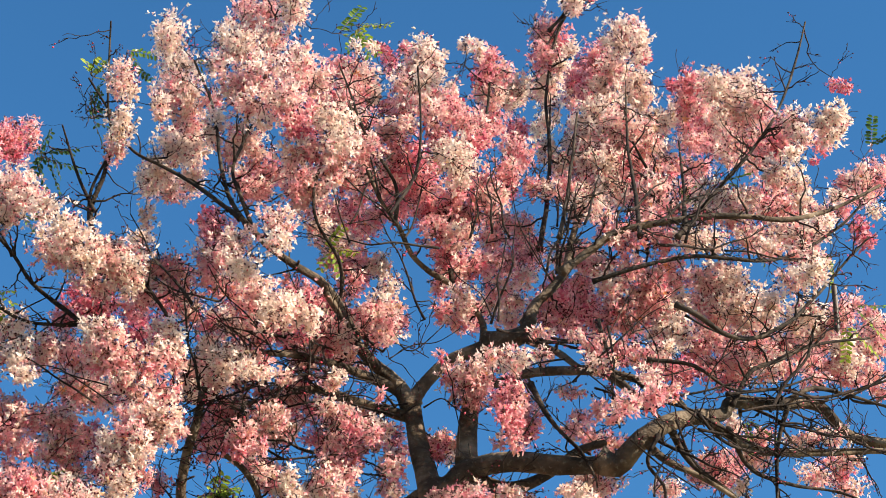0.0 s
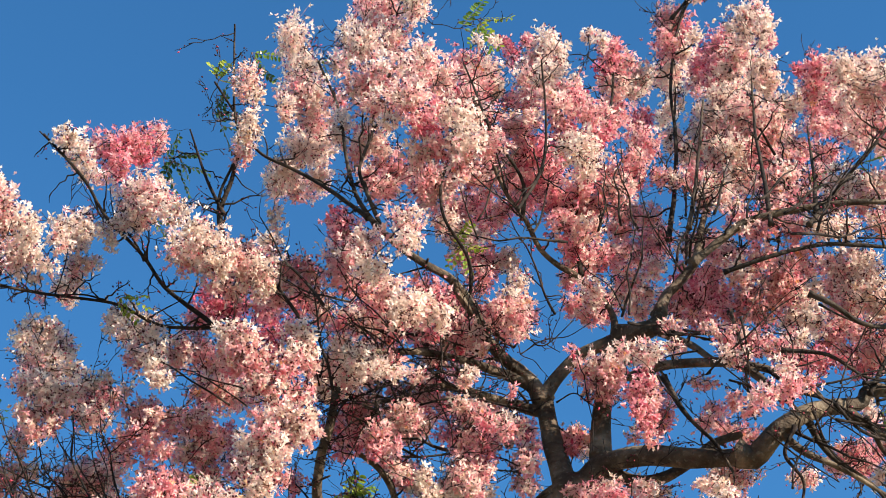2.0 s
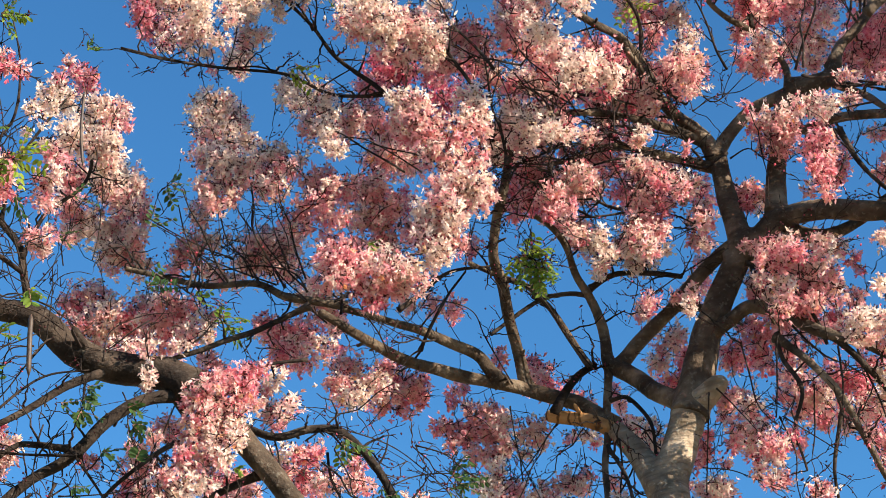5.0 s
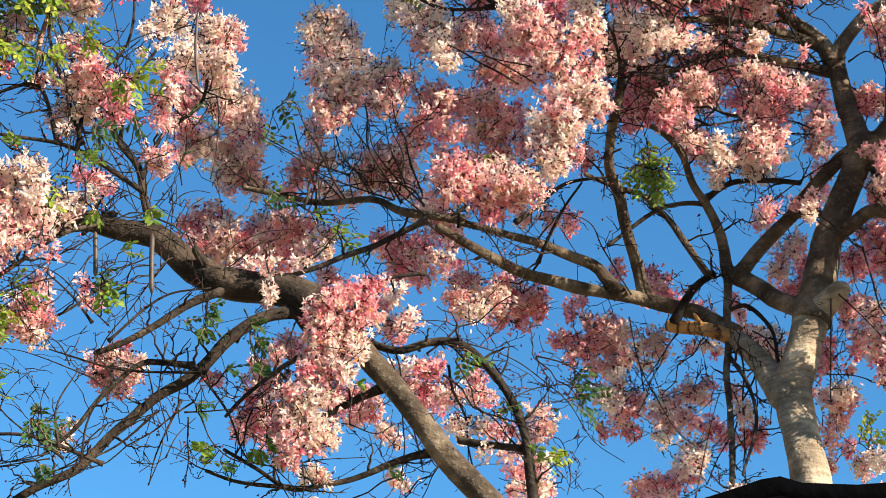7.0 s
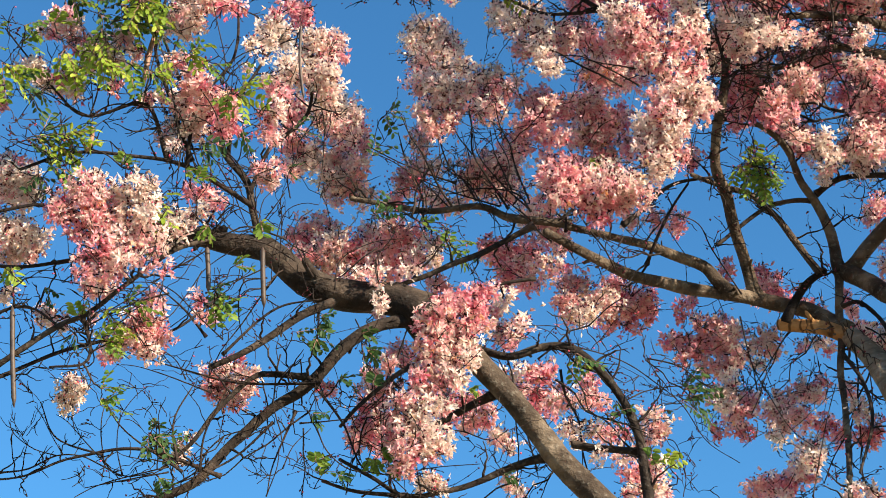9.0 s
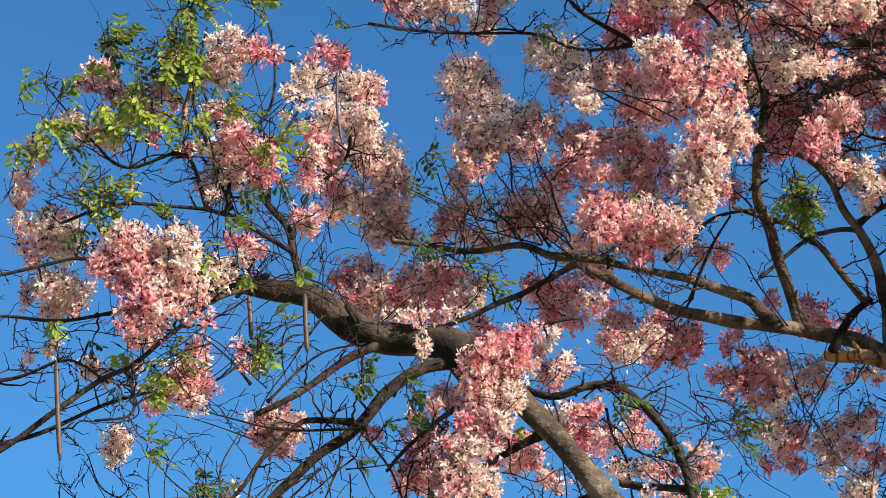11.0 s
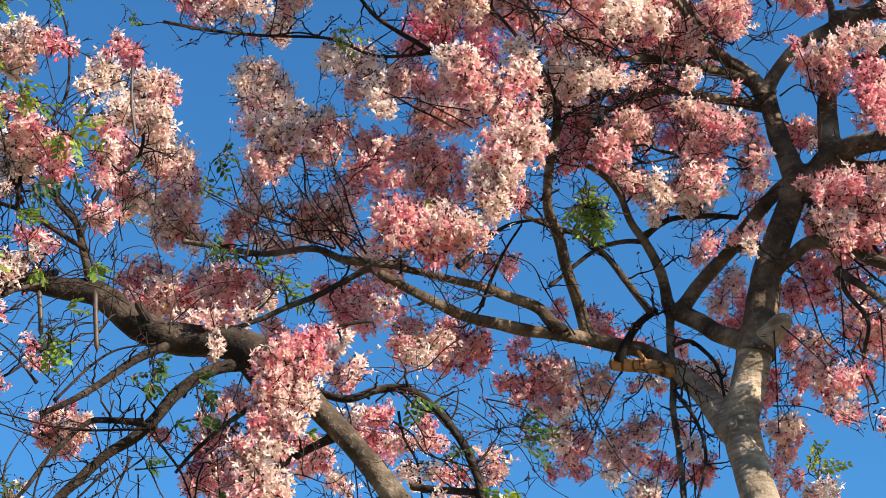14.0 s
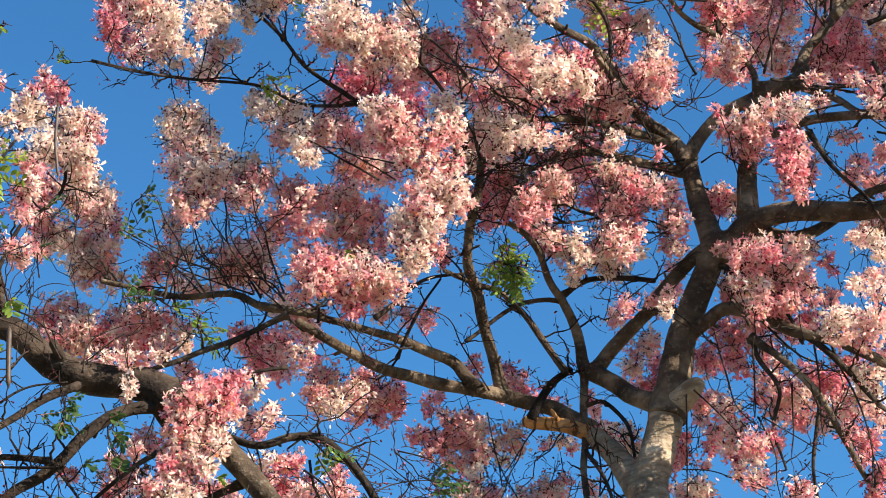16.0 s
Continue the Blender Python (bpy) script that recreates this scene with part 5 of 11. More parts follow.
bough("limb", tree_a, [(2.57, 9.85, 7.82), (2.39, 9.85, 7.77), (2.22, 9.85, 7.79), (2.03, 9.85, 7.69)], 0.0061, 0.0030)
bough("limb", tree_a, [(2.60, 9.85, 7.78), (2.48, 9.85, 7.64), (2.30, 9.85, 7.55), (2.12, 9.85, 7.51)], 0.0061, 0.0030)
bough("limb", tree_a, [(2.61, 9.85, 7.42), (2.46, 9.85, 7.48), (2.28, 9.85, 7.45), (2.15, 9.85, 7.51)], 0.0050, 0.0030)
bough("limb", tree_a, [(2.62, 9.85, 7.38), (2.41, 9.85, 7.38), (2.23, 9.85, 7.27), (2.14, 9.85, 7.12)], 0.0050, 0.0030)
bough("limb", tree_a, [(1.91, 9.85, 8.15), (1.82, 9.85, 8.00), (1.73, 9.85, 7.80), (1.76, 9.85, 7.56)], 0.0061, 0.0030)
bough("limb", tree_a, [(2.21, 9.85, 8.29), (2.13, 9.85, 8.08), (2.12, 9.85, 7.87), (2.19, 9.85, 7.67), (2.20, 9.85, 7.51)], 0.0062, 0.0031)
bough("limb", tree_a, [(2.02, 9.85, 7.90), (1.89, 9.85, 7.68), (1.84, 9.85, 7.46)], 0.0050, 0.0030)
bough("limb", tree_a, [(1.73, 9.85, 7.80), (1.52, 9.85, 7.80), (1.31, 9.85, 7.77), (1.18, 9.85, 7.79)], 0.0050, 0.0030)
bough("limb", tree_a, [(1.78, 9.85, 7.74), (1.58, 9.85, 7.64), (1.44, 9.85, 7.45)], 0.0050, 0.0030)
bough("limb", tree_a, [(1.94, 9.85, 7.78), (1.74, 9.85, 7.86), (1.56, 9.85, 7.84), (1.40, 9.85, 7.93)], 0.0050, 0.0030)
bough("limb", tree_a, [(2.12, 9.85, 7.85), (1.99, 9.85, 7.96), (1.85, 9.85, 7.94), (1.72, 9.85, 8.01)], 0.0050, 0.0030)
bough("limb", tree_a, [(2.36, 9.85, 8.08), (2.29, 9.85, 7.95), (2.15, 9.85, 7.79), (2.06, 9.85, 7.63)], 0.0051, 0.0026)
bough("limb", tree_a, [(2.72, 9.85, 8.37), (2.82, 9.85, 8.32), (3.03, 9.85, 8.54)], 0.0052, 0.0027)
bough("limb", tree_a, [(2.66, 9.85, 8.24), (2.83, 9.85, 8.37), (2.98, 9.85, 8.41), (3.14, 9.85, 8.53)], 0.0041, 0.0025)
bough("limb", tree_a, [(2.61, 9.85, 8.37), (2.79, 9.85, 8.35), (2.92, 9.85, 8.28)], 0.0041, 0.0025)
bough("limb", tree_a, [(3.22, 9.85, 7.41), (3.26, 9.85, 7.25), (3.34, 9.85, 7.13)], 0.0060, 0.0030)
bough("limb", tree_a, [(2.92, 9.85, 7.16), (3.00, 9.85, 7.12), (3.14, 9.85, 7.13), (3.23, 9.85, 7.07)], 0.0079, 0.0040)
bough("limb", tree_a, [(2.93, 9.85, 7.14), (2.96, 9.85, 7.02), (2.93, 9.85, 6.89)], 0.0059, 0.0030)
bough("limb", tree_a, [(2.87, 9.85, 7.90), (2.99, 9.85, 7.98), (3.08, 9.85, 7.92), (3.21, 9.85, 7.83)], 0.0051, 0.0027)
bough("limb", tree_a, [(3.08, 9.85, 7.92), (3.10, 9.85, 7.77), (3.08, 9.85, 7.57)], 0.0041, 0.0025)
bough("limb", tree_a, [(2.65, 9.85, 7.38), (2.62, 9.85, 7.50), (2.67, 9.85, 7.62)], 0.0050, 0.0026)
bough("limb", tree_a, [(2.78, 9.85, 7.26), (2.59, 9.85, 7.13), (2.45, 9.85, 7.03), (2.32, 9.85, 6.92)], 0.0059, 0.0030)
bough("limb", tree_a, [(2.67, 9.85, 8.54), (2.54, 9.85, 8.37), (2.35, 9.85, 8.31), (2.22, 9.85, 8.38)], 0.0052, 0.0027)
bough("limb", tree_a, [(2.17, 9.85, 8.25), (2.17, 9.85, 8.46), (2.25, 9.85, 8.64)], 0.0051, 0.0027)
bough("limb", tree_a, [(1.94, 9.85, 8.17), (1.84, 9.85, 8.34), (1.72, 9.85, 8.43), (1.58, 9.85, 8.39)], 0.0061, 0.0030)
bough("limb", tree_a, [(1.56, 9.85, 7.84), (1.55, 9.85, 8.09), (1.50, 9.85, 8.30), (1.44, 9.85, 8.47)], 0.0050, 0.0030)
bough("limb", tree_a, [(1.39, 9.85, 7.89), (1.34, 9.85, 8.14), (1.29, 9.85, 8.31), (1.15, 9.85, 8.44)], 0.0050, 0.0026)
bough("limb", tree_a, [(1.49, 9.85, 7.44), (1.32, 9.85, 7.37), (1.15, 9.85, 7.41)], 0.0039, 0.0023)
bough("limb", tree_a, [(1.79, 9.85, 7.32), (1.84, 9.85, 7.20), (1.76, 9.85, 7.09)], 0.0039, 0.0023)
bough("limb", tree_b, [(0.29, 9.75, 6.72), (0.13, 9.75, 6.63), (-0.01, 9.75, 6.54), (-0.17, 9.75, 6.48), (-0.33, 9.75, 6.41), (-0.49, 9.75, 6.35)], 0.0225, 0.0131)
bough("limb", tree_b, [(0.28, 9.40, 6.21), (0.11, 9.40, 6.18), (-0.01, 9.40, 6.14), (-0.17, 9.40, 6.08)], 0.0125, 0.0053)
bough("limb", tree_b, [(-1.58, 9.40, 6.44), (-1.45, 9.40, 6.56), (-1.36, 9.40, 6.53), (-1.23, 9.40, 6.59), (-1.11, 9.40, 6.77)], 0.0055, 0.0027)
bough("limb", tree_b, [(-1.48, 9.40, 6.48), (-1.36, 9.40, 6.49), (-1.20, 9.40, 6.45), (-1.04, 9.40, 6.34)], 0.0055, 0.0027)
bough("limb", tree_b, [(-1.50, 9.40, 6.97), (-1.40, 9.40, 6.78), (-1.33, 9.40, 6.60), (-1.26, 9.40, 6.49)], 0.0046, 0.0024)
bough("limb", tree_b, [(-1.67, 9.40, 7.08), (-1.59, 9.40, 6.86), (-1.49, 9.40, 6.67), (-1.36, 9.40, 6.49)], 0.0047, 0.0024)
bough("limb", tree_b, [(-1.59, 9.40, 7.12), (-1.53, 9.40, 6.89), (-1.55, 9.40, 6.68), (-1.51, 9.40, 6.46)], 0.0047, 0.0024)
bough("limb", tree_b, [(-1.70, 9.40, 6.97), (-1.60, 9.40, 6.93), (-1.47, 9.40, 6.85), (-1.40, 9.40, 6.74)], 0.0047, 0.0024)
bough("limb", tree_b, [(-1.13, 9.40, 6.31), (-1.12, 9.40, 6.59), (-1.13, 9.40, 6.74), (-1.08, 9.40, 6.84)], 0.0045, 0.0023)
bough("limb", tree_b, [(-1.17, 9.40, 6.38), (-1.11, 9.40, 6.63), (-1.01, 9.40, 6.70), (-0.92, 9.40, 6.69)], 0.0036, 0.0022)
bough("limb", tree_b, [(-0.94, 9.40, 6.24), (-1.04, 9.40, 6.45), (-1.03, 9.40, 6.59), (-0.95, 9.40, 6.66)], 0.0045, 0.0023)
bough("limb", tree_b, [(-0.82, 9.40, 6.16), (-0.79, 9.40, 6.34), (-0.63, 9.40, 6.44), (-0.44, 9.40, 6.47)], 0.0036, 0.0021)
bough("limb", tree_b, [(-0.57, 9.40, 6.16), (-0.60, 9.40, 6.33), (-0.51, 9.40, 6.47), (-0.49, 9.40, 6.57)], 0.0036, 0.0021)
bough("limb", tree_b, [(-1.32, 9.40, 6.46), (-1.48, 9.40, 6.35), (-1.57, 9.40, 6.25), (-1.58, 9.40, 6.11)], 0.0036, 0.0022)
bough("limb", tree_b, [(-1.19, 9.40, 6.24), (-1.32, 9.40, 6.21), (-1.34, 9.40, 6.04), (-1.31, 9.40, 5.87)], 0.0045, 0.0023)
bough("limb", tree_a, [(-0.16, 9.90, 7.09), (-0.36, 9.90, 7.17), (-0.53, 9.90, 7.26), (-0.66, 9.90, 7.34)], 0.0058, 0.0029)
bough("limb", tree_a, [(0.10, 9.90, 6.93), (-0.13, 9.90, 7.01), (-0.33, 9.90, 7.10), (-0.50, 9.90, 7.22)], 0.0057, 0.0029)
bough("limb", tree_a, [(-0.33, 9.90, 6.91), (-0.35, 9.90, 7.10), (-0.39, 9.90, 7.25), (-0.36, 9.90, 7.41)], 0.0048, 0.0025)
bough("limb", tree_a, [(0.27, 9.90, 6.91), (0.11, 9.90, 7.08), (-0.02, 9.90, 7.28), (-0.05, 9.90, 7.46)], 0.0057, 0.0029)
bough("limb", tree_a, [(0.17, 9.90, 7.04), (0.08, 9.90, 7.28), (0.05, 9.90, 7.45)], 0.0058, 0.0029)
bough("limb", tree_a, [(-0.46, 9.90, 6.90), (-0.60, 9.90, 6.97), (-0.70, 9.90, 7.07)], 0.0057, 0.0029)
bough("limb", tree_a, [(0.28, 9.90, 6.89), (0.20, 9.90, 7.01), (0.00, 9.90, 7.05), (-0.23, 9.90, 7.02), (-0.36, 9.90, 7.10)], 0.0057, 0.0029)
bough("limb", tree_a, [(0.00, 9.90, 6.92), (-0.09, 9.90, 7.09), (-0.23, 9.90, 7.21), (-0.26, 9.90, 7.40)], 0.0048, 0.0025)
bough("limb", tree_a, [(-0.13, 9.90, 6.90), (-0.16, 9.90, 7.09), (-0.09, 9.90, 7.24), (-0.12, 9.90, 7.44)], 0.0048, 0.0025)
spray(tree_a, (4.46, 9.90, 7.88), (0.96, 0.00, -0.28), 2, 1.1, .35, 0.014)
spray(tree_a, (4.79, 9.90, 8.03), (0.98, 0.00, 0.21), 2, 1.2, .3, 0.014)
spray(tree_a, (4.24, 10.00, 8.38), (0.99, 0.00, -0.11), 2, 1.0, .35, 0.013)
spray(tree_a, (4.65, 9.90, 8.13), (0.90, 0.00, 0.43), 2, 1.1, .3, 0.012)
spray(tree_a, (5.18, 9.90, 8.22), (0.90, 0.00, -0.43), 2, .9, .4, 0.012)
spray(tree_a, (5.51, 9.90, 8.24), (0.97, 0.00, 0.26), 2, 1.0, .35, 0.012)
spray(tree_a, (4.04, 10.10, 9.30), (0.64, 0.00, 0.77), 5, .9, .4, 0.012)
spray(tree_a, (4.45, 10.10, 9.69), (0.94, 0.00, 0.35), 4, .9, .35, 0.011)
spray(tree_a, (3.75, 10.00, 8.63), (1.00, 0.00, 0.01), 4, .9, .35, 0.011)
spray(tree_a, (3.02, 10.05, 6.93), (0.77, 0.00, -0.64), 1, 1.0, .35, 0.012)
spray(tree_a, (3.36, 10.05, 6.84), (0.46, 0.00, -0.89), 1, 1.0, .3, 0.012)
spray(tree_a, (3.70, 10.05, 6.73), (0.51, 0.00, -0.86), 1, .9, .3, 0.011)
spray(tree_a, (3.18, 10.10, 7.27), (0.81, 0.00, -0.59), 1, .8, .4, 0.01)
spray(tree_a, (2.37, 10.00, 8.00), (-1.00, 0.00, 0.00), 3, .9, .5, 0.008)
spray(tree_a, (2.15, 10.00, 8.25), (-0.99, 0.00, -0.12), 3, .9, .5, 0.008)
spray(tree_a, (2.45, 10.00, 8.47), (-0.56, 0.00, 0.83), 4, .8, .4, 0.011)
spray(tree_a, (2.01, 10.00, 7.99), (-0.91, 0.00, -0.42), 3, .8, .5, 0.008)
spray(tree_a, (0.32, 10.05, 6.93), (-0.49, 0.00, 0.87), 1, .8, .4, 0.0065)
spray(tree_a, (0.05, 10.05, 7.01), (-0.35, 0.00, 0.94), 1, .8, .35, 0.0065)
spray(tree_a, (-0.32, 10.05, 6.98), (-0.31, 0.00, 0.95), 1, .7, .4, 0.0065)
spray(tree_a, (0.58, 10.00, 6.79), (-0.94, 0.00, 0.33), 1, .8, .4, 0.0065)
spray(tree_a, (2.20, 10.05, 6.05), (-0.16, 0.00, -0.99), 4, 1.0, .25, 0.0065)
spray(tree_a, (1.86, 10.20, 6.25), (-0.39, 0.00, -0.92), 4, .7, .4, 0.0065)
spray(tree_b, (-1.34, 9.70, 6.90), (-0.24, 0.00, 0.97), 4, .9, .45, 0.0055)
spray(tree_b, (-1.14, 9.80, 6.50), (-0.69, 0.00, -0.72), 4, .9, .45, 0.0055)
spray(tree_b, (-1.53, 9.80, 6.69), (-0.94, 0.00, -0.35), 4, .9, .45, 0.0055)
spray(tree_b, (-1.18, 9.60, 5.53), (-0.71, 0.00, -0.70), 3, .8, .5, 0.0055)
spray(tree_b, (-0.78, 9.60, 5.45), (-0.13, 0.00, -0.99), 3, .6, .5, 0.0055)
spray(tree_b, (0.61, 9.50, 5.71), (0.61, 0.00, -0.79), 4, .8, .5, 0.0055)
spray(tree_b, (0.31, 9.60, 5.22), (-0.81, 0.00, -0.59), 4, .7, .5, 0.0055)
spray(tree_b, (-0.90, 9.65, 5.86), (-0.13, 0.00, -0.99), 3, .7, .5, 0.0055)
spray(tree_b, (-0.54, 9.75, 6.12), (0.30, 0.00, -0.95), 3, .6, .5, 0.0055)
spray(tree_b, (0.29, 9.50, 5.84), (0.71, 0.00, -0.71), 4, .8, .6, 0.008)
spray(tree_a, (0.18, 9.85, 6.85), (-0.21, 0.00, 0.98), 1, .8, .45, 0.009)
spray(tree_a, (-0.47, 9.85, 6.89), (0.10, 0.00, 0.99), 1, .7, .45, 0.008)
spray(tree_a, (-0.11, 9.85, 6.90), (-0.14, 0.00, 0.99), 1, .8, .4, 0.009)
spray(tree_a, (0.44, 9.80, 6.71), (0.23, 0.00, 0.97), 1, .6, .6, 0.008)
spray(tree_a, (0.65, 9.80, 6.45), (-0.99, 0.00, 0.17), 1, .7, .5, 0.008)
spray(tree_a, (1.71, 9.80, 8.01), (-0.59, 0.00, 0.81), 2, .7, .7, 0.009)
spray(tree_a, (2.06, 9.80, 8.03), (-0.66, 0.00, 0.75), 2, .7, .6, 0.009)
spray(tree_a, (2.42, 9.80, 8.22), (-0.20, 0.00, 0.98), 2, .7, .6, 0.009)
spray(tree_a, (3.54, 9.80, 8.52), (0.46, 0.00, 0.89), 2, .7, .6, 0.01)
spray(tree_a, (3.17, 9.80, 8.53), (-0.09, 0.00, 1.00), 2, .7, .6, 0.01)
spray(tree_a, (3.89, 9.80, 8.94), (0.72, 0.00, 0.69), 2, .7, .6, 0.01)
spray(tree_a, (1.01, 9.80, 7.68), (-0.80, 0.00, 0.60), 2, .7, .6, 0.008)
spray(tree_a, (1.53, 9.80, 7.75), (-0.40, 0.00, -0.92), 2, .6, .6, 0.008)
spray(tree_a, (3.87, 9.80, 8.16), (0.98, 0.00, -0.22), 2, .8, .6, 0.008)
spray(tree_a, (3.30, 9.90, 7.64), (0.68, 0.00, 0.73), 2, .8, .4, 0.009)
spray(tree_a, (0.57, 9.90, 6.75), (-0.99, 0.00, 0.17), 1, .7, .5, 0.009)
spray(tree_a, (0.83, 9.90, 6.58), (-0.85, 0.00, -0.52), 1, .7, .5, 0.008)
spray(tree_a, (1.43, 9.60, 7.67), (-0.31, 0.00, 0.95), 3, .8, .5, 0.011)
spray(tree_a, (1.77, 9.60, 7.32), (-0.70, 0.00, 0.72), 3, .8, .5, 0.011)
spray(tree_a, (1.67, 9.70, 8.34), (-0.62, 0.00, 0.78), 3, .8, .5, 0.01)
spray(tree_a, (2.67, 9.60, 9.02), (0.11, 0.00, 0.99), 3, .8, .5, 0.01)
spray(tree_a, (3.24, 9.60, 9.10), (0.28, 0.00, 0.96), 3, .8, .5, 0.01)
spray(tree_a, (4.37, 9.40, 9.21), (0.48, 0.00, 0.88), 3, .9, .4, 0.01)
spray(tree_a, (4.74, 9.40, 9.03), (0.74, 0.00, 0.67), 3, .9, .4, 0.01)
spray(tree_a, (3.97, 9.40, 9.15), (0.25, 0.00, 0.97), 3, .8, .5, 0.01)
flower_bough(tree_a, [
    (0.19, 11.19, 10.80, 0.107, 0.094, 0.74), (0.33, 11.19, 10.85, 0.056, 0.107, 0.56), (0.20, 11.05, 10.51, 0.067, 0.042, 0.76),
    (0.26, 9.86, 9.28, 0.111, 0.103, 0.34), (0.26, 9.96, 9.19, 0.092, 0.092, 0.15), (0.44, 9.45, 8.82, 0.088, 0.070, 0.10),
    (0.34, 9.73, 9.11, 0.091, 0.073, 0.31), (0.62, 9.43, 8.58, 0.139, 0.111, 0.15), (0.52, 9.70, 8.71, 0.107, 0.089, 0.31),
    (0.57, 9.18, 8.50, 0.085, 0.068, 0.18), (0.84, 9.44, 9.95, 0.082, 0.104, 0.31), (0.92, 9.49, 9.91, 0.045, 0.067, 0.10),
    (0.87, 9.58, 9.67, 0.082, 0.104, 0.10), (0.86, 9.83, 9.66, 0.068, 0.068, 0.38), (1.16, 9.72, 10.62, 0.102, 0.141, 0.11)])
flower_bough(tree_a, [
    (1.28, 10.23, 10.84, 0.114, 0.114, 0.18), (1.24, 9.95, 10.34, 0.130, 0.110, 0.39), (1.35, 9.90, 10.27, 0.070, 0.129, 0.16),
    (1.11, 9.53, 9.83, 0.056, 0.082, 0.18), (1.34, 10.08, 10.19, 0.102, 0.110, 0.39), (1.43, 10.30, 10.18, 0.095, 0.119, 0.12),
    (1.26, 9.98, 9.87, 0.127, 0.104, 0.11), (1.19, 10.24, 9.87, 0.097, 0.078, 0.10), (1.32, 10.71, 10.11, 0.146, 0.085, 0.35),
    (1.43, 10.30, 9.88, 0.071, 0.086, 0.16), (1.14, 10.43, 9.91, 0.067, 0.095, 0.12), (1.54, 10.04, 10.74, 0.069, 0.069, 0.34),
    (1.48, 9.82, 10.19, 0.054, 0.070, 0.52), (1.93, 11.17, 12.29, 0.152, 0.152, 0.48), (2.06, 10.99, 12.20, 0.114, 0.136, 0.47)])
flower_bough(tree_a, [
    (2.07, 9.96, 11.26, 0.083, 0.091, 0.17), (1.63, 10.18, 11.11, 0.083, 0.124, 0.17), (1.71, 9.99, 10.87, 0.113, 0.113, 0.15),
    (1.93, 10.09, 11.08, 0.103, 0.115, 0.29), (1.55, 9.14, 9.74, 0.120, 0.120, 0.39), (1.71, 9.01, 9.75, 0.145, 0.130, 0.37),
    (1.94, 9.40, 10.14, 0.106, 0.144, 0.38), (1.63, 8.95, 9.44, 0.117, 0.064, 0.33), (1.78, 8.80, 9.36, 0.115, 0.084, 0.37),
    (1.49, 9.73, 9.87, 0.053, 0.106, 0.16), (1.72, 9.76, 9.86, 0.103, 0.106, 0.18), (1.65, 10.02, 9.94, 0.093, 0.093, 0.38),
    (1.69, 8.88, 9.24, 0.063, 0.035, 0.12), (1.82, 9.86, 9.76, 0.076, 0.076, 0.38), (1.83, 9.90, 9.60, 0.095, 0.095, 0.76)])
flower_bough(tree_a, [
    (1.76, 9.72, 9.38, 0.122, 0.067, 0.50), (1.91, 9.13, 9.23, 0.085, 0.099, 0.31), (1.89, 9.02, 9.38, 0.064, 0.071, 0.86),
    (1.93, 9.80, 9.63, 0.076, 0.076, 0.57), (2.01, 9.51, 9.32, 0.091, 0.091, 0.47), (1.75, 10.10, 9.80, 0.077, 0.058, 0.34),
    (1.53, 10.10, 9.37, 0.068, 0.083, 0.87), (1.54, 9.87, 9.06, 0.092, 0.103, 0.75), (1.57, 9.13, 8.49, 0.085, 0.068, 0.33),
    (1.79, 8.99, 8.56, 0.085, 0.085, 0.38), (1.75, 8.77, 8.24, 0.066, 0.066, 0.14), (1.15, 10.48, 9.63, 0.055, 0.070, 0.10),
    (1.07, 9.83, 8.92, 0.073, 0.065, 0.18), (0.93, 9.67, 8.73, 0.089, 0.053, 0.37), (0.81, 9.41, 8.54, 0.069, 0.062, 0.33)])
flower_bough(tree_a, [
    (1.99, 9.35, 10.15, 0.076, 0.159, 0.37), (2.15, 9.54, 10.25, 0.108, 0.108, 0.34), (2.04, 9.32, 9.76, 0.093, 0.067, 0.56),
    (2.28, 9.99, 10.51, 0.080, 0.060, 0.72), (2.02, 9.19, 9.52, 0.091, 0.051, 0.74), (2.56, 10.49, 11.25, 0.119, 0.111, 0.70),
    (2.66, 10.39, 11.09, 0.118, 0.118, 0.30), (2.59, 10.35, 10.90, 0.117, 0.100, 0.57), (2.72, 10.39, 10.96, 0.084, 0.084, 0.15),
    (2.40, 9.98, 10.46, 0.100, 0.100, 0.50), (2.13, 8.95, 9.37, 0.117, 0.099, 0.12), (2.46, 9.74, 10.09, 0.109, 0.093, 0.38),
    (2.04, 9.05, 9.21, 0.088, 0.071, 0.55), (2.41, 9.40, 9.58, 0.104, 0.104, 0.36), (2.16, 8.93, 9.17, 0.088, 0.084, 0.17)])
flower_bough(tree_a, [
    (2.89, 10.66, 11.69, 0.066, 0.040, 0.92), (2.67, 10.02, 11.10, 0.037, 0.033, 0.14), (3.02, 10.93, 11.81, 0.045, 0.067, 0.92),
    (2.48, 9.77, 10.83, 0.032, 0.040, 0.18), (3.17, 10.99, 12.05, 0.046, 0.055, 0.73), (3.11, 10.25, 11.34, 0.094, 0.102, 0.14),
    (3.16, 10.13, 11.12, 0.063, 0.105, 0.16), (3.05, 10.38, 11.23, 0.102, 0.119, 0.37), (3.00, 9.84, 10.61, 0.101, 0.113, 0.17),
    (2.92, 10.07, 10.77, 0.098, 0.098, 0.35), (2.91, 9.68, 10.27, 0.098, 0.071, 0.37), (2.85, 10.00, 10.51, 0.081, 0.061, 0.55),
    (2.91, 10.53, 11.00, 0.076, 0.059, 0.74), (2.70, 9.91, 10.20, 0.079, 0.079, 0.39), (2.77, 9.89, 10.14, 0.079, 0.079, 0.52)])
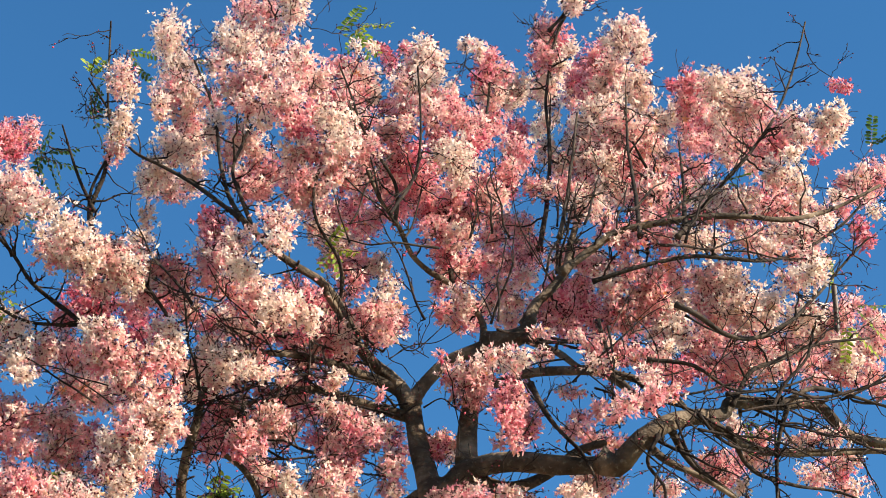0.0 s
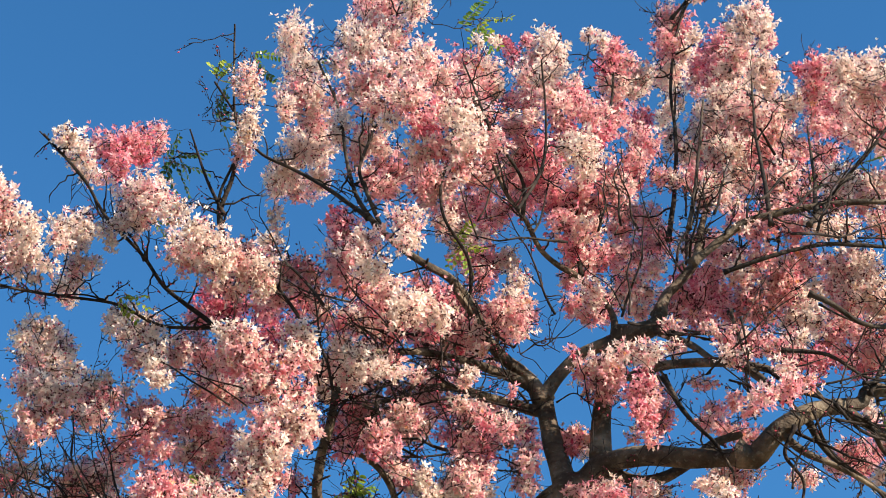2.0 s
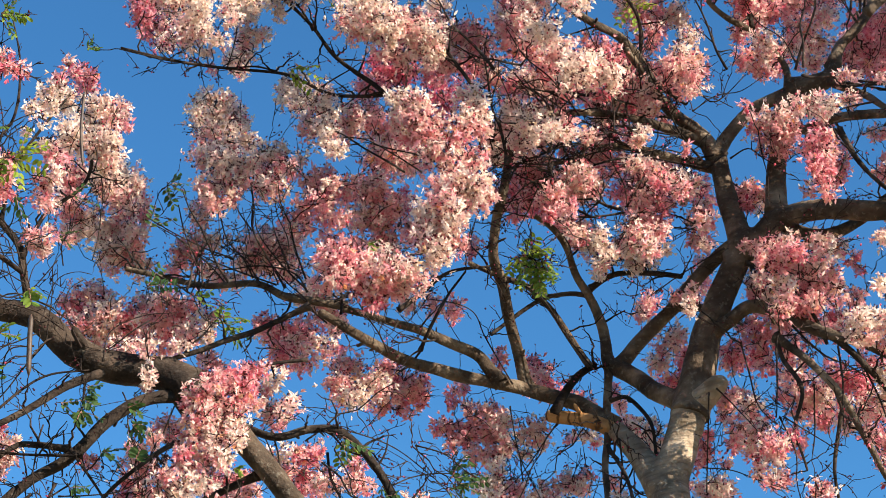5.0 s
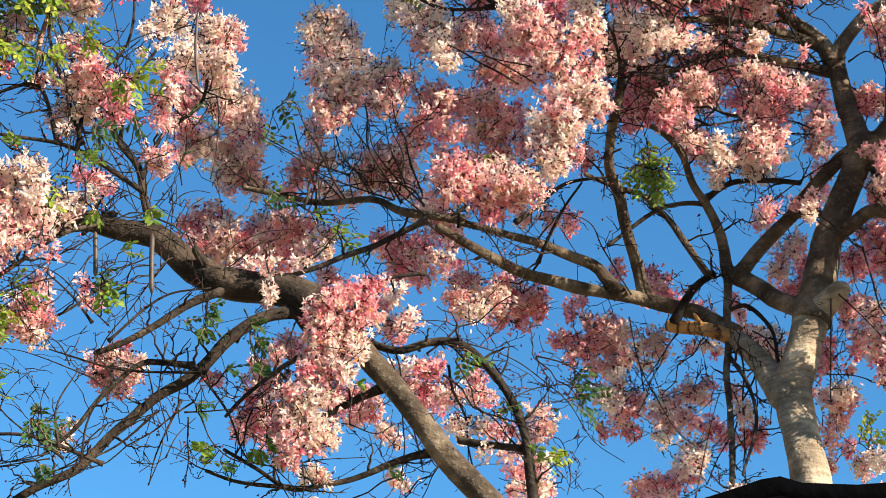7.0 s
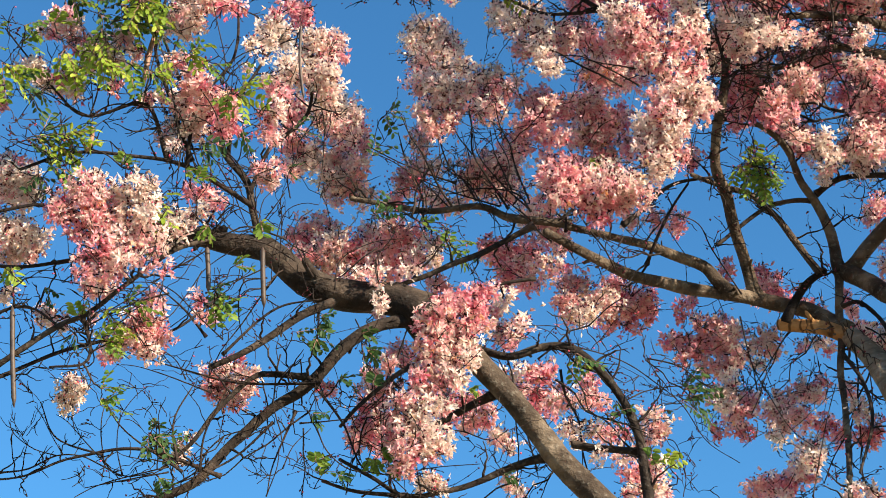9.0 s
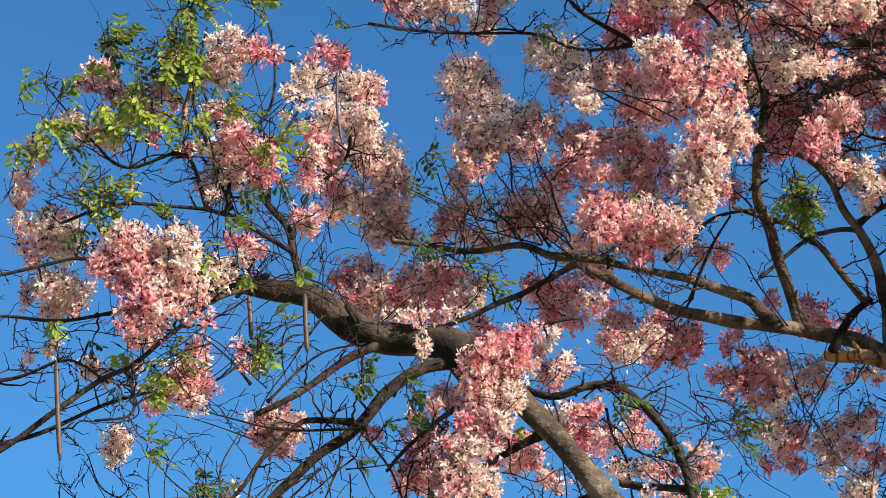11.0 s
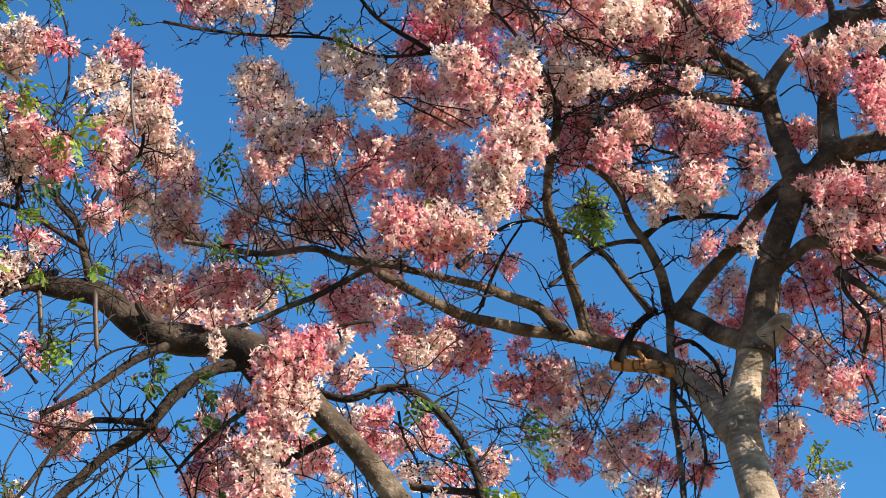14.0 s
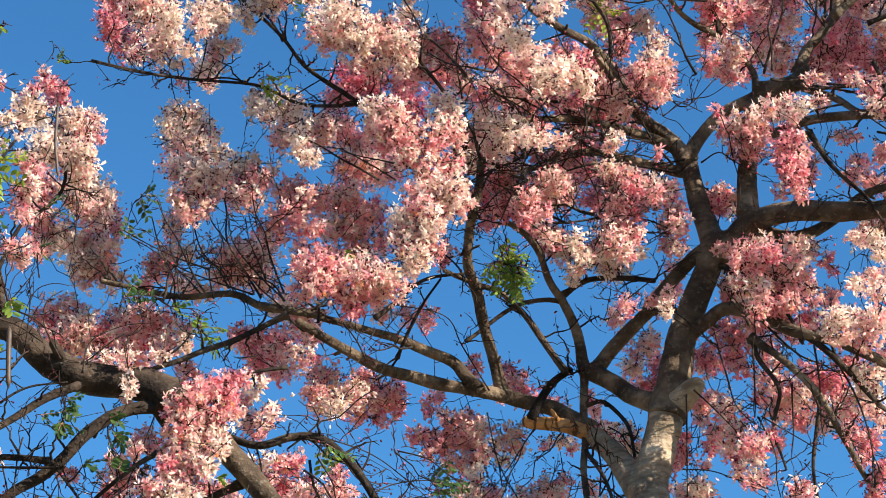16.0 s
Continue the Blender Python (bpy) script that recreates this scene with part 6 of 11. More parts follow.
flower_bough(tree_a, [
    (2.78, 9.58, 10.01, 0.069, 0.058, 0.37), (3.12, 9.77, 10.41, 0.096, 0.084, 0.52), (3.14, 9.71, 10.26, 0.079, 0.079, 0.74),
    (2.97, 9.57, 10.04, 0.077, 0.096, 0.49), (3.10, 9.89, 10.14, 0.099, 0.079, 0.73), (3.26, 9.66, 10.90, 0.049, 0.041, 0.13),
    (3.31, 9.55, 10.75, 0.048, 0.048, 0.17), (3.16, 9.73, 10.54, 0.032, 0.028, 0.16), (3.51, 9.94, 11.01, 0.071, 0.100, 0.69),
    (3.60, 10.36, 11.23, 0.077, 0.086, 0.92), (3.64, 10.13, 11.09, 0.085, 0.085, 0.54), (3.85, 10.58, 11.38, 0.105, 0.105, 0.29),
    (3.98, 10.61, 11.43, 0.062, 0.106, 0.11), (3.59, 10.18, 10.90, 0.101, 0.080, 0.30), (3.88, 10.62, 11.28, 0.066, 0.066, 0.11)])
flower_bough(tree_a, [
    (3.18, 9.53, 10.06, 0.093, 0.066, 0.47), (3.37, 9.81, 10.20, 0.099, 0.095, 0.51), (3.64, 10.35, 10.81, 0.101, 0.084, 0.53),
    (3.24, 9.68, 9.99, 0.093, 0.074, 0.76), (4.00, 10.85, 11.18, 0.066, 0.106, 0.89), (3.74, 10.25, 10.49, 0.083, 0.099, 0.51),
    (3.80, 10.18, 10.37, 0.062, 0.099, 0.55), (3.04, 9.43, 9.63, 0.124, 0.101, 0.09), (3.16, 9.61, 9.67, 0.069, 0.091, 0.10),
    (3.31, 10.16, 10.01, 0.080, 0.060, 0.70), (2.93, 10.18, 10.20, 0.133, 0.113, 0.77), (2.79, 10.15, 10.13, 0.080, 0.100, 0.71),
    (2.95, 10.46, 10.22, 0.135, 0.135, 0.73), (3.04, 10.34, 10.08, 0.113, 0.113, 0.68), (2.75, 10.15, 9.94, 0.079, 0.111, 0.53)])
flower_bough(tree_a, [
    (3.15, 10.41, 10.32, 0.082, 0.103, 0.77), (2.97, 10.70, 10.20, 0.116, 0.099, 0.71), (2.56, 9.87, 9.79, 0.077, 0.096, 0.47),
    (2.14, 9.01, 9.08, 0.088, 0.088, 0.35), (2.14, 9.56, 9.37, 0.103, 0.103, 0.30), (2.10, 9.74, 9.37, 0.104, 0.093, 0.38),
    (2.35, 9.62, 9.50, 0.093, 0.093, 0.51), (2.56, 10.04, 9.77, 0.078, 0.078, 0.50), (2.71, 11.09, 10.41, 0.119, 0.102, 0.71),
    (2.49, 10.75, 10.06, 0.115, 0.098, 0.56), (2.84, 11.29, 10.42, 0.108, 0.103, 0.70), (2.39, 10.40, 9.58, 0.098, 0.079, 0.14),
    (2.25, 10.08, 9.44, 0.076, 0.076, 0.32), (2.62, 10.86, 9.91, 0.103, 0.070, 0.34), (2.83, 10.85, 10.18, 0.075, 0.083, 0.52)])
flower_bough(tree_a, [
    (3.17, 9.92, 9.72, 0.097, 0.097, 0.53), (3.15, 10.17, 9.77, 0.111, 0.095, 0.70), (3.30, 10.12, 9.70, 0.110, 0.094, 0.55),
    (3.04, 10.19, 9.81, 0.079, 0.099, 0.72), (3.03, 9.93, 9.37, 0.095, 0.092, 0.56), (3.18, 9.90, 9.32, 0.107, 0.091, 0.31),
    (3.37, 9.94, 9.72, 0.070, 0.098, 0.49), (3.45, 10.02, 9.95, 0.071, 0.079, 0.50), (3.47, 9.93, 9.72, 0.078, 0.109, 0.34),
    (3.64, 10.10, 9.99, 0.072, 0.080, 0.91), (3.69, 10.57, 10.05, 0.103, 0.083, 0.48), (4.02, 11.01, 10.38, 0.108, 0.086, 0.50),
    (3.65, 10.60, 9.91, 0.103, 0.082, 0.50), (4.19, 11.42, 10.55, 0.111, 0.080, 0.72), (3.56, 9.84, 9.92, 0.079, 0.079, 0.51)])
flower_bough(tree_a, [
    (4.17, 10.45, 11.89, 0.094, 0.126, 0.53), (4.27, 10.48, 11.87, 0.085, 0.108, 0.70), (4.08, 10.33, 11.53, 0.088, 0.088, 0.56),
    (4.27, 10.52, 11.67, 0.080, 0.080, 0.14), (4.27, 10.20, 11.53, 0.052, 0.052, 0.17), (4.31, 10.10, 11.92, 0.080, 0.080, 0.15),
    (4.25, 10.71, 11.66, 0.099, 0.086, 0.15), (4.27, 10.91, 11.72, 0.109, 0.082, 0.18), (4.44, 11.21, 11.79, 0.065, 0.111, 0.13),
    (4.29, 11.19, 11.54, 0.041, 0.069, 0.11), (4.09, 10.49, 10.72, 0.064, 0.085, 0.17), (4.30, 11.06, 11.49, 0.045, 0.082, 0.17),
    (4.69, 11.26, 12.22, 0.081, 0.133, 0.71), (4.73, 11.03, 12.12, 0.080, 0.131, 0.75), (4.68, 11.34, 12.09, 0.071, 0.071, 0.48)])
flower_bough(tree_a, [
    (4.73, 11.09, 11.89, 0.084, 0.093, 0.72), (4.45, 10.60, 11.10, 0.110, 0.105, 0.12), (4.36, 10.54, 10.83, 0.108, 0.121, 0.35),
    (4.37, 10.71, 10.81, 0.104, 0.087, 0.48), (4.29, 10.17, 10.41, 0.083, 0.083, 0.17), (4.46, 10.69, 10.69, 0.078, 0.104, 0.74),
    (4.06, 10.08, 10.03, 0.073, 0.081, 0.54), (4.17, 10.44, 10.55, 0.063, 0.085, 0.19), (3.92, 10.04, 9.97, 0.072, 0.052, 0.29),
    (3.82, 10.12, 10.05, 0.057, 0.057, 0.49), (4.10, 10.00, 9.78, 0.072, 0.072, 0.19), (4.56, 9.93, 11.43, 0.117, 0.121, 0.10),
    (4.64, 9.89, 11.49, 0.087, 0.091, 0.38), (4.62, 9.72, 11.18, 0.064, 0.119, 0.15), (4.88, 10.26, 11.63, 0.053, 0.080, 0.87)])
flower_bough(tree_a, [
    (4.79, 10.91, 12.17, 0.094, 0.117, 0.67), (4.67, 10.34, 11.55, 0.089, 0.111, 0.33), (4.74, 10.95, 11.95, 0.070, 0.116, 0.68),
    (4.67, 10.53, 11.51, 0.112, 0.125, 0.16), (4.82, 10.63, 11.71, 0.082, 0.091, 0.30), (4.72, 10.09, 11.17, 0.108, 0.091, 0.12),
    (4.81, 10.19, 11.09, 0.065, 0.078, 0.14), (4.76, 10.33, 11.18, 0.087, 0.087, 0.13), (4.45, 10.17, 10.93, 0.119, 0.085, 0.16),
    (4.49, 10.01, 10.66, 0.105, 0.088, 0.35), (4.41, 10.29, 10.80, 0.119, 0.119, 0.18), (4.46, 10.11, 10.55, 0.105, 0.105, 0.35),
    (4.61, 10.01, 10.60, 0.117, 0.100, 0.35), (4.53, 10.08, 10.43, 0.116, 0.108, 0.55), (4.38, 10.07, 10.29, 0.115, 0.099, 0.10)])
flower_bough(tree_a, [
    (4.71, 10.06, 10.52, 0.105, 0.084, 0.33), (4.74, 10.28, 10.51, 0.085, 0.106, 0.49), (4.63, 10.32, 10.42, 0.105, 0.101, 0.54),
    (4.89, 10.22, 10.91, 0.108, 0.086, 0.16), (5.08, 10.41, 11.13, 0.053, 0.079, 0.10), (4.90, 10.37, 10.89, 0.087, 0.087, 0.31),
    (5.00, 10.49, 10.84, 0.087, 0.087, 0.34), (5.08, 10.22, 11.31, 0.048, 0.035, 0.93), (5.20, 10.12, 11.27, 0.088, 0.088, 0.74),
    (5.26, 10.40, 11.32, 0.098, 0.125, 0.49), (5.44, 10.54, 11.54, 0.100, 0.127, 0.54), (5.75, 11.08, 11.81, 0.095, 0.095, 0.68),
    (5.69, 11.33, 11.98, 0.096, 0.096, 0.54), (5.81, 11.53, 11.94, 0.136, 0.088, 0.48), (5.97, 11.62, 12.11, 0.099, 0.099, 0.71)])
flower_bough(tree_a, [
    (5.27, 9.89, 11.05, 0.103, 0.121, 0.12), (5.46, 10.07, 11.11, 0.105, 0.144, 0.12), (5.65, 10.60, 11.35, 0.114, 0.127, 0.30),
    (5.65, 10.12, 11.33, 0.111, 0.093, 0.15), (5.60, 9.89, 10.97, 0.095, 0.104, 0.13), (5.59, 10.06, 10.94, 0.109, 0.105, 0.34),
    (5.67, 10.41, 11.02, 0.111, 0.107, 0.35), (5.83, 10.93, 11.33, 0.116, 0.083, 0.33), (5.56, 9.76, 10.77, 0.064, 0.085, 0.47),
    (5.87, 11.23, 11.68, 0.095, 0.095, 0.47), (5.55, 9.58, 10.42, 0.087, 0.100, 0.52), (5.58, 9.94, 10.56, 0.106, 0.102, 0.47),
    (5.49, 9.48, 10.19, 0.090, 0.082, 0.76), (5.50, 9.66, 10.22, 0.083, 0.062, 0.51), (5.46, 9.19, 10.11, 0.080, 0.096, 0.30)])
flower_bough(tree_a, [
    (5.42, 9.05, 9.86, 0.071, 0.071, 0.31), (5.27, 8.97, 9.64, 0.058, 0.046, 0.13), (5.63, 10.18, 10.60, 0.086, 0.065, 0.31),
    (5.62, 9.07, 10.08, 0.076, 0.076, 0.12), (5.71, 9.02, 10.11, 0.068, 0.068, 0.12), (5.80, 9.29, 10.19, 0.086, 0.082, 0.14),
    (5.87, 9.56, 10.30, 0.063, 0.050, 0.56), (5.88, 9.25, 10.25, 0.041, 0.061, 0.18), (5.97, 9.89, 10.43, 0.021, 0.021, 0.92),
    (6.42, 10.02, 11.37, 0.109, 0.032, 0.94), (5.34, 9.33, 9.77, 0.095, 0.075, 0.16), (5.52, 9.41, 9.78, 0.060, 0.096, 0.16),
    (5.74, 10.15, 10.30, 0.120, 0.103, 0.49), (5.56, 10.03, 10.05, 0.105, 0.092, 0.67), (5.68, 9.94, 9.96, 0.104, 0.083, 0.48)])
flower_bough(tree_a, [
    (5.71, 9.72, 9.90, 0.062, 0.062, 0.19), (5.93, 10.05, 10.09, 0.093, 0.047, 0.50), (4.99, 9.72, 9.82, 0.112, 0.084, 0.12),
    (5.12, 9.69, 9.74, 0.100, 0.096, 0.16), (5.32, 9.81, 9.91, 0.082, 0.082, 0.31), (5.12, 9.65, 9.61, 0.111, 0.076, 0.38),
    (4.90, 9.62, 9.58, 0.099, 0.071, 0.33), (5.01, 10.17, 10.20, 0.084, 0.084, 0.47), (4.81, 10.07, 10.25, 0.104, 0.083, 0.55),
    (5.14, 10.56, 10.81, 0.079, 0.066, 0.47), (5.44, 10.80, 10.99, 0.112, 0.090, 0.57), (4.65, 9.86, 9.90, 0.101, 0.097, 0.33),
    (4.53, 9.89, 9.85, 0.100, 0.096, 0.48), (4.49, 10.19, 10.14, 0.111, 0.099, 0.34), (4.47, 10.46, 10.40, 0.106, 0.101, 0.48)])
flower_bough(tree_a, [
    (4.12, 9.83, 9.75, 0.079, 0.079, 0.10), (4.44, 9.64, 9.45, 0.097, 0.078, 0.48), (4.64, 9.70, 9.63, 0.079, 0.071, 0.51),
    (4.18, 9.80, 9.61, 0.071, 0.059, 0.30), (4.13, 9.52, 9.22, 0.076, 0.076, 0.57), (4.16, 9.32, 9.02, 0.093, 0.074, 0.52),
    (4.51, 9.56, 9.25, 0.096, 0.077, 0.52), (4.66, 9.45, 9.19, 0.095, 0.076, 0.12), (4.88, 9.56, 9.28, 0.097, 0.070, 0.14),
    (5.19, 9.59, 9.37, 0.110, 0.083, 0.35), (5.40, 9.56, 9.43, 0.111, 0.095, 0.31), (5.39, 9.25, 9.15, 0.108, 0.092, 0.34),
    (5.75, 9.66, 9.61, 0.101, 0.073, 0.15), (5.98, 9.92, 9.95, 0.063, 0.063, 0.35), (6.38, 10.33, 10.39, 0.066, 0.079, 0.56)])
flower_bough(tree_a, [
    (5.06, 9.13, 8.92, 0.094, 0.056, 0.33), (6.65, 10.62, 10.89, 0.115, 0.082, 0.49), (6.67, 10.44, 10.81, 0.091, 0.082, 0.32),
    (6.89, 10.58, 10.98, 0.092, 0.115, 0.55), (6.21, 10.08, 10.29, 0.060, 0.043, 0.12), (6.65, 10.42, 10.62, 0.090, 0.054, 0.48),
    (6.42, 9.93, 10.07, 0.051, 0.043, 0.10), (6.40, 10.19, 10.08, 0.065, 0.073, 0.91), (6.38, 10.09, 9.89, 0.051, 0.051, 0.86),
    (0.62, 9.79, 8.71, 0.118, 0.064, 0.09), (0.73, 9.38, 8.42, 0.086, 0.062, 0.12), (0.87, 9.49, 8.50, 0.097, 0.083, 0.30),
    (0.73, 9.78, 8.61, 0.089, 0.071, 0.32), (0.97, 9.48, 8.47, 0.087, 0.087, 0.15), (0.87, 9.86, 8.60, 0.100, 0.086, 0.36)])
flower_bough(tree_a, [
    (0.99, 9.57, 8.41, 0.070, 0.070, 0.15), (1.14, 9.75, 8.69, 0.071, 0.071, 0.55), (1.20, 9.83, 8.69, 0.065, 0.072, 0.57),
    (1.11, 9.77, 8.52, 0.071, 0.089, 0.36), (1.28, 9.78, 8.73, 0.065, 0.065, 0.55), (1.32, 9.81, 8.63, 0.072, 0.090, 0.48),
    (1.28, 10.04, 8.65, 0.091, 0.073, 0.69), (1.40, 9.84, 8.48, 0.071, 0.089, 0.36), (1.47, 9.61, 8.70, 0.089, 0.089, 0.48),
    (1.55, 9.43, 8.60, 0.087, 0.070, 0.35), (1.58, 8.96, 8.17, 0.083, 0.083, 0.10), (1.50, 9.55, 8.51, 0.088, 0.070, 0.51),
    (1.65, 9.82, 8.63, 0.090, 0.072, 0.56), (1.76, 9.44, 8.38, 0.087, 0.069, 0.31), (1.73, 9.67, 8.41, 0.099, 0.070, 0.51)])
flower_bough(tree_a, [
    (1.81, 9.28, 8.10, 0.084, 0.084, 0.09), (1.90, 9.32, 8.18, 0.082, 0.082, 0.17), (2.03, 9.71, 8.61, 0.072, 0.072, 0.68),
    (1.71, 10.18, 8.63, 0.092, 0.074, 0.31), (1.87, 10.28, 8.63, 0.104, 0.067, 0.51), (2.07, 10.58, 8.88, 0.096, 0.069, 0.75),
    (1.60, 10.44, 8.74, 0.075, 0.068, 0.50), (0.81, 11.12, 9.35, 0.132, 0.096, 0.90), (0.70, 11.06, 9.15, 0.099, 0.079, 0.71),
    (0.93, 11.13, 9.30, 0.112, 0.096, 0.94), (1.27, 11.69, 9.53, 0.104, 0.138, 0.95), (1.15, 10.97, 9.24, 0.099, 0.079, 0.68),
    (0.79, 9.28, 7.86, 0.083, 0.066, 0.10), (0.88, 9.21, 7.80, 0.072, 0.066, 0.35), (0.79, 9.38, 7.80, 0.083, 0.073, 0.33)])
flower_bough(tree_a, [
    (0.86, 9.26, 7.69, 0.092, 0.072, 0.49), (0.97, 9.27, 7.70, 0.066, 0.066, 0.37), (0.96, 9.27, 7.60, 0.082, 0.059, 0.49),
    (0.84, 9.37, 7.68, 0.066, 0.059, 0.55), (1.18, 9.28, 7.90, 0.067, 0.067, 0.30), (1.21, 9.30, 7.84, 0.083, 0.073, 0.09),
    (1.15, 9.22, 7.68, 0.082, 0.065, 0.36), (1.10, 9.24, 7.59, 0.082, 0.049, 0.55), (1.26, 9.34, 7.75, 0.066, 0.060, 0.38),
    (1.53, 9.91, 8.20, 0.078, 0.078, 0.17), (1.58, 9.53, 7.90, 0.085, 0.085, 0.09), (1.54, 10.52, 8.48, 0.104, 0.075, 0.35),
    (1.58, 9.84, 7.98, 0.098, 0.070, 0.33), (1.52, 10.33, 8.18, 0.138, 0.065, 0.09), (1.69, 9.35, 7.74, 0.083, 0.040, 0.13)])
flower_bough(tree_a, [
    (1.82, 9.72, 8.03, 0.069, 0.042, 0.54), (0.32, 10.37, 8.58, 0.081, 0.092, 0.19), (0.38, 10.15, 8.31, 0.065, 0.090, 0.18),
    (0.38, 9.94, 8.02, 0.070, 0.087, 0.16), (0.43, 9.75, 7.80, 0.051, 0.051, 0.17), (0.52, 10.41, 8.41, 0.092, 0.092, 0.35),
    (0.67, 10.84, 8.76, 0.107, 0.096, 0.52), (0.80, 10.93, 8.66, 0.127, 0.096, 0.48), (0.88, 10.81, 8.41, 0.144, 0.094, 0.33),
    (1.08, 11.54, 8.89, 0.133, 0.101, 0.55), (1.00, 9.26, 7.52, 0.091, 0.065, 0.38), (0.77, 10.77, 8.37, 0.105, 0.075, 0.54),
    (1.08, 9.35, 7.47, 0.082, 0.059, 0.36), (1.21, 9.38, 7.54, 0.082, 0.059, 0.54), (0.39, 10.89, 8.27, 0.094, 0.075, 0.54)])
flower_bough(tree_a, [
    (0.43, 10.87, 8.14, 0.105, 0.075, 0.49), (0.38, 10.34, 7.73, 0.053, 0.089, 0.56), (0.47, 10.23, 7.59, 0.070, 0.052, 0.57),
    (1.11, 9.28, 7.30, 0.081, 0.071, 0.29), (1.21, 9.24, 7.30, 0.080, 0.080, 0.16), (1.18, 9.38, 7.27, 0.081, 0.071, 0.15),
    (1.26, 9.22, 7.19, 0.058, 0.064, 0.36), (1.02, 9.34, 7.31, 0.081, 0.065, 0.51), (1.03, 9.24, 7.14, 0.080, 0.070, 0.50),
    (0.93, 9.32, 7.12, 0.071, 0.071, 0.18), (0.97, 9.33, 7.03, 0.080, 0.070, 0.37), (1.08, 9.21, 7.05, 0.063, 0.079, 0.15),
    (1.05, 9.38, 7.04, 0.071, 0.080, 0.16), (0.91, 9.29, 6.95, 0.057, 0.070, 0.34), (0.99, 9.26, 6.85, 0.079, 0.069, 0.12)])
flower_bough(tree_a, [
    (0.96, 9.39, 6.86, 0.048, 0.038, 0.11), (0.70, 10.57, 8.03, 0.102, 0.091, 0.48), (0.57, 10.76, 8.13, 0.093, 0.074, 0.53),
    (0.79, 10.68, 7.93, 0.103, 0.092, 0.49), (0.65, 10.71, 7.90, 0.103, 0.092, 0.35), (0.91, 10.99, 8.18, 0.095, 0.076, 0.74),
    (0.77, 10.73, 7.79, 0.091, 0.091, 0.52), (0.97, 11.02, 7.99, 0.075, 0.075, 0.57), (0.49, 10.26, 7.40, 0.115, 0.077, 0.56),
    (0.61, 10.41, 7.47, 0.078, 0.071, 0.56), (0.54, 10.27, 7.31, 0.114, 0.052, 0.54), (0.41, 10.46, 7.52, 0.053, 0.071, 0.52),
    (0.82, 10.86, 7.75, 0.074, 0.066, 0.49), (0.78, 9.22, 6.73, 0.078, 0.031, 0.31), (1.35, 10.76, 7.73, 0.055, 0.066, 0.68)])
flower_bough(tree_a, [
    (1.12, 9.35, 6.94, 0.032, 0.048, 0.55), (1.68, 10.64, 8.18, 0.104, 0.067, 0.74), (1.60, 10.83, 8.19, 0.094, 0.068, 0.77),
    (1.77, 10.50, 8.01, 0.092, 0.073, 0.57), (1.69, 10.95, 8.15, 0.095, 0.068, 0.68), (1.94, 10.61, 8.06, 0.093, 0.074, 0.69),
    (2.04, 10.39, 8.10, 0.102, 0.080, 0.34), (2.17, 10.88, 8.29, 0.095, 0.076, 0.54), (1.98, 10.45, 8.05, 0.092, 0.073, 0.51),
    (1.91, 10.68, 7.97, 0.056, 0.074, 0.51), (1.79, 10.40, 8.17, 0.102, 0.055, 0.35), (1.99, 10.67, 7.84, 0.074, 0.074, 0.54),
    (2.06, 10.67, 7.77, 0.066, 0.092, 0.39), (2.22, 10.96, 7.95, 0.045, 0.057, 0.48), (1.97, 9.39, 8.23, 0.076, 0.086, 0.16)])
flower_bough(tree_a, [
    (2.06, 9.34, 8.14, 0.068, 0.068, 0.10), (2.09, 9.68, 8.51, 0.089, 0.071, 0.71), (2.39, 10.41, 9.05, 0.077, 0.096, 0.76),
    (2.31, 10.05, 8.59, 0.092, 0.081, 0.70), (2.46, 10.01, 8.92, 0.074, 0.074, 0.54), (2.49, 10.49, 9.46, 0.110, 0.079, 0.53),
    (2.69, 10.65, 9.56, 0.080, 0.100, 0.70), (2.77, 10.49, 9.45, 0.071, 0.079, 0.14), (2.70, 9.90, 8.88, 0.052, 0.070, 0.13),
    (2.56, 9.65, 8.54, 0.054, 0.064, 0.16), (2.60, 9.70, 8.48, 0.064, 0.086, 0.32), (2.48, 9.63, 8.39, 0.053, 0.071, 0.34),
    (2.90, 10.42, 8.94, 0.035, 0.054, 0.72), (2.66, 9.79, 8.40, 0.065, 0.043, 0.18), (2.75, 9.99, 8.76, 0.048, 0.048, 0.51)])
flower_bough(tree_a, [
    (2.24, 10.23, 8.55, 0.104, 0.055, 0.29), (2.44, 10.48, 8.69, 0.106, 0.057, 0.13), (2.19, 10.20, 8.39, 0.092, 0.055, 0.32),
    (2.68, 11.43, 9.25, 0.103, 0.062, 0.33), (2.26, 10.75, 8.58, 0.107, 0.077, 0.48), (2.52, 11.04, 8.84, 0.079, 0.059, 0.39),
    (2.38, 11.19, 8.68, 0.111, 0.071, 0.72), (2.63, 11.42, 8.76, 0.101, 0.061, 0.70), (2.55, 11.41, 8.58, 0.112, 0.080, 0.74),
    (2.56, 10.89, 8.16, 0.095, 0.076, 0.48), (2.41, 10.57, 7.79, 0.103, 0.092, 0.37), (2.37, 10.73, 7.75, 0.093, 0.056, 0.35),
    (2.81, 11.47, 8.67, 0.101, 0.081, 0.73), (2.91, 11.71, 9.02, 0.083, 0.063, 0.67), (2.77, 10.79, 8.35, 0.077, 0.057, 0.17)])
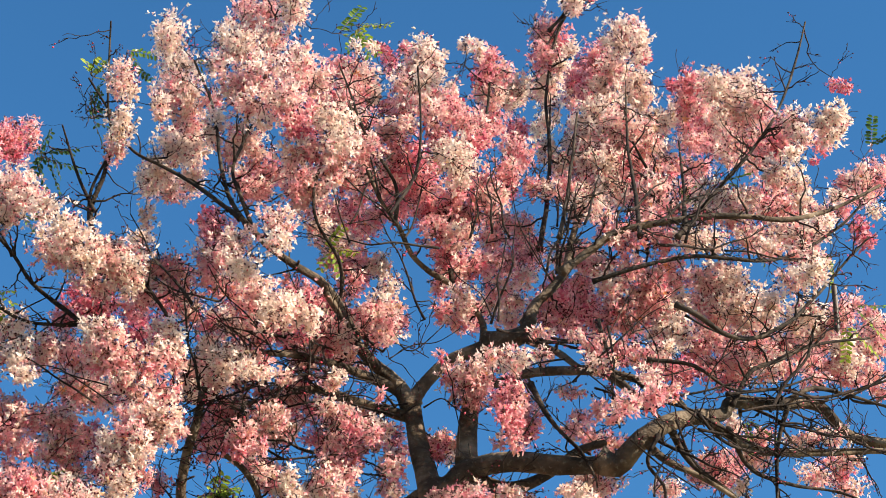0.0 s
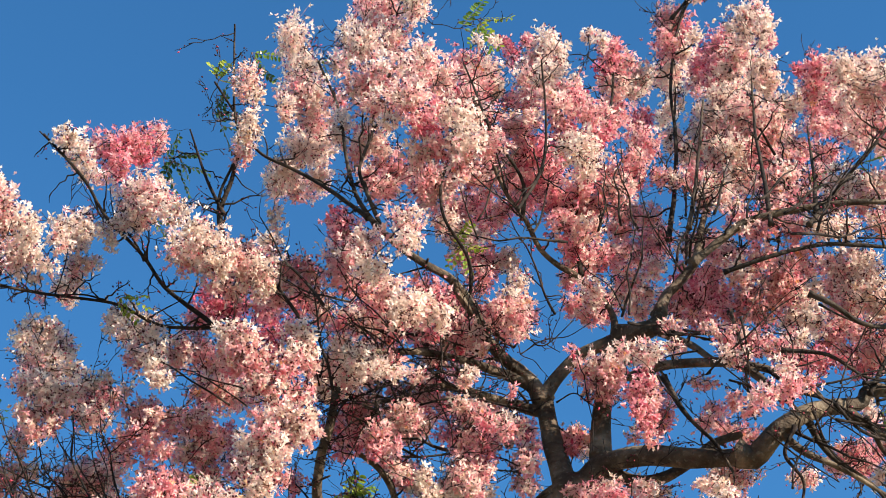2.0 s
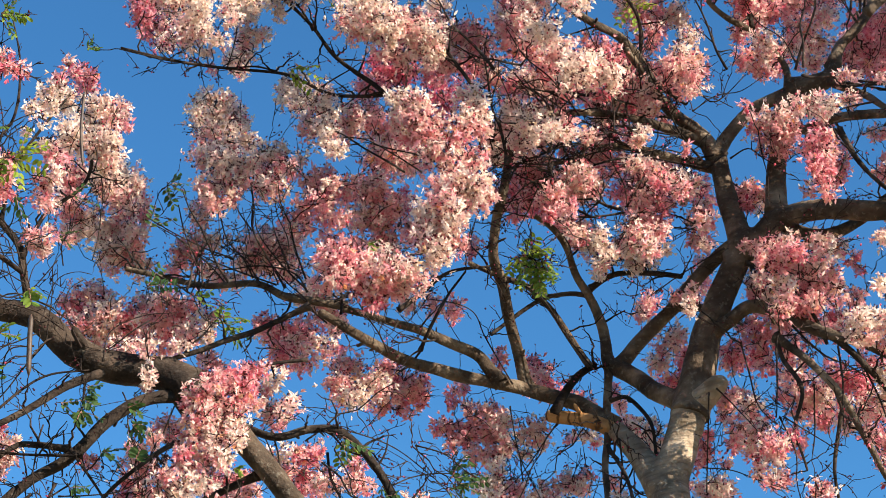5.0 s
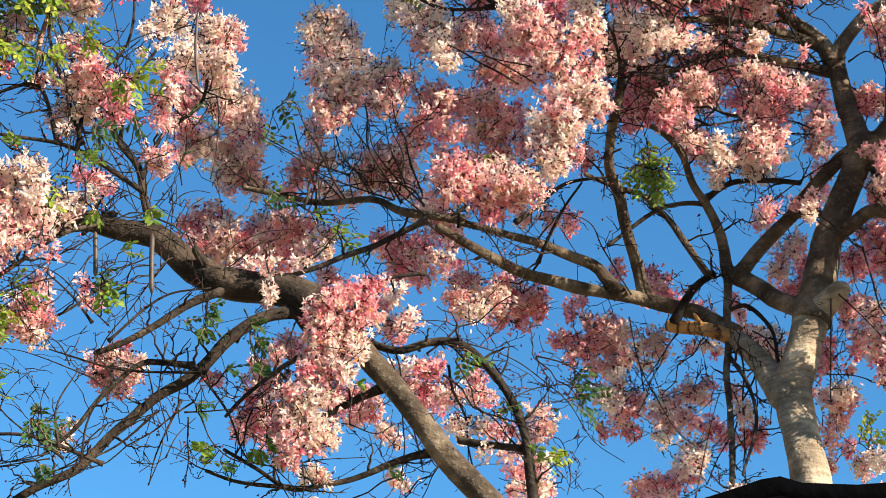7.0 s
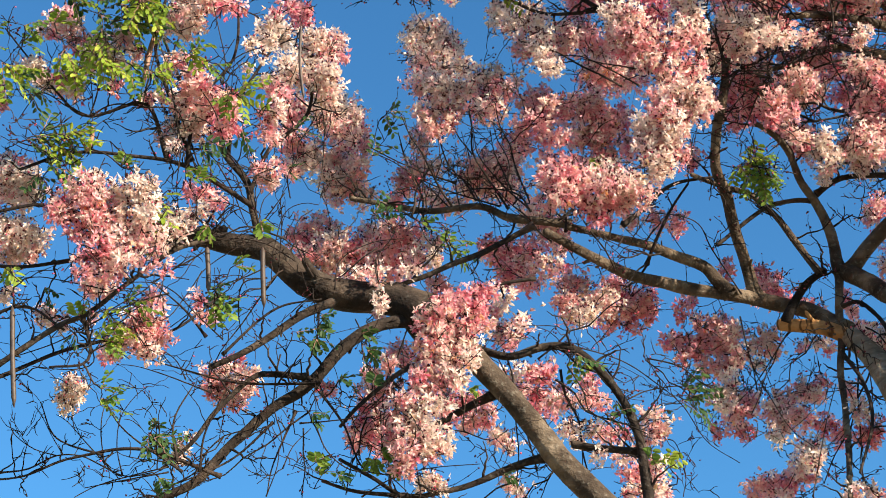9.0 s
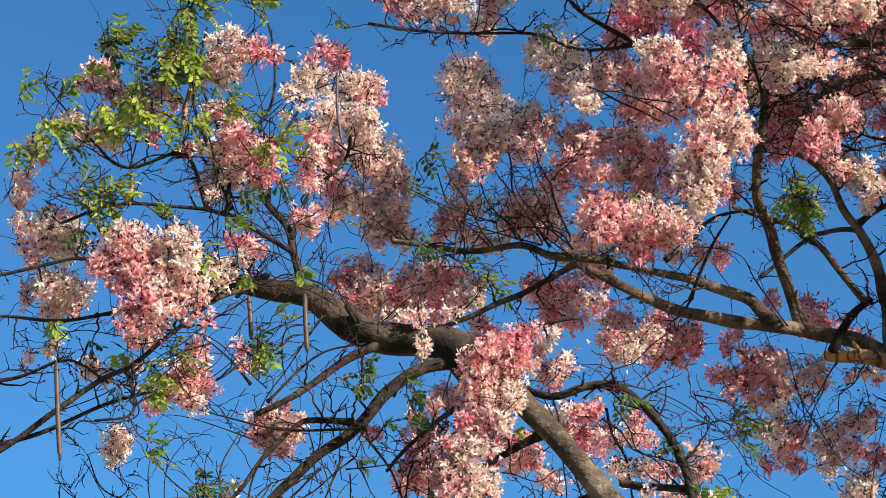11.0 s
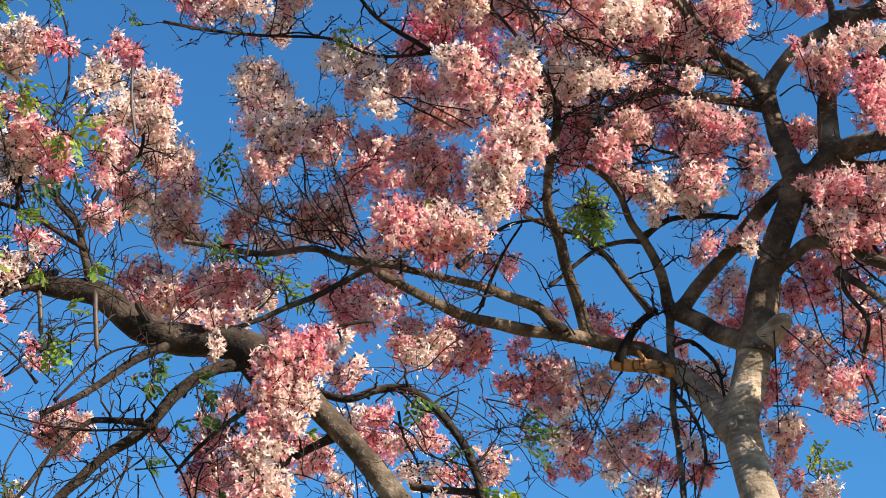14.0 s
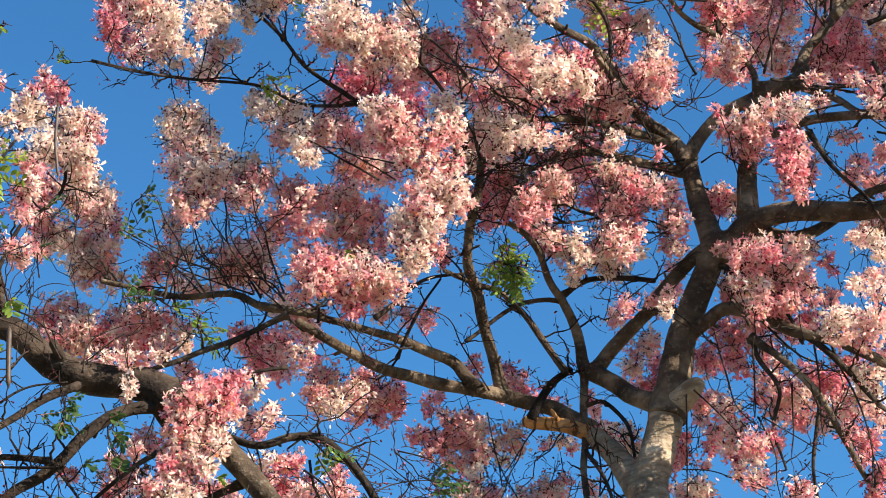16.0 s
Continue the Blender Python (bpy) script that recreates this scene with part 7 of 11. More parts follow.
flower_bough(tree_a, [
    (2.95, 11.05, 8.43, 0.078, 0.078, 0.76), (2.98, 10.95, 8.24, 0.054, 0.077, 0.76), (2.84, 10.47, 7.82, 0.048, 0.051, 0.57),
    (2.81, 10.53, 7.72, 0.066, 0.055, 0.56), (2.67, 11.19, 8.74, 0.072, 0.040, 0.17), (3.16, 10.14, 9.35, 0.097, 0.077, 0.77),
    (3.26, 10.35, 9.37, 0.110, 0.086, 0.49), (3.39, 10.36, 9.44, 0.099, 0.099, 0.70), (3.57, 10.52, 9.64, 0.101, 0.081, 0.50),
    (4.00, 11.31, 10.27, 0.109, 0.087, 0.68), (4.21, 11.37, 10.40, 0.110, 0.088, 0.52), (3.64, 10.51, 9.44, 0.100, 0.080, 0.51),
    (4.08, 11.17, 10.02, 0.086, 0.077, 0.38), (3.25, 10.09, 8.94, 0.095, 0.083, 0.29), (3.22, 10.42, 9.08, 0.078, 0.078, 0.57)])
flower_bough(tree_a, [
    (3.25, 10.25, 8.87, 0.076, 0.057, 0.48), (3.38, 10.33, 8.99, 0.058, 0.077, 0.76), (3.67, 10.92, 9.53, 0.103, 0.074, 0.29),
    (3.81, 10.79, 9.51, 0.115, 0.082, 0.33), (3.71, 10.53, 9.17, 0.111, 0.071, 0.37), (3.14, 10.24, 9.18, 0.054, 0.069, 0.55),
    (4.26, 10.94, 9.78, 0.118, 0.093, 0.72), (4.30, 10.84, 9.61, 0.104, 0.091, 0.92), (3.92, 10.29, 9.08, 0.098, 0.098, 0.68),
    (4.04, 10.30, 9.05, 0.098, 0.098, 0.71), (4.21, 10.40, 9.24, 0.080, 0.100, 0.72), (3.66, 9.74, 8.48, 0.066, 0.051, 0.39),
    (3.88, 9.90, 8.67, 0.068, 0.056, 0.73), (4.29, 10.54, 9.55, 0.073, 0.082, 0.52), (4.37, 11.06, 10.19, 0.108, 0.078, 0.30)])
flower_bough(tree_a, [
    (4.30, 10.42, 9.66, 0.073, 0.073, 0.54), (3.76, 9.38, 8.26, 0.053, 0.036, 0.37), (3.63, 9.69, 8.29, 0.072, 0.043, 0.34),
    (3.09, 9.90, 8.21, 0.072, 0.065, 0.48), (3.16, 9.78, 8.17, 0.079, 0.079, 0.33), (3.23, 9.77, 8.11, 0.072, 0.079, 0.50),
    (3.15, 9.87, 8.06, 0.090, 0.065, 0.56), (3.23, 9.85, 8.01, 0.065, 0.054, 0.54), (3.32, 9.92, 8.30, 0.037, 0.044, 0.57),
    (3.41, 10.06, 8.44, 0.104, 0.056, 0.11), (3.74, 10.59, 8.83, 0.098, 0.059, 0.30), (3.64, 10.40, 8.47, 0.057, 0.069, 0.74),
    (3.78, 10.65, 8.55, 0.082, 0.078, 0.71), (3.76, 10.80, 8.52, 0.071, 0.079, 0.70), (3.87, 10.81, 8.54, 0.071, 0.079, 0.75)])
flower_bough(tree_a, [
    (3.77, 10.67, 8.31, 0.073, 0.070, 0.71), (3.89, 10.83, 8.46, 0.059, 0.071, 0.73), (3.08, 10.48, 8.04, 0.067, 0.056, 0.52),
    (3.14, 10.44, 7.98, 0.074, 0.052, 0.48), (4.09, 10.47, 8.56, 0.085, 0.035, 0.48), (4.08, 10.28, 8.22, 0.068, 0.045, 0.70),
    (3.96, 10.13, 8.03, 0.074, 0.056, 0.55), (3.99, 9.99, 7.90, 0.055, 0.044, 0.50), (3.19, 10.14, 7.49, 0.089, 0.054, 0.53),
    (2.99, 9.99, 7.37, 0.070, 0.035, 0.53), (3.35, 9.73, 7.28, 0.086, 0.041, 0.32), (3.63, 9.40, 7.12, 0.067, 0.040, 0.33),
    (3.87, 9.78, 7.44, 0.064, 0.064, 0.31), (4.28, 10.45, 9.74, 0.102, 0.074, 0.48), (4.28, 10.15, 9.42, 0.099, 0.079, 0.53)])
flower_bough(tree_a, [
    (4.10, 9.56, 8.82, 0.093, 0.074, 0.29), (4.22, 9.52, 8.94, 0.094, 0.075, 0.52), (4.44, 9.68, 9.00, 0.095, 0.076, 0.47),
    (4.39, 9.80, 8.94, 0.096, 0.084, 0.48), (4.64, 9.81, 9.22, 0.097, 0.058, 0.53), (4.76, 10.03, 9.25, 0.099, 0.079, 0.49),
    (4.32, 10.56, 9.36, 0.101, 0.081, 0.68), (4.24, 9.84, 8.85, 0.103, 0.091, 0.54), (4.14, 9.93, 8.76, 0.095, 0.076, 0.68),
    (4.35, 9.96, 8.81, 0.096, 0.077, 0.53), (4.57, 10.14, 9.06, 0.087, 0.079, 0.54), (4.50, 9.77, 8.89, 0.076, 0.076, 0.53),
    (4.65, 9.95, 8.94, 0.085, 0.093, 0.10), (4.76, 10.00, 9.04, 0.071, 0.094, 0.12), (4.60, 9.78, 8.68, 0.083, 0.091, 0.09)])
flower_bough(tree_a, [
    (4.74, 9.93, 8.75, 0.046, 0.077, 0.14), (4.60, 10.04, 8.80, 0.058, 0.093, 0.34), (4.34, 9.39, 8.21, 0.065, 0.065, 0.11),
    (5.11, 10.31, 9.54, 0.103, 0.082, 0.38), (5.29, 10.31, 9.62, 0.103, 0.083, 0.30), (5.31, 10.19, 9.43, 0.090, 0.102, 0.10),
    (5.24, 10.35, 9.44, 0.111, 0.090, 0.15), (5.21, 10.57, 9.54, 0.083, 0.083, 0.49), (5.22, 10.07, 9.14, 0.100, 0.096, 0.14),
    (5.32, 10.03, 9.08, 0.100, 0.096, 0.13), (5.29, 9.79, 8.96, 0.078, 0.086, 0.18), (5.13, 9.31, 8.64, 0.067, 0.075, 0.12),
    (5.29, 9.74, 8.83, 0.070, 0.070, 0.14), (5.30, 10.12, 8.99, 0.100, 0.072, 0.35), (5.22, 10.28, 9.19, 0.101, 0.073, 0.33)])
flower_bough(tree_a, [
    (5.14, 10.39, 9.20, 0.102, 0.073, 0.55), (4.93, 9.99, 8.77, 0.097, 0.078, 0.48), (5.02, 9.85, 8.64, 0.096, 0.069, 0.51),
    (4.92, 10.19, 8.76, 0.098, 0.079, 0.70), (4.47, 9.67, 8.27, 0.092, 0.066, 0.73), (4.70, 9.92, 8.42, 0.095, 0.068, 0.86),
    (4.92, 9.96, 8.52, 0.085, 0.069, 0.50), (4.95, 9.67, 8.38, 0.094, 0.075, 0.53), (5.06, 9.74, 8.39, 0.076, 0.076, 0.35),
    (5.01, 9.91, 8.40, 0.096, 0.053, 0.77), (5.21, 9.83, 8.60, 0.096, 0.093, 0.53), (5.48, 10.10, 8.86, 0.100, 0.080, 0.50),
    (5.14, 9.58, 8.30, 0.094, 0.075, 0.32), (5.56, 10.01, 8.77, 0.099, 0.079, 0.48), (5.47, 9.97, 8.59, 0.078, 0.059, 0.51)])
flower_bough(tree_a, [
    (5.09, 8.89, 8.52, 0.091, 0.062, 0.30), (5.06, 8.61, 8.36, 0.085, 0.071, 0.11), (5.30, 9.14, 8.91, 0.106, 0.068, 0.37),
    (5.38, 9.08, 8.84, 0.056, 0.056, 0.14), (5.29, 9.35, 8.56, 0.079, 0.075, 0.13), (5.31, 9.20, 8.50, 0.074, 0.074, 0.09),
    (5.77, 9.94, 8.95, 0.100, 0.080, 0.32), (5.86, 9.84, 8.97, 0.088, 0.080, 0.52), (6.12, 10.10, 9.28, 0.062, 0.087, 0.56),
    (5.67, 10.01, 8.92, 0.100, 0.072, 0.30), (6.11, 10.60, 9.27, 0.106, 0.085, 0.48), (6.17, 10.38, 9.13, 0.084, 0.084, 0.10),
    (6.55, 10.78, 9.50, 0.109, 0.087, 0.52), (6.53, 10.49, 9.35, 0.086, 0.107, 0.50), (6.47, 10.52, 9.21, 0.106, 0.064, 0.39)])
flower_bough(tree_a, [
    (6.23, 10.46, 9.04, 0.105, 0.075, 0.11), (6.16, 10.59, 9.07, 0.105, 0.063, 0.56), (5.81, 10.27, 8.87, 0.081, 0.061, 0.53),
    (6.64, 10.87, 9.26, 0.109, 0.078, 0.50), (6.35, 10.70, 9.07, 0.106, 0.060, 0.52), (5.65, 9.94, 8.50, 0.078, 0.047, 0.48),
    (6.58, 10.59, 9.58, 0.087, 0.065, 0.52), (6.55, 10.62, 8.94, 0.064, 0.051, 0.56), (4.14, 9.60, 8.32, 0.102, 0.073, 0.72),
    (3.92, 9.42, 8.21, 0.089, 0.071, 0.54), (4.20, 9.38, 8.14, 0.100, 0.064, 0.52), (3.81, 9.19, 7.92, 0.087, 0.052, 0.35),
    (3.97, 8.80, 7.61, 0.067, 0.040, 0.31), (3.91, 8.71, 7.39, 0.082, 0.066, 0.54), (4.09, 8.86, 7.54, 0.084, 0.040, 0.57)])
flower_bough(tree_a, [
    (3.68, 8.48, 7.18, 0.063, 0.048, 0.49), (3.71, 8.76, 7.28, 0.065, 0.046, 0.51), (3.85, 9.37, 7.71, 0.052, 0.049, 0.56),
    (5.04, 10.01, 8.07, 0.057, 0.068, 0.36), (5.18, 10.07, 8.03, 0.084, 0.053, 0.53), (5.21, 9.97, 8.02, 0.057, 0.046, 0.51),
    (4.89, 9.75, 8.01, 0.037, 0.037, 0.16), (4.11, 9.99, 7.87, 0.092, 0.055, 0.55), (4.23, 10.03, 7.83, 0.074, 0.052, 0.53),
    (5.01, 10.36, 8.01, 0.097, 0.077, 0.52), (5.15, 10.53, 8.04, 0.098, 0.078, 0.56), (4.93, 10.40, 7.94, 0.077, 0.058, 0.50),
    (5.27, 10.56, 8.16, 0.079, 0.059, 0.68), (5.12, 9.91, 7.81, 0.094, 0.052, 0.33), (5.07, 10.13, 7.71, 0.057, 0.053, 0.10)])
flower_bough(tree_a, [
    (5.39, 9.77, 7.88, 0.105, 0.045, 0.37), (5.53, 9.65, 7.86, 0.105, 0.045, 0.29), (6.05, 10.59, 8.21, 0.102, 0.073, 0.70),
    (5.70, 10.27, 7.94, 0.098, 0.055, 0.36), (5.79, 9.94, 7.89, 0.096, 0.046, 0.37), (6.19, 10.73, 8.16, 0.103, 0.062, 0.32),
    (3.93, 9.71, 7.40, 0.116, 0.077, 0.34), (3.83, 9.66, 7.29, 0.087, 0.042, 0.35), (4.90, 10.92, 8.14, 0.100, 0.056, 0.31),
    (-0.27, 9.80, 9.62, 0.074, 0.067, 0.09), (-0.21, 10.22, 9.85, 0.085, 0.085, 0.17), (-0.03, 10.96, 10.51, 0.116, 0.112, 0.67),
    (0.06, 10.91, 10.32, 0.074, 0.111, 0.72), (0.15, 10.92, 10.57, 0.104, 0.062, 0.69), (0.22, 11.06, 10.53, 0.063, 0.050, 0.94)])
flower_bough(tree_a, [
    (-0.14, 10.27, 9.75, 0.058, 0.069, 0.17), (-0.05, 10.81, 10.12, 0.073, 0.040, 0.51), (0.17, 10.23, 9.46, 0.095, 0.125, 0.31),
    (0.12, 10.09, 9.21, 0.056, 0.056, 0.09), (0.21, 10.36, 9.68, 0.077, 0.058, 0.53), (0.23, 10.10, 9.20, 0.045, 0.067, 0.14),
    (-0.64, 9.19, 8.69, 0.068, 0.085, 0.32), (-0.60, 9.49, 8.81, 0.070, 0.098, 0.33), (-0.75, 9.88, 9.02, 0.098, 0.102, 0.55),
    (-0.85, 10.56, 9.35, 0.093, 0.108, 0.74), (-0.62, 9.62, 8.75, 0.088, 0.088, 0.32), (-0.50, 9.65, 8.81, 0.064, 0.099, 0.10),
    (-0.42, 9.52, 8.62, 0.063, 0.097, 0.09), (-0.78, 10.82, 9.38, 0.106, 0.082, 0.68), (-0.54, 10.04, 8.87, 0.091, 0.080, 0.33)])
flower_bough(tree_a, [
    (-0.51, 10.17, 8.86, 0.081, 0.063, 0.14), (-0.66, 10.38, 8.97, 0.056, 0.056, 0.29), (-0.41, 10.01, 8.82, 0.051, 0.065, 0.17),
    (-0.68, 9.36, 8.91, 0.042, 0.035, 0.55), (-0.22, 9.98, 9.06, 0.077, 0.070, 0.16), (-0.15, 10.35, 9.35, 0.068, 0.076, 0.35),
    (-0.24, 9.71, 8.73, 0.064, 0.064, 0.18), (-0.16, 10.20, 9.09, 0.067, 0.067, 0.11), (-0.09, 9.97, 9.02, 0.044, 0.051, 0.12),
    (-0.00, 10.08, 9.12, 0.063, 0.041, 0.13), (0.06, 10.17, 9.08, 0.030, 0.045, 0.11), (-0.32, 9.94, 8.69, 0.050, 0.040, 0.13),
    (-0.15, 10.35, 9.01, 0.067, 0.064, 0.36), (-0.06, 10.33, 9.03, 0.052, 0.041, 0.11), (-0.23, 10.85, 9.17, 0.070, 0.070, 0.18)])
flower_bough(tree_a, [
    (-0.17, 10.62, 9.08, 0.065, 0.053, 0.11), (-0.19, 10.95, 9.15, 0.055, 0.035, 0.14), (-0.38, 10.93, 9.14, 0.031, 0.027, 0.47),
    (-0.40, 10.27, 8.83, 0.044, 0.030, 0.17), (-0.42, 11.02, 8.96, 0.059, 0.055, 0.10), (-0.45, 10.52, 8.52, 0.063, 0.070, 0.09),
    (-0.31, 11.05, 8.95, 0.078, 0.078, 0.15), (-0.24, 11.56, 9.19, 0.073, 0.090, 0.34), (-0.36, 11.10, 8.84, 0.097, 0.086, 0.14),
    (-0.40, 10.92, 8.61, 0.076, 0.076, 0.35), (-0.25, 11.01, 8.68, 0.085, 0.077, 0.11), (-0.16, 11.17, 8.83, 0.047, 0.078, 0.13),
    (-0.28, 10.89, 8.49, 0.102, 0.068, 0.31), (-0.11, 10.84, 8.51, 0.057, 0.057, 0.17), (-0.03, 10.53, 8.26, 0.044, 0.044, 0.14)])
flower_bough(tree_a, [
    (0.04, 10.44, 8.19, 0.044, 0.029, 0.16), (0.15, 10.98, 9.05, 0.078, 0.070, 0.10), (0.21, 10.80, 8.84, 0.076, 0.080, 0.13),
    (0.27, 10.30, 8.31, 0.065, 0.080, 0.38), (0.11, 11.12, 9.10, 0.039, 0.071, 0.12), (-0.36, 10.26, 8.01, 0.096, 0.071, 0.36),
    (-0.25, 10.16, 7.93, 0.085, 0.078, 0.14), (-0.13, 10.26, 7.98, 0.075, 0.078, 0.12), (-0.20, 10.25, 7.82, 0.095, 0.085, 0.34),
    (-0.34, 10.22, 7.80, 0.074, 0.070, 0.37), (-0.28, 10.22, 7.68, 0.084, 0.060, 0.37), (-0.40, 10.73, 7.88, 0.062, 0.073, 0.34),
    (-0.42, 11.06, 7.86, 0.071, 0.052, 0.35), (-0.47, 11.16, 7.83, 0.068, 0.064, 0.56), (-0.54, 11.20, 7.85, 0.053, 0.064, 0.55)])
flower_bough(tree_a, [
    (-0.58, 11.36, 7.80, 0.053, 0.042, 0.56), (-0.30, 10.96, 7.81, 0.067, 0.033, 0.18), (-0.34, 11.33, 7.80, 0.091, 0.049, 0.30),
    (-0.22, 11.15, 7.63, 0.101, 0.037, 0.36), (0.03, 10.60, 8.18, 0.088, 0.077, 0.50), (0.12, 10.36, 8.00, 0.054, 0.075, 0.51),
    (0.00, 10.41, 7.93, 0.075, 0.075, 0.33), (0.08, 10.14, 7.74, 0.070, 0.063, 0.35), (0.26, 10.35, 7.75, 0.060, 0.064, 0.53),
    (0.23, 10.39, 7.65, 0.078, 0.060, 0.50), (-0.05, 10.92, 7.76, 0.089, 0.074, 0.37), (0.06, 11.19, 7.96, 0.102, 0.083, 0.49),
    (0.14, 10.94, 7.75, 0.100, 0.089, 0.35), (0.03, 11.05, 7.72, 0.104, 0.082, 0.38), (0.21, 11.11, 7.93, 0.056, 0.068, 0.50)])
flower_bough(tree_a, [
    (0.18, 10.86, 7.56, 0.088, 0.066, 0.35), (-0.08, 11.00, 7.68, 0.074, 0.067, 0.38), (0.38, 9.35, 6.80, 0.076, 0.063, 0.50),
    (0.47, 9.26, 6.78, 0.069, 0.075, 0.69), (0.57, 9.41, 6.83, 0.089, 0.076, 0.49), (0.44, 9.26, 6.67, 0.084, 0.062, 0.48),
    (0.37, 9.45, 6.73, 0.063, 0.044, 0.50), (0.69, 9.26, 6.72, 0.087, 0.075, 0.48), (0.64, 9.40, 6.68, 0.085, 0.063, 0.76),
    (0.76, 9.41, 6.70, 0.076, 0.066, 0.50), (0.82, 9.30, 6.75, 0.066, 0.063, 0.10), (0.73, 9.39, 6.87, 0.064, 0.057, 0.34),
    (0.88, 9.31, 6.69, 0.056, 0.063, 0.37), (0.64, 9.40, 6.58, 0.063, 0.038, 0.74), (0.98, 11.26, 7.55, 0.053, 0.053, 0.35)])
flower_bough(tree_a, [
    (1.17, 11.32, 7.59, 0.053, 0.053, 0.53), (1.31, 11.51, 7.65, 0.054, 0.069, 0.67), (0.57, 9.34, 6.65, 0.063, 0.044, 0.48),
    (0.37, 10.77, 7.30, 0.100, 0.072, 0.31), (0.45, 10.89, 7.29, 0.087, 0.072, 0.39), (0.30, 10.90, 7.41, 0.073, 0.051, 0.37),
    (0.50, 11.20, 7.36, 0.067, 0.067, 0.53), (-0.65, 10.55, 6.98, 0.077, 0.070, 0.50), (-0.56, 10.50, 7.11, 0.077, 0.077, 0.52),
    (-0.53, 10.74, 7.08, 0.085, 0.078, 0.70), (-0.46, 10.51, 7.04, 0.084, 0.084, 0.53), (-0.40, 10.28, 6.80, 0.081, 0.068, 0.35),
    (-0.30, 10.37, 6.94, 0.052, 0.062, 0.30), (-0.28, 10.13, 6.73, 0.033, 0.057, 0.15), (0.10, 10.78, 7.09, 0.085, 0.071, 0.67)])
flower_bough(tree_a, [
    (0.02, 10.62, 7.05, 0.053, 0.053, 0.70), (0.16, 10.46, 6.90, 0.093, 0.076, 0.70), (0.30, 10.70, 7.07, 0.071, 0.071, 0.67),
    (2.13, 10.64, 7.71, 0.066, 0.066, 0.19), (2.18, 10.63, 7.59, 0.040, 0.077, 0.09), (2.15, 10.86, 7.92, 0.052, 0.041, 0.54),
    (2.14, 10.56, 7.46, 0.036, 0.036, 0.16), (2.37, 10.71, 7.76, 0.052, 0.063, 0.35), (2.40, 10.69, 7.67, 0.063, 0.063, 0.16),
    (2.49, 10.97, 7.75, 0.041, 0.034, 0.36), (2.51, 11.05, 7.45, 0.041, 0.060, 0.54), (2.38, 10.54, 7.56, 0.069, 0.062, 0.15),
    (2.50, 10.66, 7.62, 0.052, 0.059, 0.10), (2.80, 10.87, 7.54, 0.041, 0.053, 0.49), (2.98, 11.12, 7.84, 0.054, 0.066, 0.52)])
flower_bough(tree_a, [
    (3.04, 11.45, 7.89, 0.044, 0.048, 0.75), (2.91, 11.32, 7.68, 0.066, 0.054, 0.56), (3.23, 10.54, 7.69, 0.089, 0.056, 0.53),
    (3.38, 10.66, 7.72, 0.090, 0.068, 0.50), (3.21, 10.42, 7.49, 0.088, 0.055, 0.57), (3.29, 10.19, 7.36, 0.050, 0.061, 0.55),
    (3.55, 10.37, 7.62, 0.089, 0.063, 0.34), (3.67, 10.39, 7.61, 0.063, 0.052, 0.38), (3.49, 10.15, 7.31, 0.075, 0.061, 0.52),
    (3.46, 10.22, 7.22, 0.076, 0.068, 0.54), (3.55, 10.21, 7.26, 0.061, 0.061, 0.37), (3.42, 10.32, 7.32, 0.069, 0.069, 0.48),
    (3.07, 9.91, 7.04, 0.069, 0.059, 0.18), (3.18, 10.07, 7.10, 0.049, 0.049, 0.17), (3.07, 10.28, 7.21, 0.050, 0.068, 0.55)])
flower_bough(tree_a, [
    (3.03, 10.17, 7.23, 0.039, 0.060, 0.36), (3.36, 10.39, 7.24, 0.076, 0.062, 0.76), (3.47, 10.40, 7.22, 0.069, 0.051, 0.77),
    (3.18, 10.52, 7.26, 0.069, 0.040, 0.72), (3.49, 9.65, 6.87, 0.044, 0.051, 0.53), (3.52, 9.71, 7.16, 0.038, 0.038, 0.77),
    (3.57, 9.73, 7.09, 0.024, 0.024, 0.72), (3.50, 9.20, 6.70, 0.056, 0.046, 0.31), (3.70, 9.45, 6.81, 0.047, 0.057, 0.32),
    (3.59, 9.22, 6.79, 0.046, 0.030, 0.37), (3.56, 8.93, 6.77, 0.036, 0.058, 0.16), (3.58, 9.07, 6.92, 0.046, 0.046, 0.18),
    (3.37, 9.60, 6.84, 0.037, 0.047, 0.50), (2.47, 10.89, 7.36, 0.037, 0.030, 0.51), (2.69, 11.21, 7.28, 0.065, 0.053, 0.48)])
flower_bough(tree_a, [
    (2.74, 11.06, 7.28, 0.064, 0.064, 0.32), (2.86, 11.37, 7.27, 0.069, 0.065, 0.56), (2.64, 11.19, 7.14, 0.068, 0.053, 0.31),
    (2.75, 11.39, 7.11, 0.076, 0.065, 0.73), (2.87, 11.37, 7.15, 0.054, 0.069, 0.86), (2.65, 11.31, 7.46, 0.042, 0.035, 0.32),
    (2.79, 11.27, 7.01, 0.042, 0.034, 0.75), (3.14, 10.82, 7.27, 0.067, 0.052, 0.51), (3.24, 10.67, 7.18, 0.088, 0.063, 0.72),
    (3.29, 10.48, 7.12, 0.087, 0.062, 0.50), (3.19, 10.79, 7.16, 0.089, 0.052, 0.67), (3.46, 10.52, 7.18, 0.095, 0.051, 0.71),
    (3.35, 10.01, 6.83, 0.084, 0.059, 0.50), (3.63, 10.46, 7.15, 0.070, 0.062, 0.74), (3.28, 10.39, 6.91, 0.093, 0.061, 0.55)])
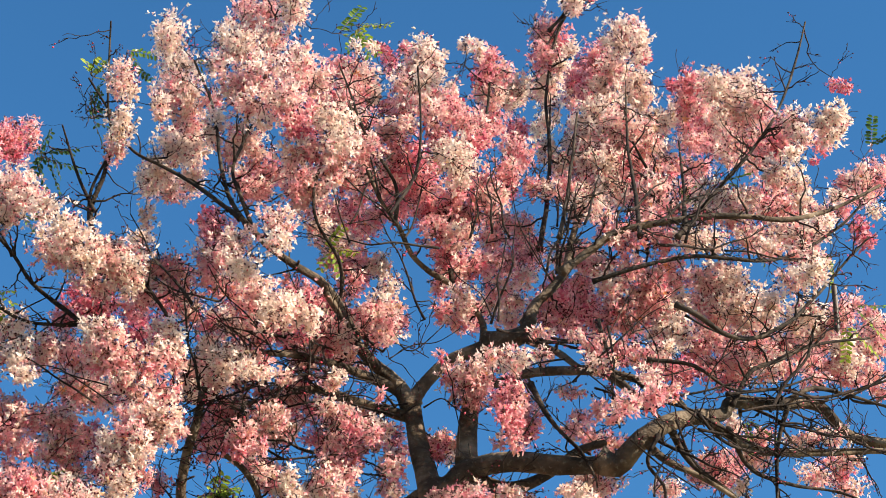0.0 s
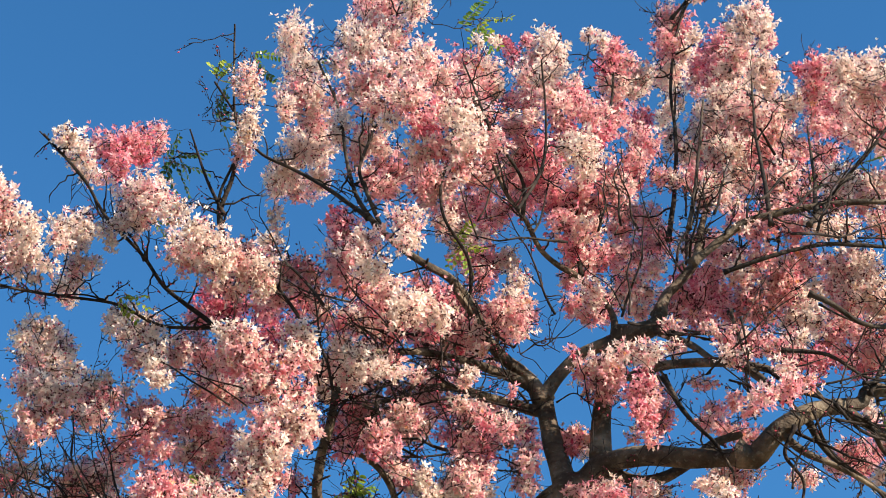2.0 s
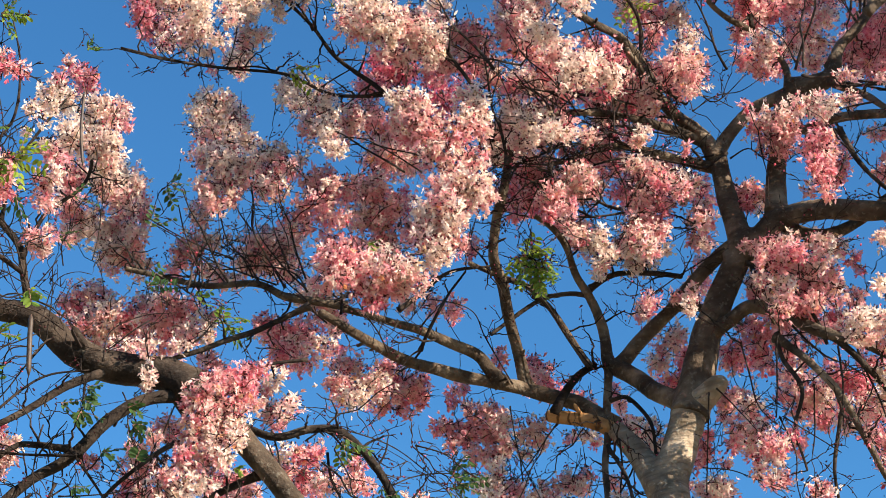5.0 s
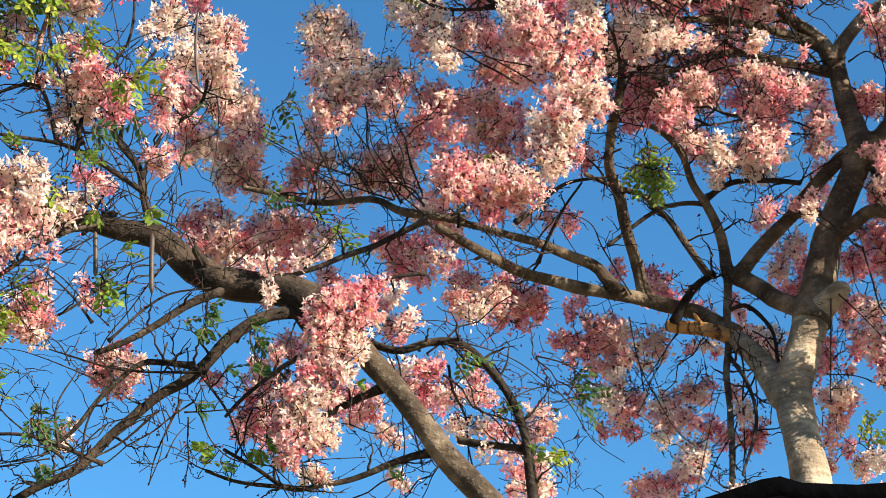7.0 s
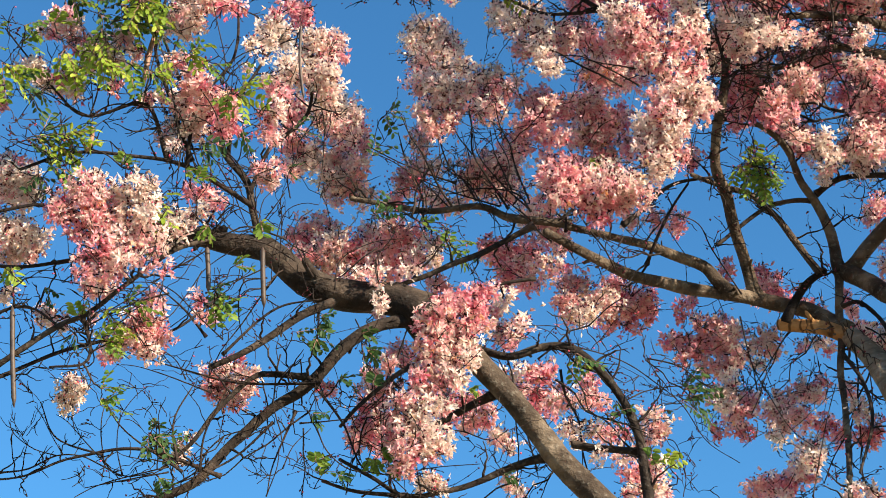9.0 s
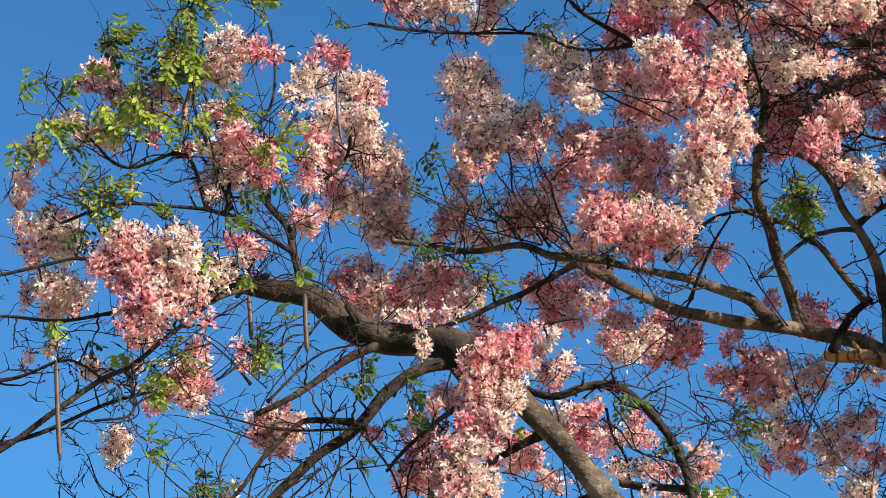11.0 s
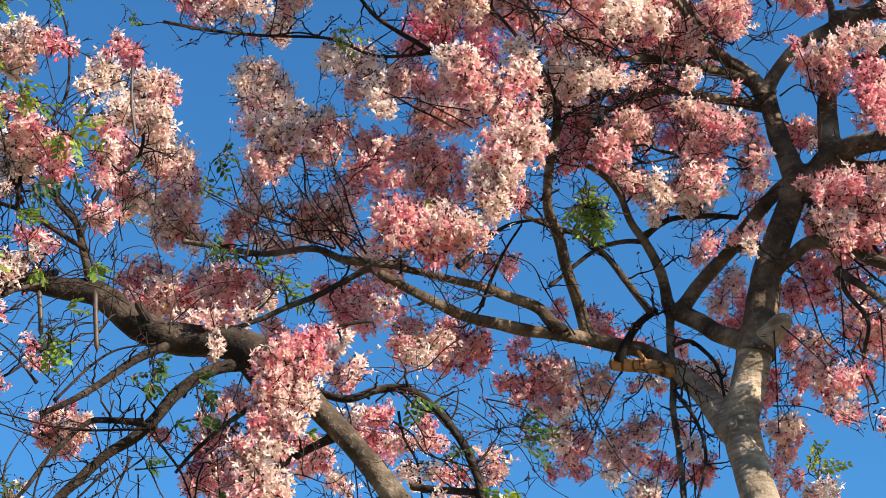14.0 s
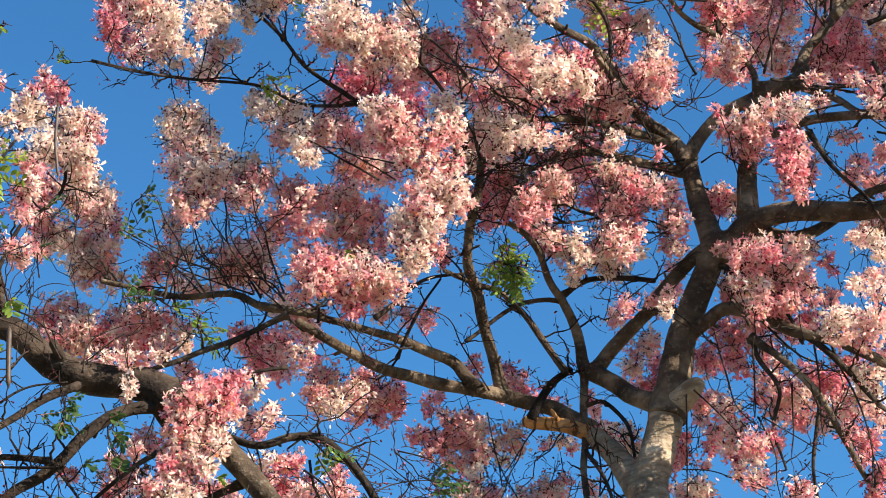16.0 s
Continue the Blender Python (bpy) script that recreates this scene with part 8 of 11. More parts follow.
flower_bough(tree_a, [
    (3.08, 10.97, 7.14, 0.064, 0.064, 0.70), (3.18, 11.06, 7.12, 0.064, 0.053, 0.76), (3.08, 11.18, 7.19, 0.042, 0.053, 0.48),
    (3.21, 10.76, 7.04, 0.077, 0.063, 0.73), (3.14, 10.47, 6.79, 0.061, 0.039, 0.68), (3.06, 10.95, 7.01, 0.033, 0.033, 0.52),
    (3.34, 9.20, 6.48, 0.087, 0.055, 0.12), (3.50, 9.36, 6.57, 0.079, 0.056, 0.14), (3.55, 9.26, 6.48, 0.078, 0.062, 0.37),
    (3.35, 9.27, 6.41, 0.078, 0.045, 0.33), (3.54, 9.36, 6.43, 0.079, 0.046, 0.49), (3.42, 9.73, 6.65, 0.048, 0.058, 0.53),
    (3.65, 9.33, 6.56, 0.036, 0.063, 0.36), (3.31, 10.31, 6.75, 0.067, 0.050, 0.52), (3.23, 10.22, 6.59, 0.066, 0.059, 0.48)])
flower_bough(tree_a, [
    (3.27, 10.05, 6.43, 0.072, 0.065, 0.48), (3.27, 10.21, 6.40, 0.073, 0.066, 0.47), (3.40, 10.27, 6.39, 0.066, 0.059, 0.50),
    (3.22, 10.34, 6.54, 0.049, 0.039, 0.70), (3.33, 10.03, 6.39, 0.065, 0.058, 0.31), (3.24, 10.44, 6.74, 0.032, 0.032, 0.52),
    (3.40, 10.21, 6.30, 0.038, 0.031, 0.68), (3.57, 10.44, 6.78, 0.061, 0.040, 0.73), (3.55, 10.21, 6.59, 0.084, 0.060, 0.74),
    (3.62, 10.10, 6.54, 0.066, 0.049, 0.94), (3.54, 10.31, 6.57, 0.060, 0.050, 0.54), (3.61, 10.12, 6.47, 0.066, 0.049, 0.71),
    (3.45, 10.30, 6.60, 0.032, 0.032, 0.53), (3.71, 10.13, 6.67, 0.067, 0.060, 0.69), (3.62, 9.64, 6.35, 0.081, 0.070, 0.14)])
flower_bough(tree_a, [
    (3.70, 9.71, 6.31, 0.047, 0.071, 0.13), (3.69, 9.98, 6.37, 0.066, 0.059, 0.18), (3.55, 10.00, 6.30, 0.072, 0.058, 0.37),
    (3.43, 9.89, 6.18, 0.057, 0.047, 0.38), (3.78, 10.45, 6.48, 0.068, 0.061, 0.72), (3.82, 10.15, 6.38, 0.060, 0.049, 0.32),
    (3.54, 10.35, 6.47, 0.032, 0.050, 0.50), (3.96, 10.23, 6.76, 0.039, 0.050, 0.55), (3.89, 10.20, 6.33, 0.028, 0.063, 0.36),
    (2.96, 10.82, 6.72, 0.066, 0.062, 0.50), (3.10, 11.15, 6.92, 0.053, 0.034, 0.76), (3.13, 10.93, 6.76, 0.066, 0.063, 0.47),
    (2.96, 10.21, 6.39, 0.059, 0.048, 0.32), (2.96, 10.84, 6.63, 0.051, 0.033, 0.49), (3.09, 10.55, 6.48, 0.060, 0.039, 0.71)])
flower_bough(tree_a, [
    (2.88, 10.23, 6.25, 0.069, 0.062, 0.51), (2.86, 9.84, 6.04, 0.076, 0.066, 0.35), (2.93, 10.57, 6.31, 0.049, 0.049, 0.76),
    (2.89, 9.62, 5.90, 0.074, 0.058, 0.56), (2.90, 10.11, 6.07, 0.061, 0.037, 0.49), (2.94, 10.06, 6.00, 0.067, 0.037, 0.75),
    (2.92, 9.66, 5.85, 0.055, 0.045, 0.34), (3.13, 9.96, 6.06, 0.047, 0.057, 0.71), (3.06, 9.77, 6.04, 0.030, 0.030, 0.69),
    (2.82, 9.69, 5.76, 0.035, 0.045, 0.47), (3.01, 9.95, 5.84, 0.066, 0.046, 0.57), (2.90, 9.75, 5.72, 0.055, 0.029, 0.51),
    (2.72, 10.56, 6.33, 0.039, 0.049, 0.75), (2.74, 10.60, 6.27, 0.056, 0.056, 0.69), (2.74, 10.76, 6.26, 0.032, 0.039, 0.76)])
flower_bough(tree_a, [
    (2.74, 10.44, 6.31, 0.028, 0.031, 0.72), (2.77, 10.25, 6.04, 0.031, 0.024, 0.53), (2.65, 10.16, 5.82, 0.077, 0.047, 0.32),
    (2.66, 9.97, 5.78, 0.056, 0.036, 0.15), (2.62, 10.45, 5.98, 0.031, 0.031, 0.52), (3.58, 9.89, 6.07, 0.057, 0.047, 0.72),
    (3.69, 10.02, 6.06, 0.058, 0.058, 0.71), (3.71, 9.94, 6.09, 0.048, 0.048, 0.76), (3.49, 9.70, 6.02, 0.036, 0.030, 0.53),
    (3.59, 9.83, 5.90, 0.047, 0.030, 0.54), (3.66, 9.84, 5.77, 0.057, 0.077, 0.71), (3.69, 9.80, 5.82, 0.030, 0.047, 0.67),
    (3.18, 9.84, 5.71, 0.059, 0.046, 0.50), (3.18, 9.68, 5.67, 0.036, 0.036, 0.47), (3.17, 9.61, 5.58, 0.035, 0.026, 0.54)])
flower_bough(tree_a, [
    (3.66, 9.93, 5.72, 0.047, 0.030, 0.71), (2.44, 11.60, 7.04, 0.042, 0.062, 0.56), (2.47, 11.53, 6.84, 0.053, 0.069, 0.49),
    (2.51, 11.40, 6.74, 0.053, 0.064, 0.31), (2.52, 11.04, 6.58, 0.058, 0.058, 0.15), (2.48, 11.07, 6.47, 0.051, 0.040, 0.38),
    (2.55, 10.99, 6.48, 0.040, 0.051, 0.16), (2.41, 11.60, 7.12, 0.035, 0.035, 0.75), (2.31, 11.30, 6.33, 0.040, 0.052, 0.53),
    (0.55, 10.70, 6.82, 0.084, 0.049, 0.50), (0.50, 10.52, 6.62, 0.072, 0.065, 0.50), (0.63, 10.69, 6.70, 0.084, 0.073, 0.36),
    (0.59, 10.38, 6.46, 0.071, 0.058, 0.15), (0.53, 10.69, 6.60, 0.049, 0.049, 0.50), (0.73, 10.45, 6.59, 0.082, 0.072, 0.30)])
flower_bough(tree_a, [
    (0.80, 10.79, 6.85, 0.067, 0.050, 0.53), (0.90, 11.14, 6.96, 0.062, 0.077, 0.73), (0.81, 10.94, 6.71, 0.075, 0.050, 0.57),
    (0.92, 11.02, 6.77, 0.068, 0.061, 0.71), (0.99, 10.90, 6.77, 0.068, 0.061, 0.51), (1.05, 11.16, 6.97, 0.040, 0.062, 0.73),
    (1.03, 10.96, 6.72, 0.039, 0.050, 0.77), (0.93, 11.06, 6.68, 0.050, 0.029, 0.74), (0.77, 10.96, 6.66, 0.061, 0.032, 0.73),
    (0.50, 10.75, 6.93, 0.039, 0.032, 0.68), (1.06, 10.97, 6.80, 0.029, 0.050, 0.74), (1.58, 11.23, 7.14, 0.041, 0.063, 0.68),
    (1.83, 11.44, 7.23, 0.065, 0.053, 0.74), (1.85, 11.28, 7.05, 0.071, 0.064, 0.51), (1.91, 11.20, 6.93, 0.063, 0.052, 0.75)])
flower_bough(tree_a, [
    (1.83, 11.64, 7.18, 0.054, 0.054, 0.54), (1.91, 11.41, 7.17, 0.042, 0.042, 0.70), (1.25, 11.04, 6.78, 0.040, 0.051, 0.73),
    (1.35, 11.34, 6.98, 0.030, 0.041, 0.73), (1.39, 11.44, 6.91, 0.034, 0.034, 0.69), (1.22, 11.30, 6.70, 0.066, 0.048, 0.71),
    (1.31, 11.29, 6.64, 0.073, 0.059, 0.70), (1.14, 11.10, 6.59, 0.032, 0.032, 0.72), (1.25, 11.14, 6.49, 0.040, 0.032, 0.56),
    (1.41, 11.18, 6.73, 0.073, 0.058, 0.52), (1.53, 11.23, 6.77, 0.073, 0.059, 0.53), (1.56, 10.99, 6.59, 0.072, 0.065, 0.32),
    (1.49, 11.23, 6.63, 0.084, 0.066, 0.51), (1.36, 11.13, 6.53, 0.065, 0.058, 0.69), (1.39, 11.10, 6.42, 0.057, 0.040, 0.54)])
flower_bough(tree_a, [
    (1.56, 11.23, 6.56, 0.073, 0.058, 0.52), (1.52, 11.28, 6.48, 0.084, 0.051, 0.50), (1.59, 10.96, 6.42, 0.050, 0.057, 0.37),
    (1.75, 11.08, 6.55, 0.083, 0.058, 0.33), (1.70, 11.00, 6.40, 0.050, 0.032, 0.09), (1.79, 11.03, 6.61, 0.058, 0.040, 0.38),
    (1.83, 11.13, 6.53, 0.033, 0.033, 0.31), (1.51, 10.97, 6.28, 0.039, 0.057, 0.14), (1.49, 10.99, 6.20, 0.057, 0.050, 0.12),
    (1.44, 11.03, 6.18, 0.071, 0.039, 0.35), (1.66, 11.29, 6.29, 0.066, 0.040, 0.50), (1.86, 10.99, 6.16, 0.082, 0.039, 0.48),
    (1.99, 11.06, 6.23, 0.082, 0.050, 0.48), (2.02, 10.90, 6.13, 0.049, 0.039, 0.30), (2.08, 10.99, 6.26, 0.039, 0.032, 0.76)])
flower_bough(tree_a, [
    (2.14, 11.26, 6.88, 0.052, 0.052, 0.75), (2.06, 11.24, 6.91, 0.033, 0.033, 0.69), (2.15, 11.24, 6.63, 0.066, 0.026, 0.19),
    (2.06, 11.55, 6.76, 0.042, 0.026, 0.56), (2.20, 11.29, 6.61, 0.033, 0.026, 0.74), (2.71, 10.21, 5.83, 0.070, 0.080, 0.54),
    (2.67, 10.23, 5.72, 0.047, 0.063, 0.49), (2.75, 10.20, 5.85, 0.037, 0.057, 0.30), (2.68, 10.46, 5.70, 0.037, 0.061, 0.54),
    (2.81, 10.59, 5.68, 0.038, 0.038, 0.74), (2.79, 10.20, 5.43, 0.063, 0.056, 0.32), (2.80, 9.94, 5.37, 0.045, 0.061, 0.13),
    (2.62, 10.28, 5.46, 0.030, 0.046, 0.56), (1.53, 11.03, 6.07, 0.081, 0.060, 0.52), (1.62, 11.10, 6.14, 0.061, 0.057, 0.57)])
flower_bough(tree_a, [
    (1.42, 10.68, 5.99, 0.048, 0.038, 0.10), (1.57, 11.35, 6.10, 0.062, 0.033, 0.70), (1.61, 11.19, 6.00, 0.047, 0.032, 0.70),
    (1.46, 11.36, 6.09, 0.040, 0.040, 0.76), (1.76, 10.89, 6.04, 0.081, 0.060, 0.30), (1.80, 10.76, 5.92, 0.080, 0.066, 0.36),
    (1.93, 10.94, 6.01, 0.060, 0.060, 0.50), (1.72, 10.77, 5.85, 0.048, 0.038, 0.30), (1.71, 10.60, 5.73, 0.037, 0.031, 0.17),
    (1.89, 10.60, 5.67, 0.065, 0.058, 0.34), (1.86, 10.33, 5.50, 0.056, 0.063, 0.16), (1.82, 10.59, 5.56, 0.047, 0.057, 0.33),
    (1.91, 10.81, 5.57, 0.059, 0.038, 0.50), (1.62, 10.68, 5.49, 0.078, 0.047, 0.53), (1.77, 11.01, 5.59, 0.080, 0.059, 0.68)])
flower_bough(tree_a, [
    (1.81, 10.84, 5.55, 0.048, 0.048, 0.76), (1.60, 10.81, 5.47, 0.079, 0.038, 0.51), (1.69, 10.60, 5.38, 0.077, 0.030, 0.50),
    (2.07, 10.99, 5.97, 0.060, 0.060, 0.76), (2.16, 10.93, 5.88, 0.049, 0.049, 0.77), (2.26, 10.75, 5.83, 0.059, 0.049, 0.68),
    (2.32, 10.70, 5.84, 0.038, 0.059, 0.71), (2.17, 10.40, 5.83, 0.047, 0.057, 0.30), (2.31, 10.88, 5.81, 0.046, 0.032, 0.76),
    (2.07, 10.20, 5.26, 0.075, 0.036, 0.30), (2.22, 10.44, 5.33, 0.047, 0.030, 0.31), (1.96, 9.33, 11.25, 0.060, 0.060, 0.11),
    (2.01, 9.29, 11.09, 0.048, 0.056, 0.09), (1.86, 9.51, 11.17, 0.040, 0.040, 0.17), (1.93, 9.40, 10.99, 0.079, 0.067, 0.14)])
flower_bough(tree_a, [
    (2.01, 9.37, 10.94, 0.047, 0.071, 0.17), (2.05, 9.91, 11.36, 0.100, 0.050, 0.18), (1.97, 10.69, 12.15, 0.054, 0.036, 0.68),
    (1.90, 11.19, 12.47, 0.079, 0.051, 0.48), (4.88, 11.02, 13.56, 0.110, 0.060, 0.50), (4.90, 10.85, 13.26, 0.079, 0.088, 0.32),
    (4.82, 10.96, 13.39, 0.074, 0.074, 0.34), (4.82, 11.11, 13.50, 0.050, 0.040, 0.72), (4.79, 10.83, 13.08, 0.088, 0.049, 0.49),
    (4.75, 10.64, 12.72, 0.048, 0.038, 0.72), (4.58, 10.47, 12.58, 0.037, 0.037, 0.12), (4.37, 10.30, 12.22, 0.068, 0.064, 0.11),
    (4.72, 11.14, 13.44, 0.020, 0.030, 0.87), (4.65, 10.87, 12.99, 0.019, 0.048, 0.49), (4.55, 10.33, 12.23, 0.027, 0.023, 0.68)])
flower_bough(tree_a, [
    (1.67, 10.31, 8.03, 0.072, 0.058, 0.69), (1.77, 10.42, 8.01, 0.073, 0.066, 0.50), (1.68, 10.27, 7.82, 0.064, 0.057, 0.75),
    (1.70, 9.82, 7.52, 0.061, 0.055, 0.52), (1.74, 9.70, 7.53, 0.061, 0.054, 0.48), (1.83, 9.80, 7.67, 0.069, 0.055, 0.38),
    (1.90, 9.74, 7.71, 0.069, 0.048, 0.37), (1.94, 9.72, 7.63, 0.055, 0.048, 0.31), (1.90, 10.30, 7.85, 0.065, 0.050, 0.49),
    (1.72, 9.74, 7.43, 0.047, 0.041, 0.69), (2.01, 10.34, 7.91, 0.058, 0.051, 0.35), (2.08, 10.24, 7.88, 0.050, 0.050, 0.50),
    (1.79, 9.61, 7.37, 0.047, 0.040, 0.54), (1.71, 9.61, 7.93, 0.075, 0.041, 0.30), (1.82, 9.72, 7.96, 0.062, 0.042, 0.18)])
flower_bough(tree_a, [
    (1.82, 10.40, 8.33, 0.074, 0.052, 0.53), (1.93, 10.25, 8.20, 0.065, 0.044, 0.71), (1.95, 9.63, 7.90, 0.062, 0.034, 0.35),
    (2.13, 10.17, 8.10, 0.065, 0.043, 0.53), (2.29, 10.42, 8.22, 0.067, 0.052, 0.71), (2.01, 10.16, 8.06, 0.072, 0.050, 0.56),
    (2.25, 9.79, 7.81, 0.056, 0.042, 0.33), (2.37, 9.80, 7.77, 0.056, 0.049, 0.49), (2.45, 10.38, 8.06, 0.066, 0.051, 0.56),
    (2.40, 9.71, 7.64, 0.055, 0.048, 0.72), (2.52, 9.80, 7.71, 0.056, 0.049, 0.32), (2.55, 9.67, 7.61, 0.055, 0.048, 0.30),
    (2.63, 10.19, 7.85, 0.058, 0.043, 0.48), (2.48, 10.26, 7.87, 0.065, 0.051, 0.67), (2.28, 9.83, 7.58, 0.055, 0.048, 0.50)])
flower_bough(tree_a, [
    (2.53, 10.21, 7.78, 0.065, 0.050, 0.67), (2.48, 9.59, 7.52, 0.048, 0.041, 0.57), (2.75, 10.22, 7.77, 0.051, 0.051, 0.47),
    (2.62, 9.64, 7.32, 0.048, 0.054, 0.49), (2.74, 10.36, 7.75, 0.044, 0.044, 0.50), (2.76, 10.21, 7.51, 0.043, 0.043, 0.35),
    (2.28, 9.83, 7.47, 0.062, 0.048, 0.56), (2.48, 10.29, 7.71, 0.065, 0.050, 0.71), (2.19, 9.72, 7.27, 0.047, 0.047, 0.36),
    (2.26, 9.67, 7.22, 0.061, 0.054, 0.36), (2.35, 9.65, 7.27, 0.047, 0.047, 0.49), (2.22, 9.81, 7.23, 0.054, 0.048, 0.12),
    (2.26, 9.56, 7.08, 0.060, 0.046, 0.38), (2.40, 9.77, 7.22, 0.034, 0.034, 0.10), (1.85, 9.79, 7.32, 0.047, 0.047, 0.32)])
flower_bough(tree_a, [
    (1.99, 10.26, 7.56, 0.043, 0.043, 0.55), (1.96, 9.57, 7.15, 0.040, 0.053, 0.12), (2.02, 9.64, 7.09, 0.040, 0.053, 0.10),
    (2.01, 9.80, 7.11, 0.034, 0.034, 0.33), (2.10, 9.78, 7.17, 0.027, 0.040, 0.17), (2.44, 10.37, 8.96, 0.076, 0.061, 0.76),
    (2.52, 10.31, 8.87, 0.068, 0.061, 0.51), (2.28, 9.85, 8.44, 0.072, 0.065, 0.55), (2.35, 9.82, 8.35, 0.064, 0.057, 0.38),
    (2.55, 10.19, 8.70, 0.067, 0.060, 0.53), (2.34, 10.25, 8.56, 0.067, 0.059, 0.73), (2.45, 10.34, 8.56, 0.060, 0.045, 0.55),
    (2.47, 9.64, 8.42, 0.057, 0.050, 0.77), (2.55, 9.65, 8.45, 0.057, 0.050, 0.55), (2.62, 9.70, 8.42, 0.057, 0.057, 0.37)])
flower_bough(tree_a, [
    (2.58, 9.64, 8.27, 0.050, 0.042, 0.53), (2.62, 9.56, 8.37, 0.042, 0.042, 0.48), (2.67, 10.32, 8.76, 0.053, 0.053, 0.71),
    (2.28, 10.28, 8.65, 0.060, 0.052, 0.68), (2.40, 9.78, 8.20, 0.043, 0.035, 0.35), (2.27, 9.55, 7.88, 0.048, 0.034, 0.19),
    (2.24, 9.63, 7.87, 0.041, 0.028, 0.37), (2.57, 9.76, 7.91, 0.028, 0.028, 0.71), (2.61, 10.35, 8.49, 0.037, 0.037, 0.53),
    (2.08, 9.72, 8.29, 0.064, 0.056, 0.72), (2.11, 10.38, 8.70, 0.060, 0.053, 0.86), (2.17, 10.34, 8.56, 0.067, 0.045, 0.67),
    (2.27, 10.21, 8.80, 0.060, 0.052, 0.34), (3.06, 10.29, 7.95, 0.044, 0.044, 0.53), (3.14, 10.31, 7.96, 0.059, 0.052, 0.57)])
flower_bough(tree_a, [
    (3.16, 10.22, 7.84, 0.051, 0.051, 0.31), (3.04, 10.15, 7.78, 0.051, 0.043, 0.77), (3.19, 10.16, 7.88, 0.036, 0.044, 0.55),
    (2.92, 9.61, 8.16, 0.028, 0.028, 0.76), (3.19, 9.29, 7.67, 0.048, 0.048, 0.74), (3.23, 9.17, 7.63, 0.061, 0.054, 0.68),
    (3.27, 9.19, 7.54, 0.047, 0.054, 0.53), (3.16, 9.11, 7.45, 0.053, 0.047, 0.74), (3.23, 9.22, 7.43, 0.054, 0.054, 0.73),
    (3.30, 9.36, 7.40, 0.041, 0.047, 0.49), (3.35, 9.85, 7.71, 0.036, 0.036, 0.51), (3.45, 9.76, 8.14, 0.051, 0.036, 0.76),
    (3.14, 9.22, 7.92, 0.055, 0.041, 0.36), (3.30, 9.38, 8.05, 0.056, 0.042, 0.37), (3.34, 9.24, 7.93, 0.041, 0.041, 0.09)])
flower_bough(tree_a, [
    (3.35, 9.39, 7.98, 0.049, 0.035, 0.35), (2.99, 9.54, 7.11, 0.061, 0.047, 0.56), (3.11, 9.68, 7.23, 0.055, 0.048, 0.34),
    (3.08, 9.41, 7.01, 0.060, 0.047, 0.77), (3.02, 9.57, 7.03, 0.067, 0.047, 0.53), (2.91, 9.51, 7.00, 0.047, 0.047, 0.50),
    (3.30, 10.12, 7.32, 0.064, 0.050, 0.51), (3.23, 9.61, 7.05, 0.054, 0.048, 0.38), (3.26, 9.48, 7.03, 0.040, 0.047, 0.35),
    (3.27, 9.64, 6.95, 0.047, 0.047, 0.48), (3.37, 10.18, 7.22, 0.057, 0.050, 0.70), (2.89, 9.52, 6.89, 0.040, 0.040, 0.36),
    (3.07, 9.67, 6.97, 0.054, 0.034, 0.19), (3.13, 10.10, 7.14, 0.056, 0.042, 0.55), (3.01, 9.43, 6.75, 0.053, 0.046, 0.48)])
flower_bough(tree_a, [
    (3.15, 9.70, 6.81, 0.061, 0.047, 0.67), (3.22, 9.60, 6.80, 0.054, 0.054, 0.52), (3.03, 10.15, 7.11, 0.042, 0.049, 0.72),
    (3.13, 10.27, 7.11, 0.050, 0.043, 0.54), (3.01, 9.59, 6.72, 0.053, 0.040, 0.53), (2.56, 9.84, 6.95, 0.041, 0.047, 0.38),
    (2.50, 9.68, 6.78, 0.040, 0.040, 0.11), (2.22, 9.57, 6.75, 0.039, 0.039, 0.55), (2.29, 9.74, 6.81, 0.033, 0.033, 0.76),
    (2.59, 10.37, 7.20, 0.036, 0.036, 0.53), (1.40, 10.31, 8.36, 0.058, 0.051, 0.09), (1.52, 10.36, 8.34, 0.066, 0.051, 0.33),
    (1.59, 10.40, 8.46, 0.052, 0.052, 0.33), (1.63, 10.39, 8.30, 0.066, 0.051, 0.37), (1.68, 10.33, 8.50, 0.059, 0.052, 0.14)])
flower_bough(tree_a, [
    (1.58, 10.18, 8.46, 0.051, 0.044, 0.31), (1.44, 10.39, 8.30, 0.059, 0.044, 0.55), (1.67, 10.33, 8.81, 0.067, 0.052, 0.33),
    (1.77, 10.23, 8.65, 0.067, 0.052, 0.32), (1.91, 10.42, 8.91, 0.061, 0.053, 0.10), (1.99, 10.41, 8.79, 0.060, 0.045, 0.71),
    (1.90, 10.33, 8.56, 0.059, 0.045, 0.53), (1.56, 10.20, 8.63, 0.044, 0.037, 0.76), (1.76, 10.17, 8.43, 0.051, 0.044, 0.32),
    (0.07, 10.65, 8.26, 0.055, 0.048, 0.16), (0.17, 10.52, 8.12, 0.055, 0.047, 0.32), (0.28, 10.46, 7.99, 0.054, 0.047, 0.55),
    (0.37, 10.45, 7.93, 0.054, 0.040, 0.73), (0.10, 10.48, 8.24, 0.040, 0.047, 0.09), (0.41, 9.86, 7.63, 0.044, 0.037, 0.38)])
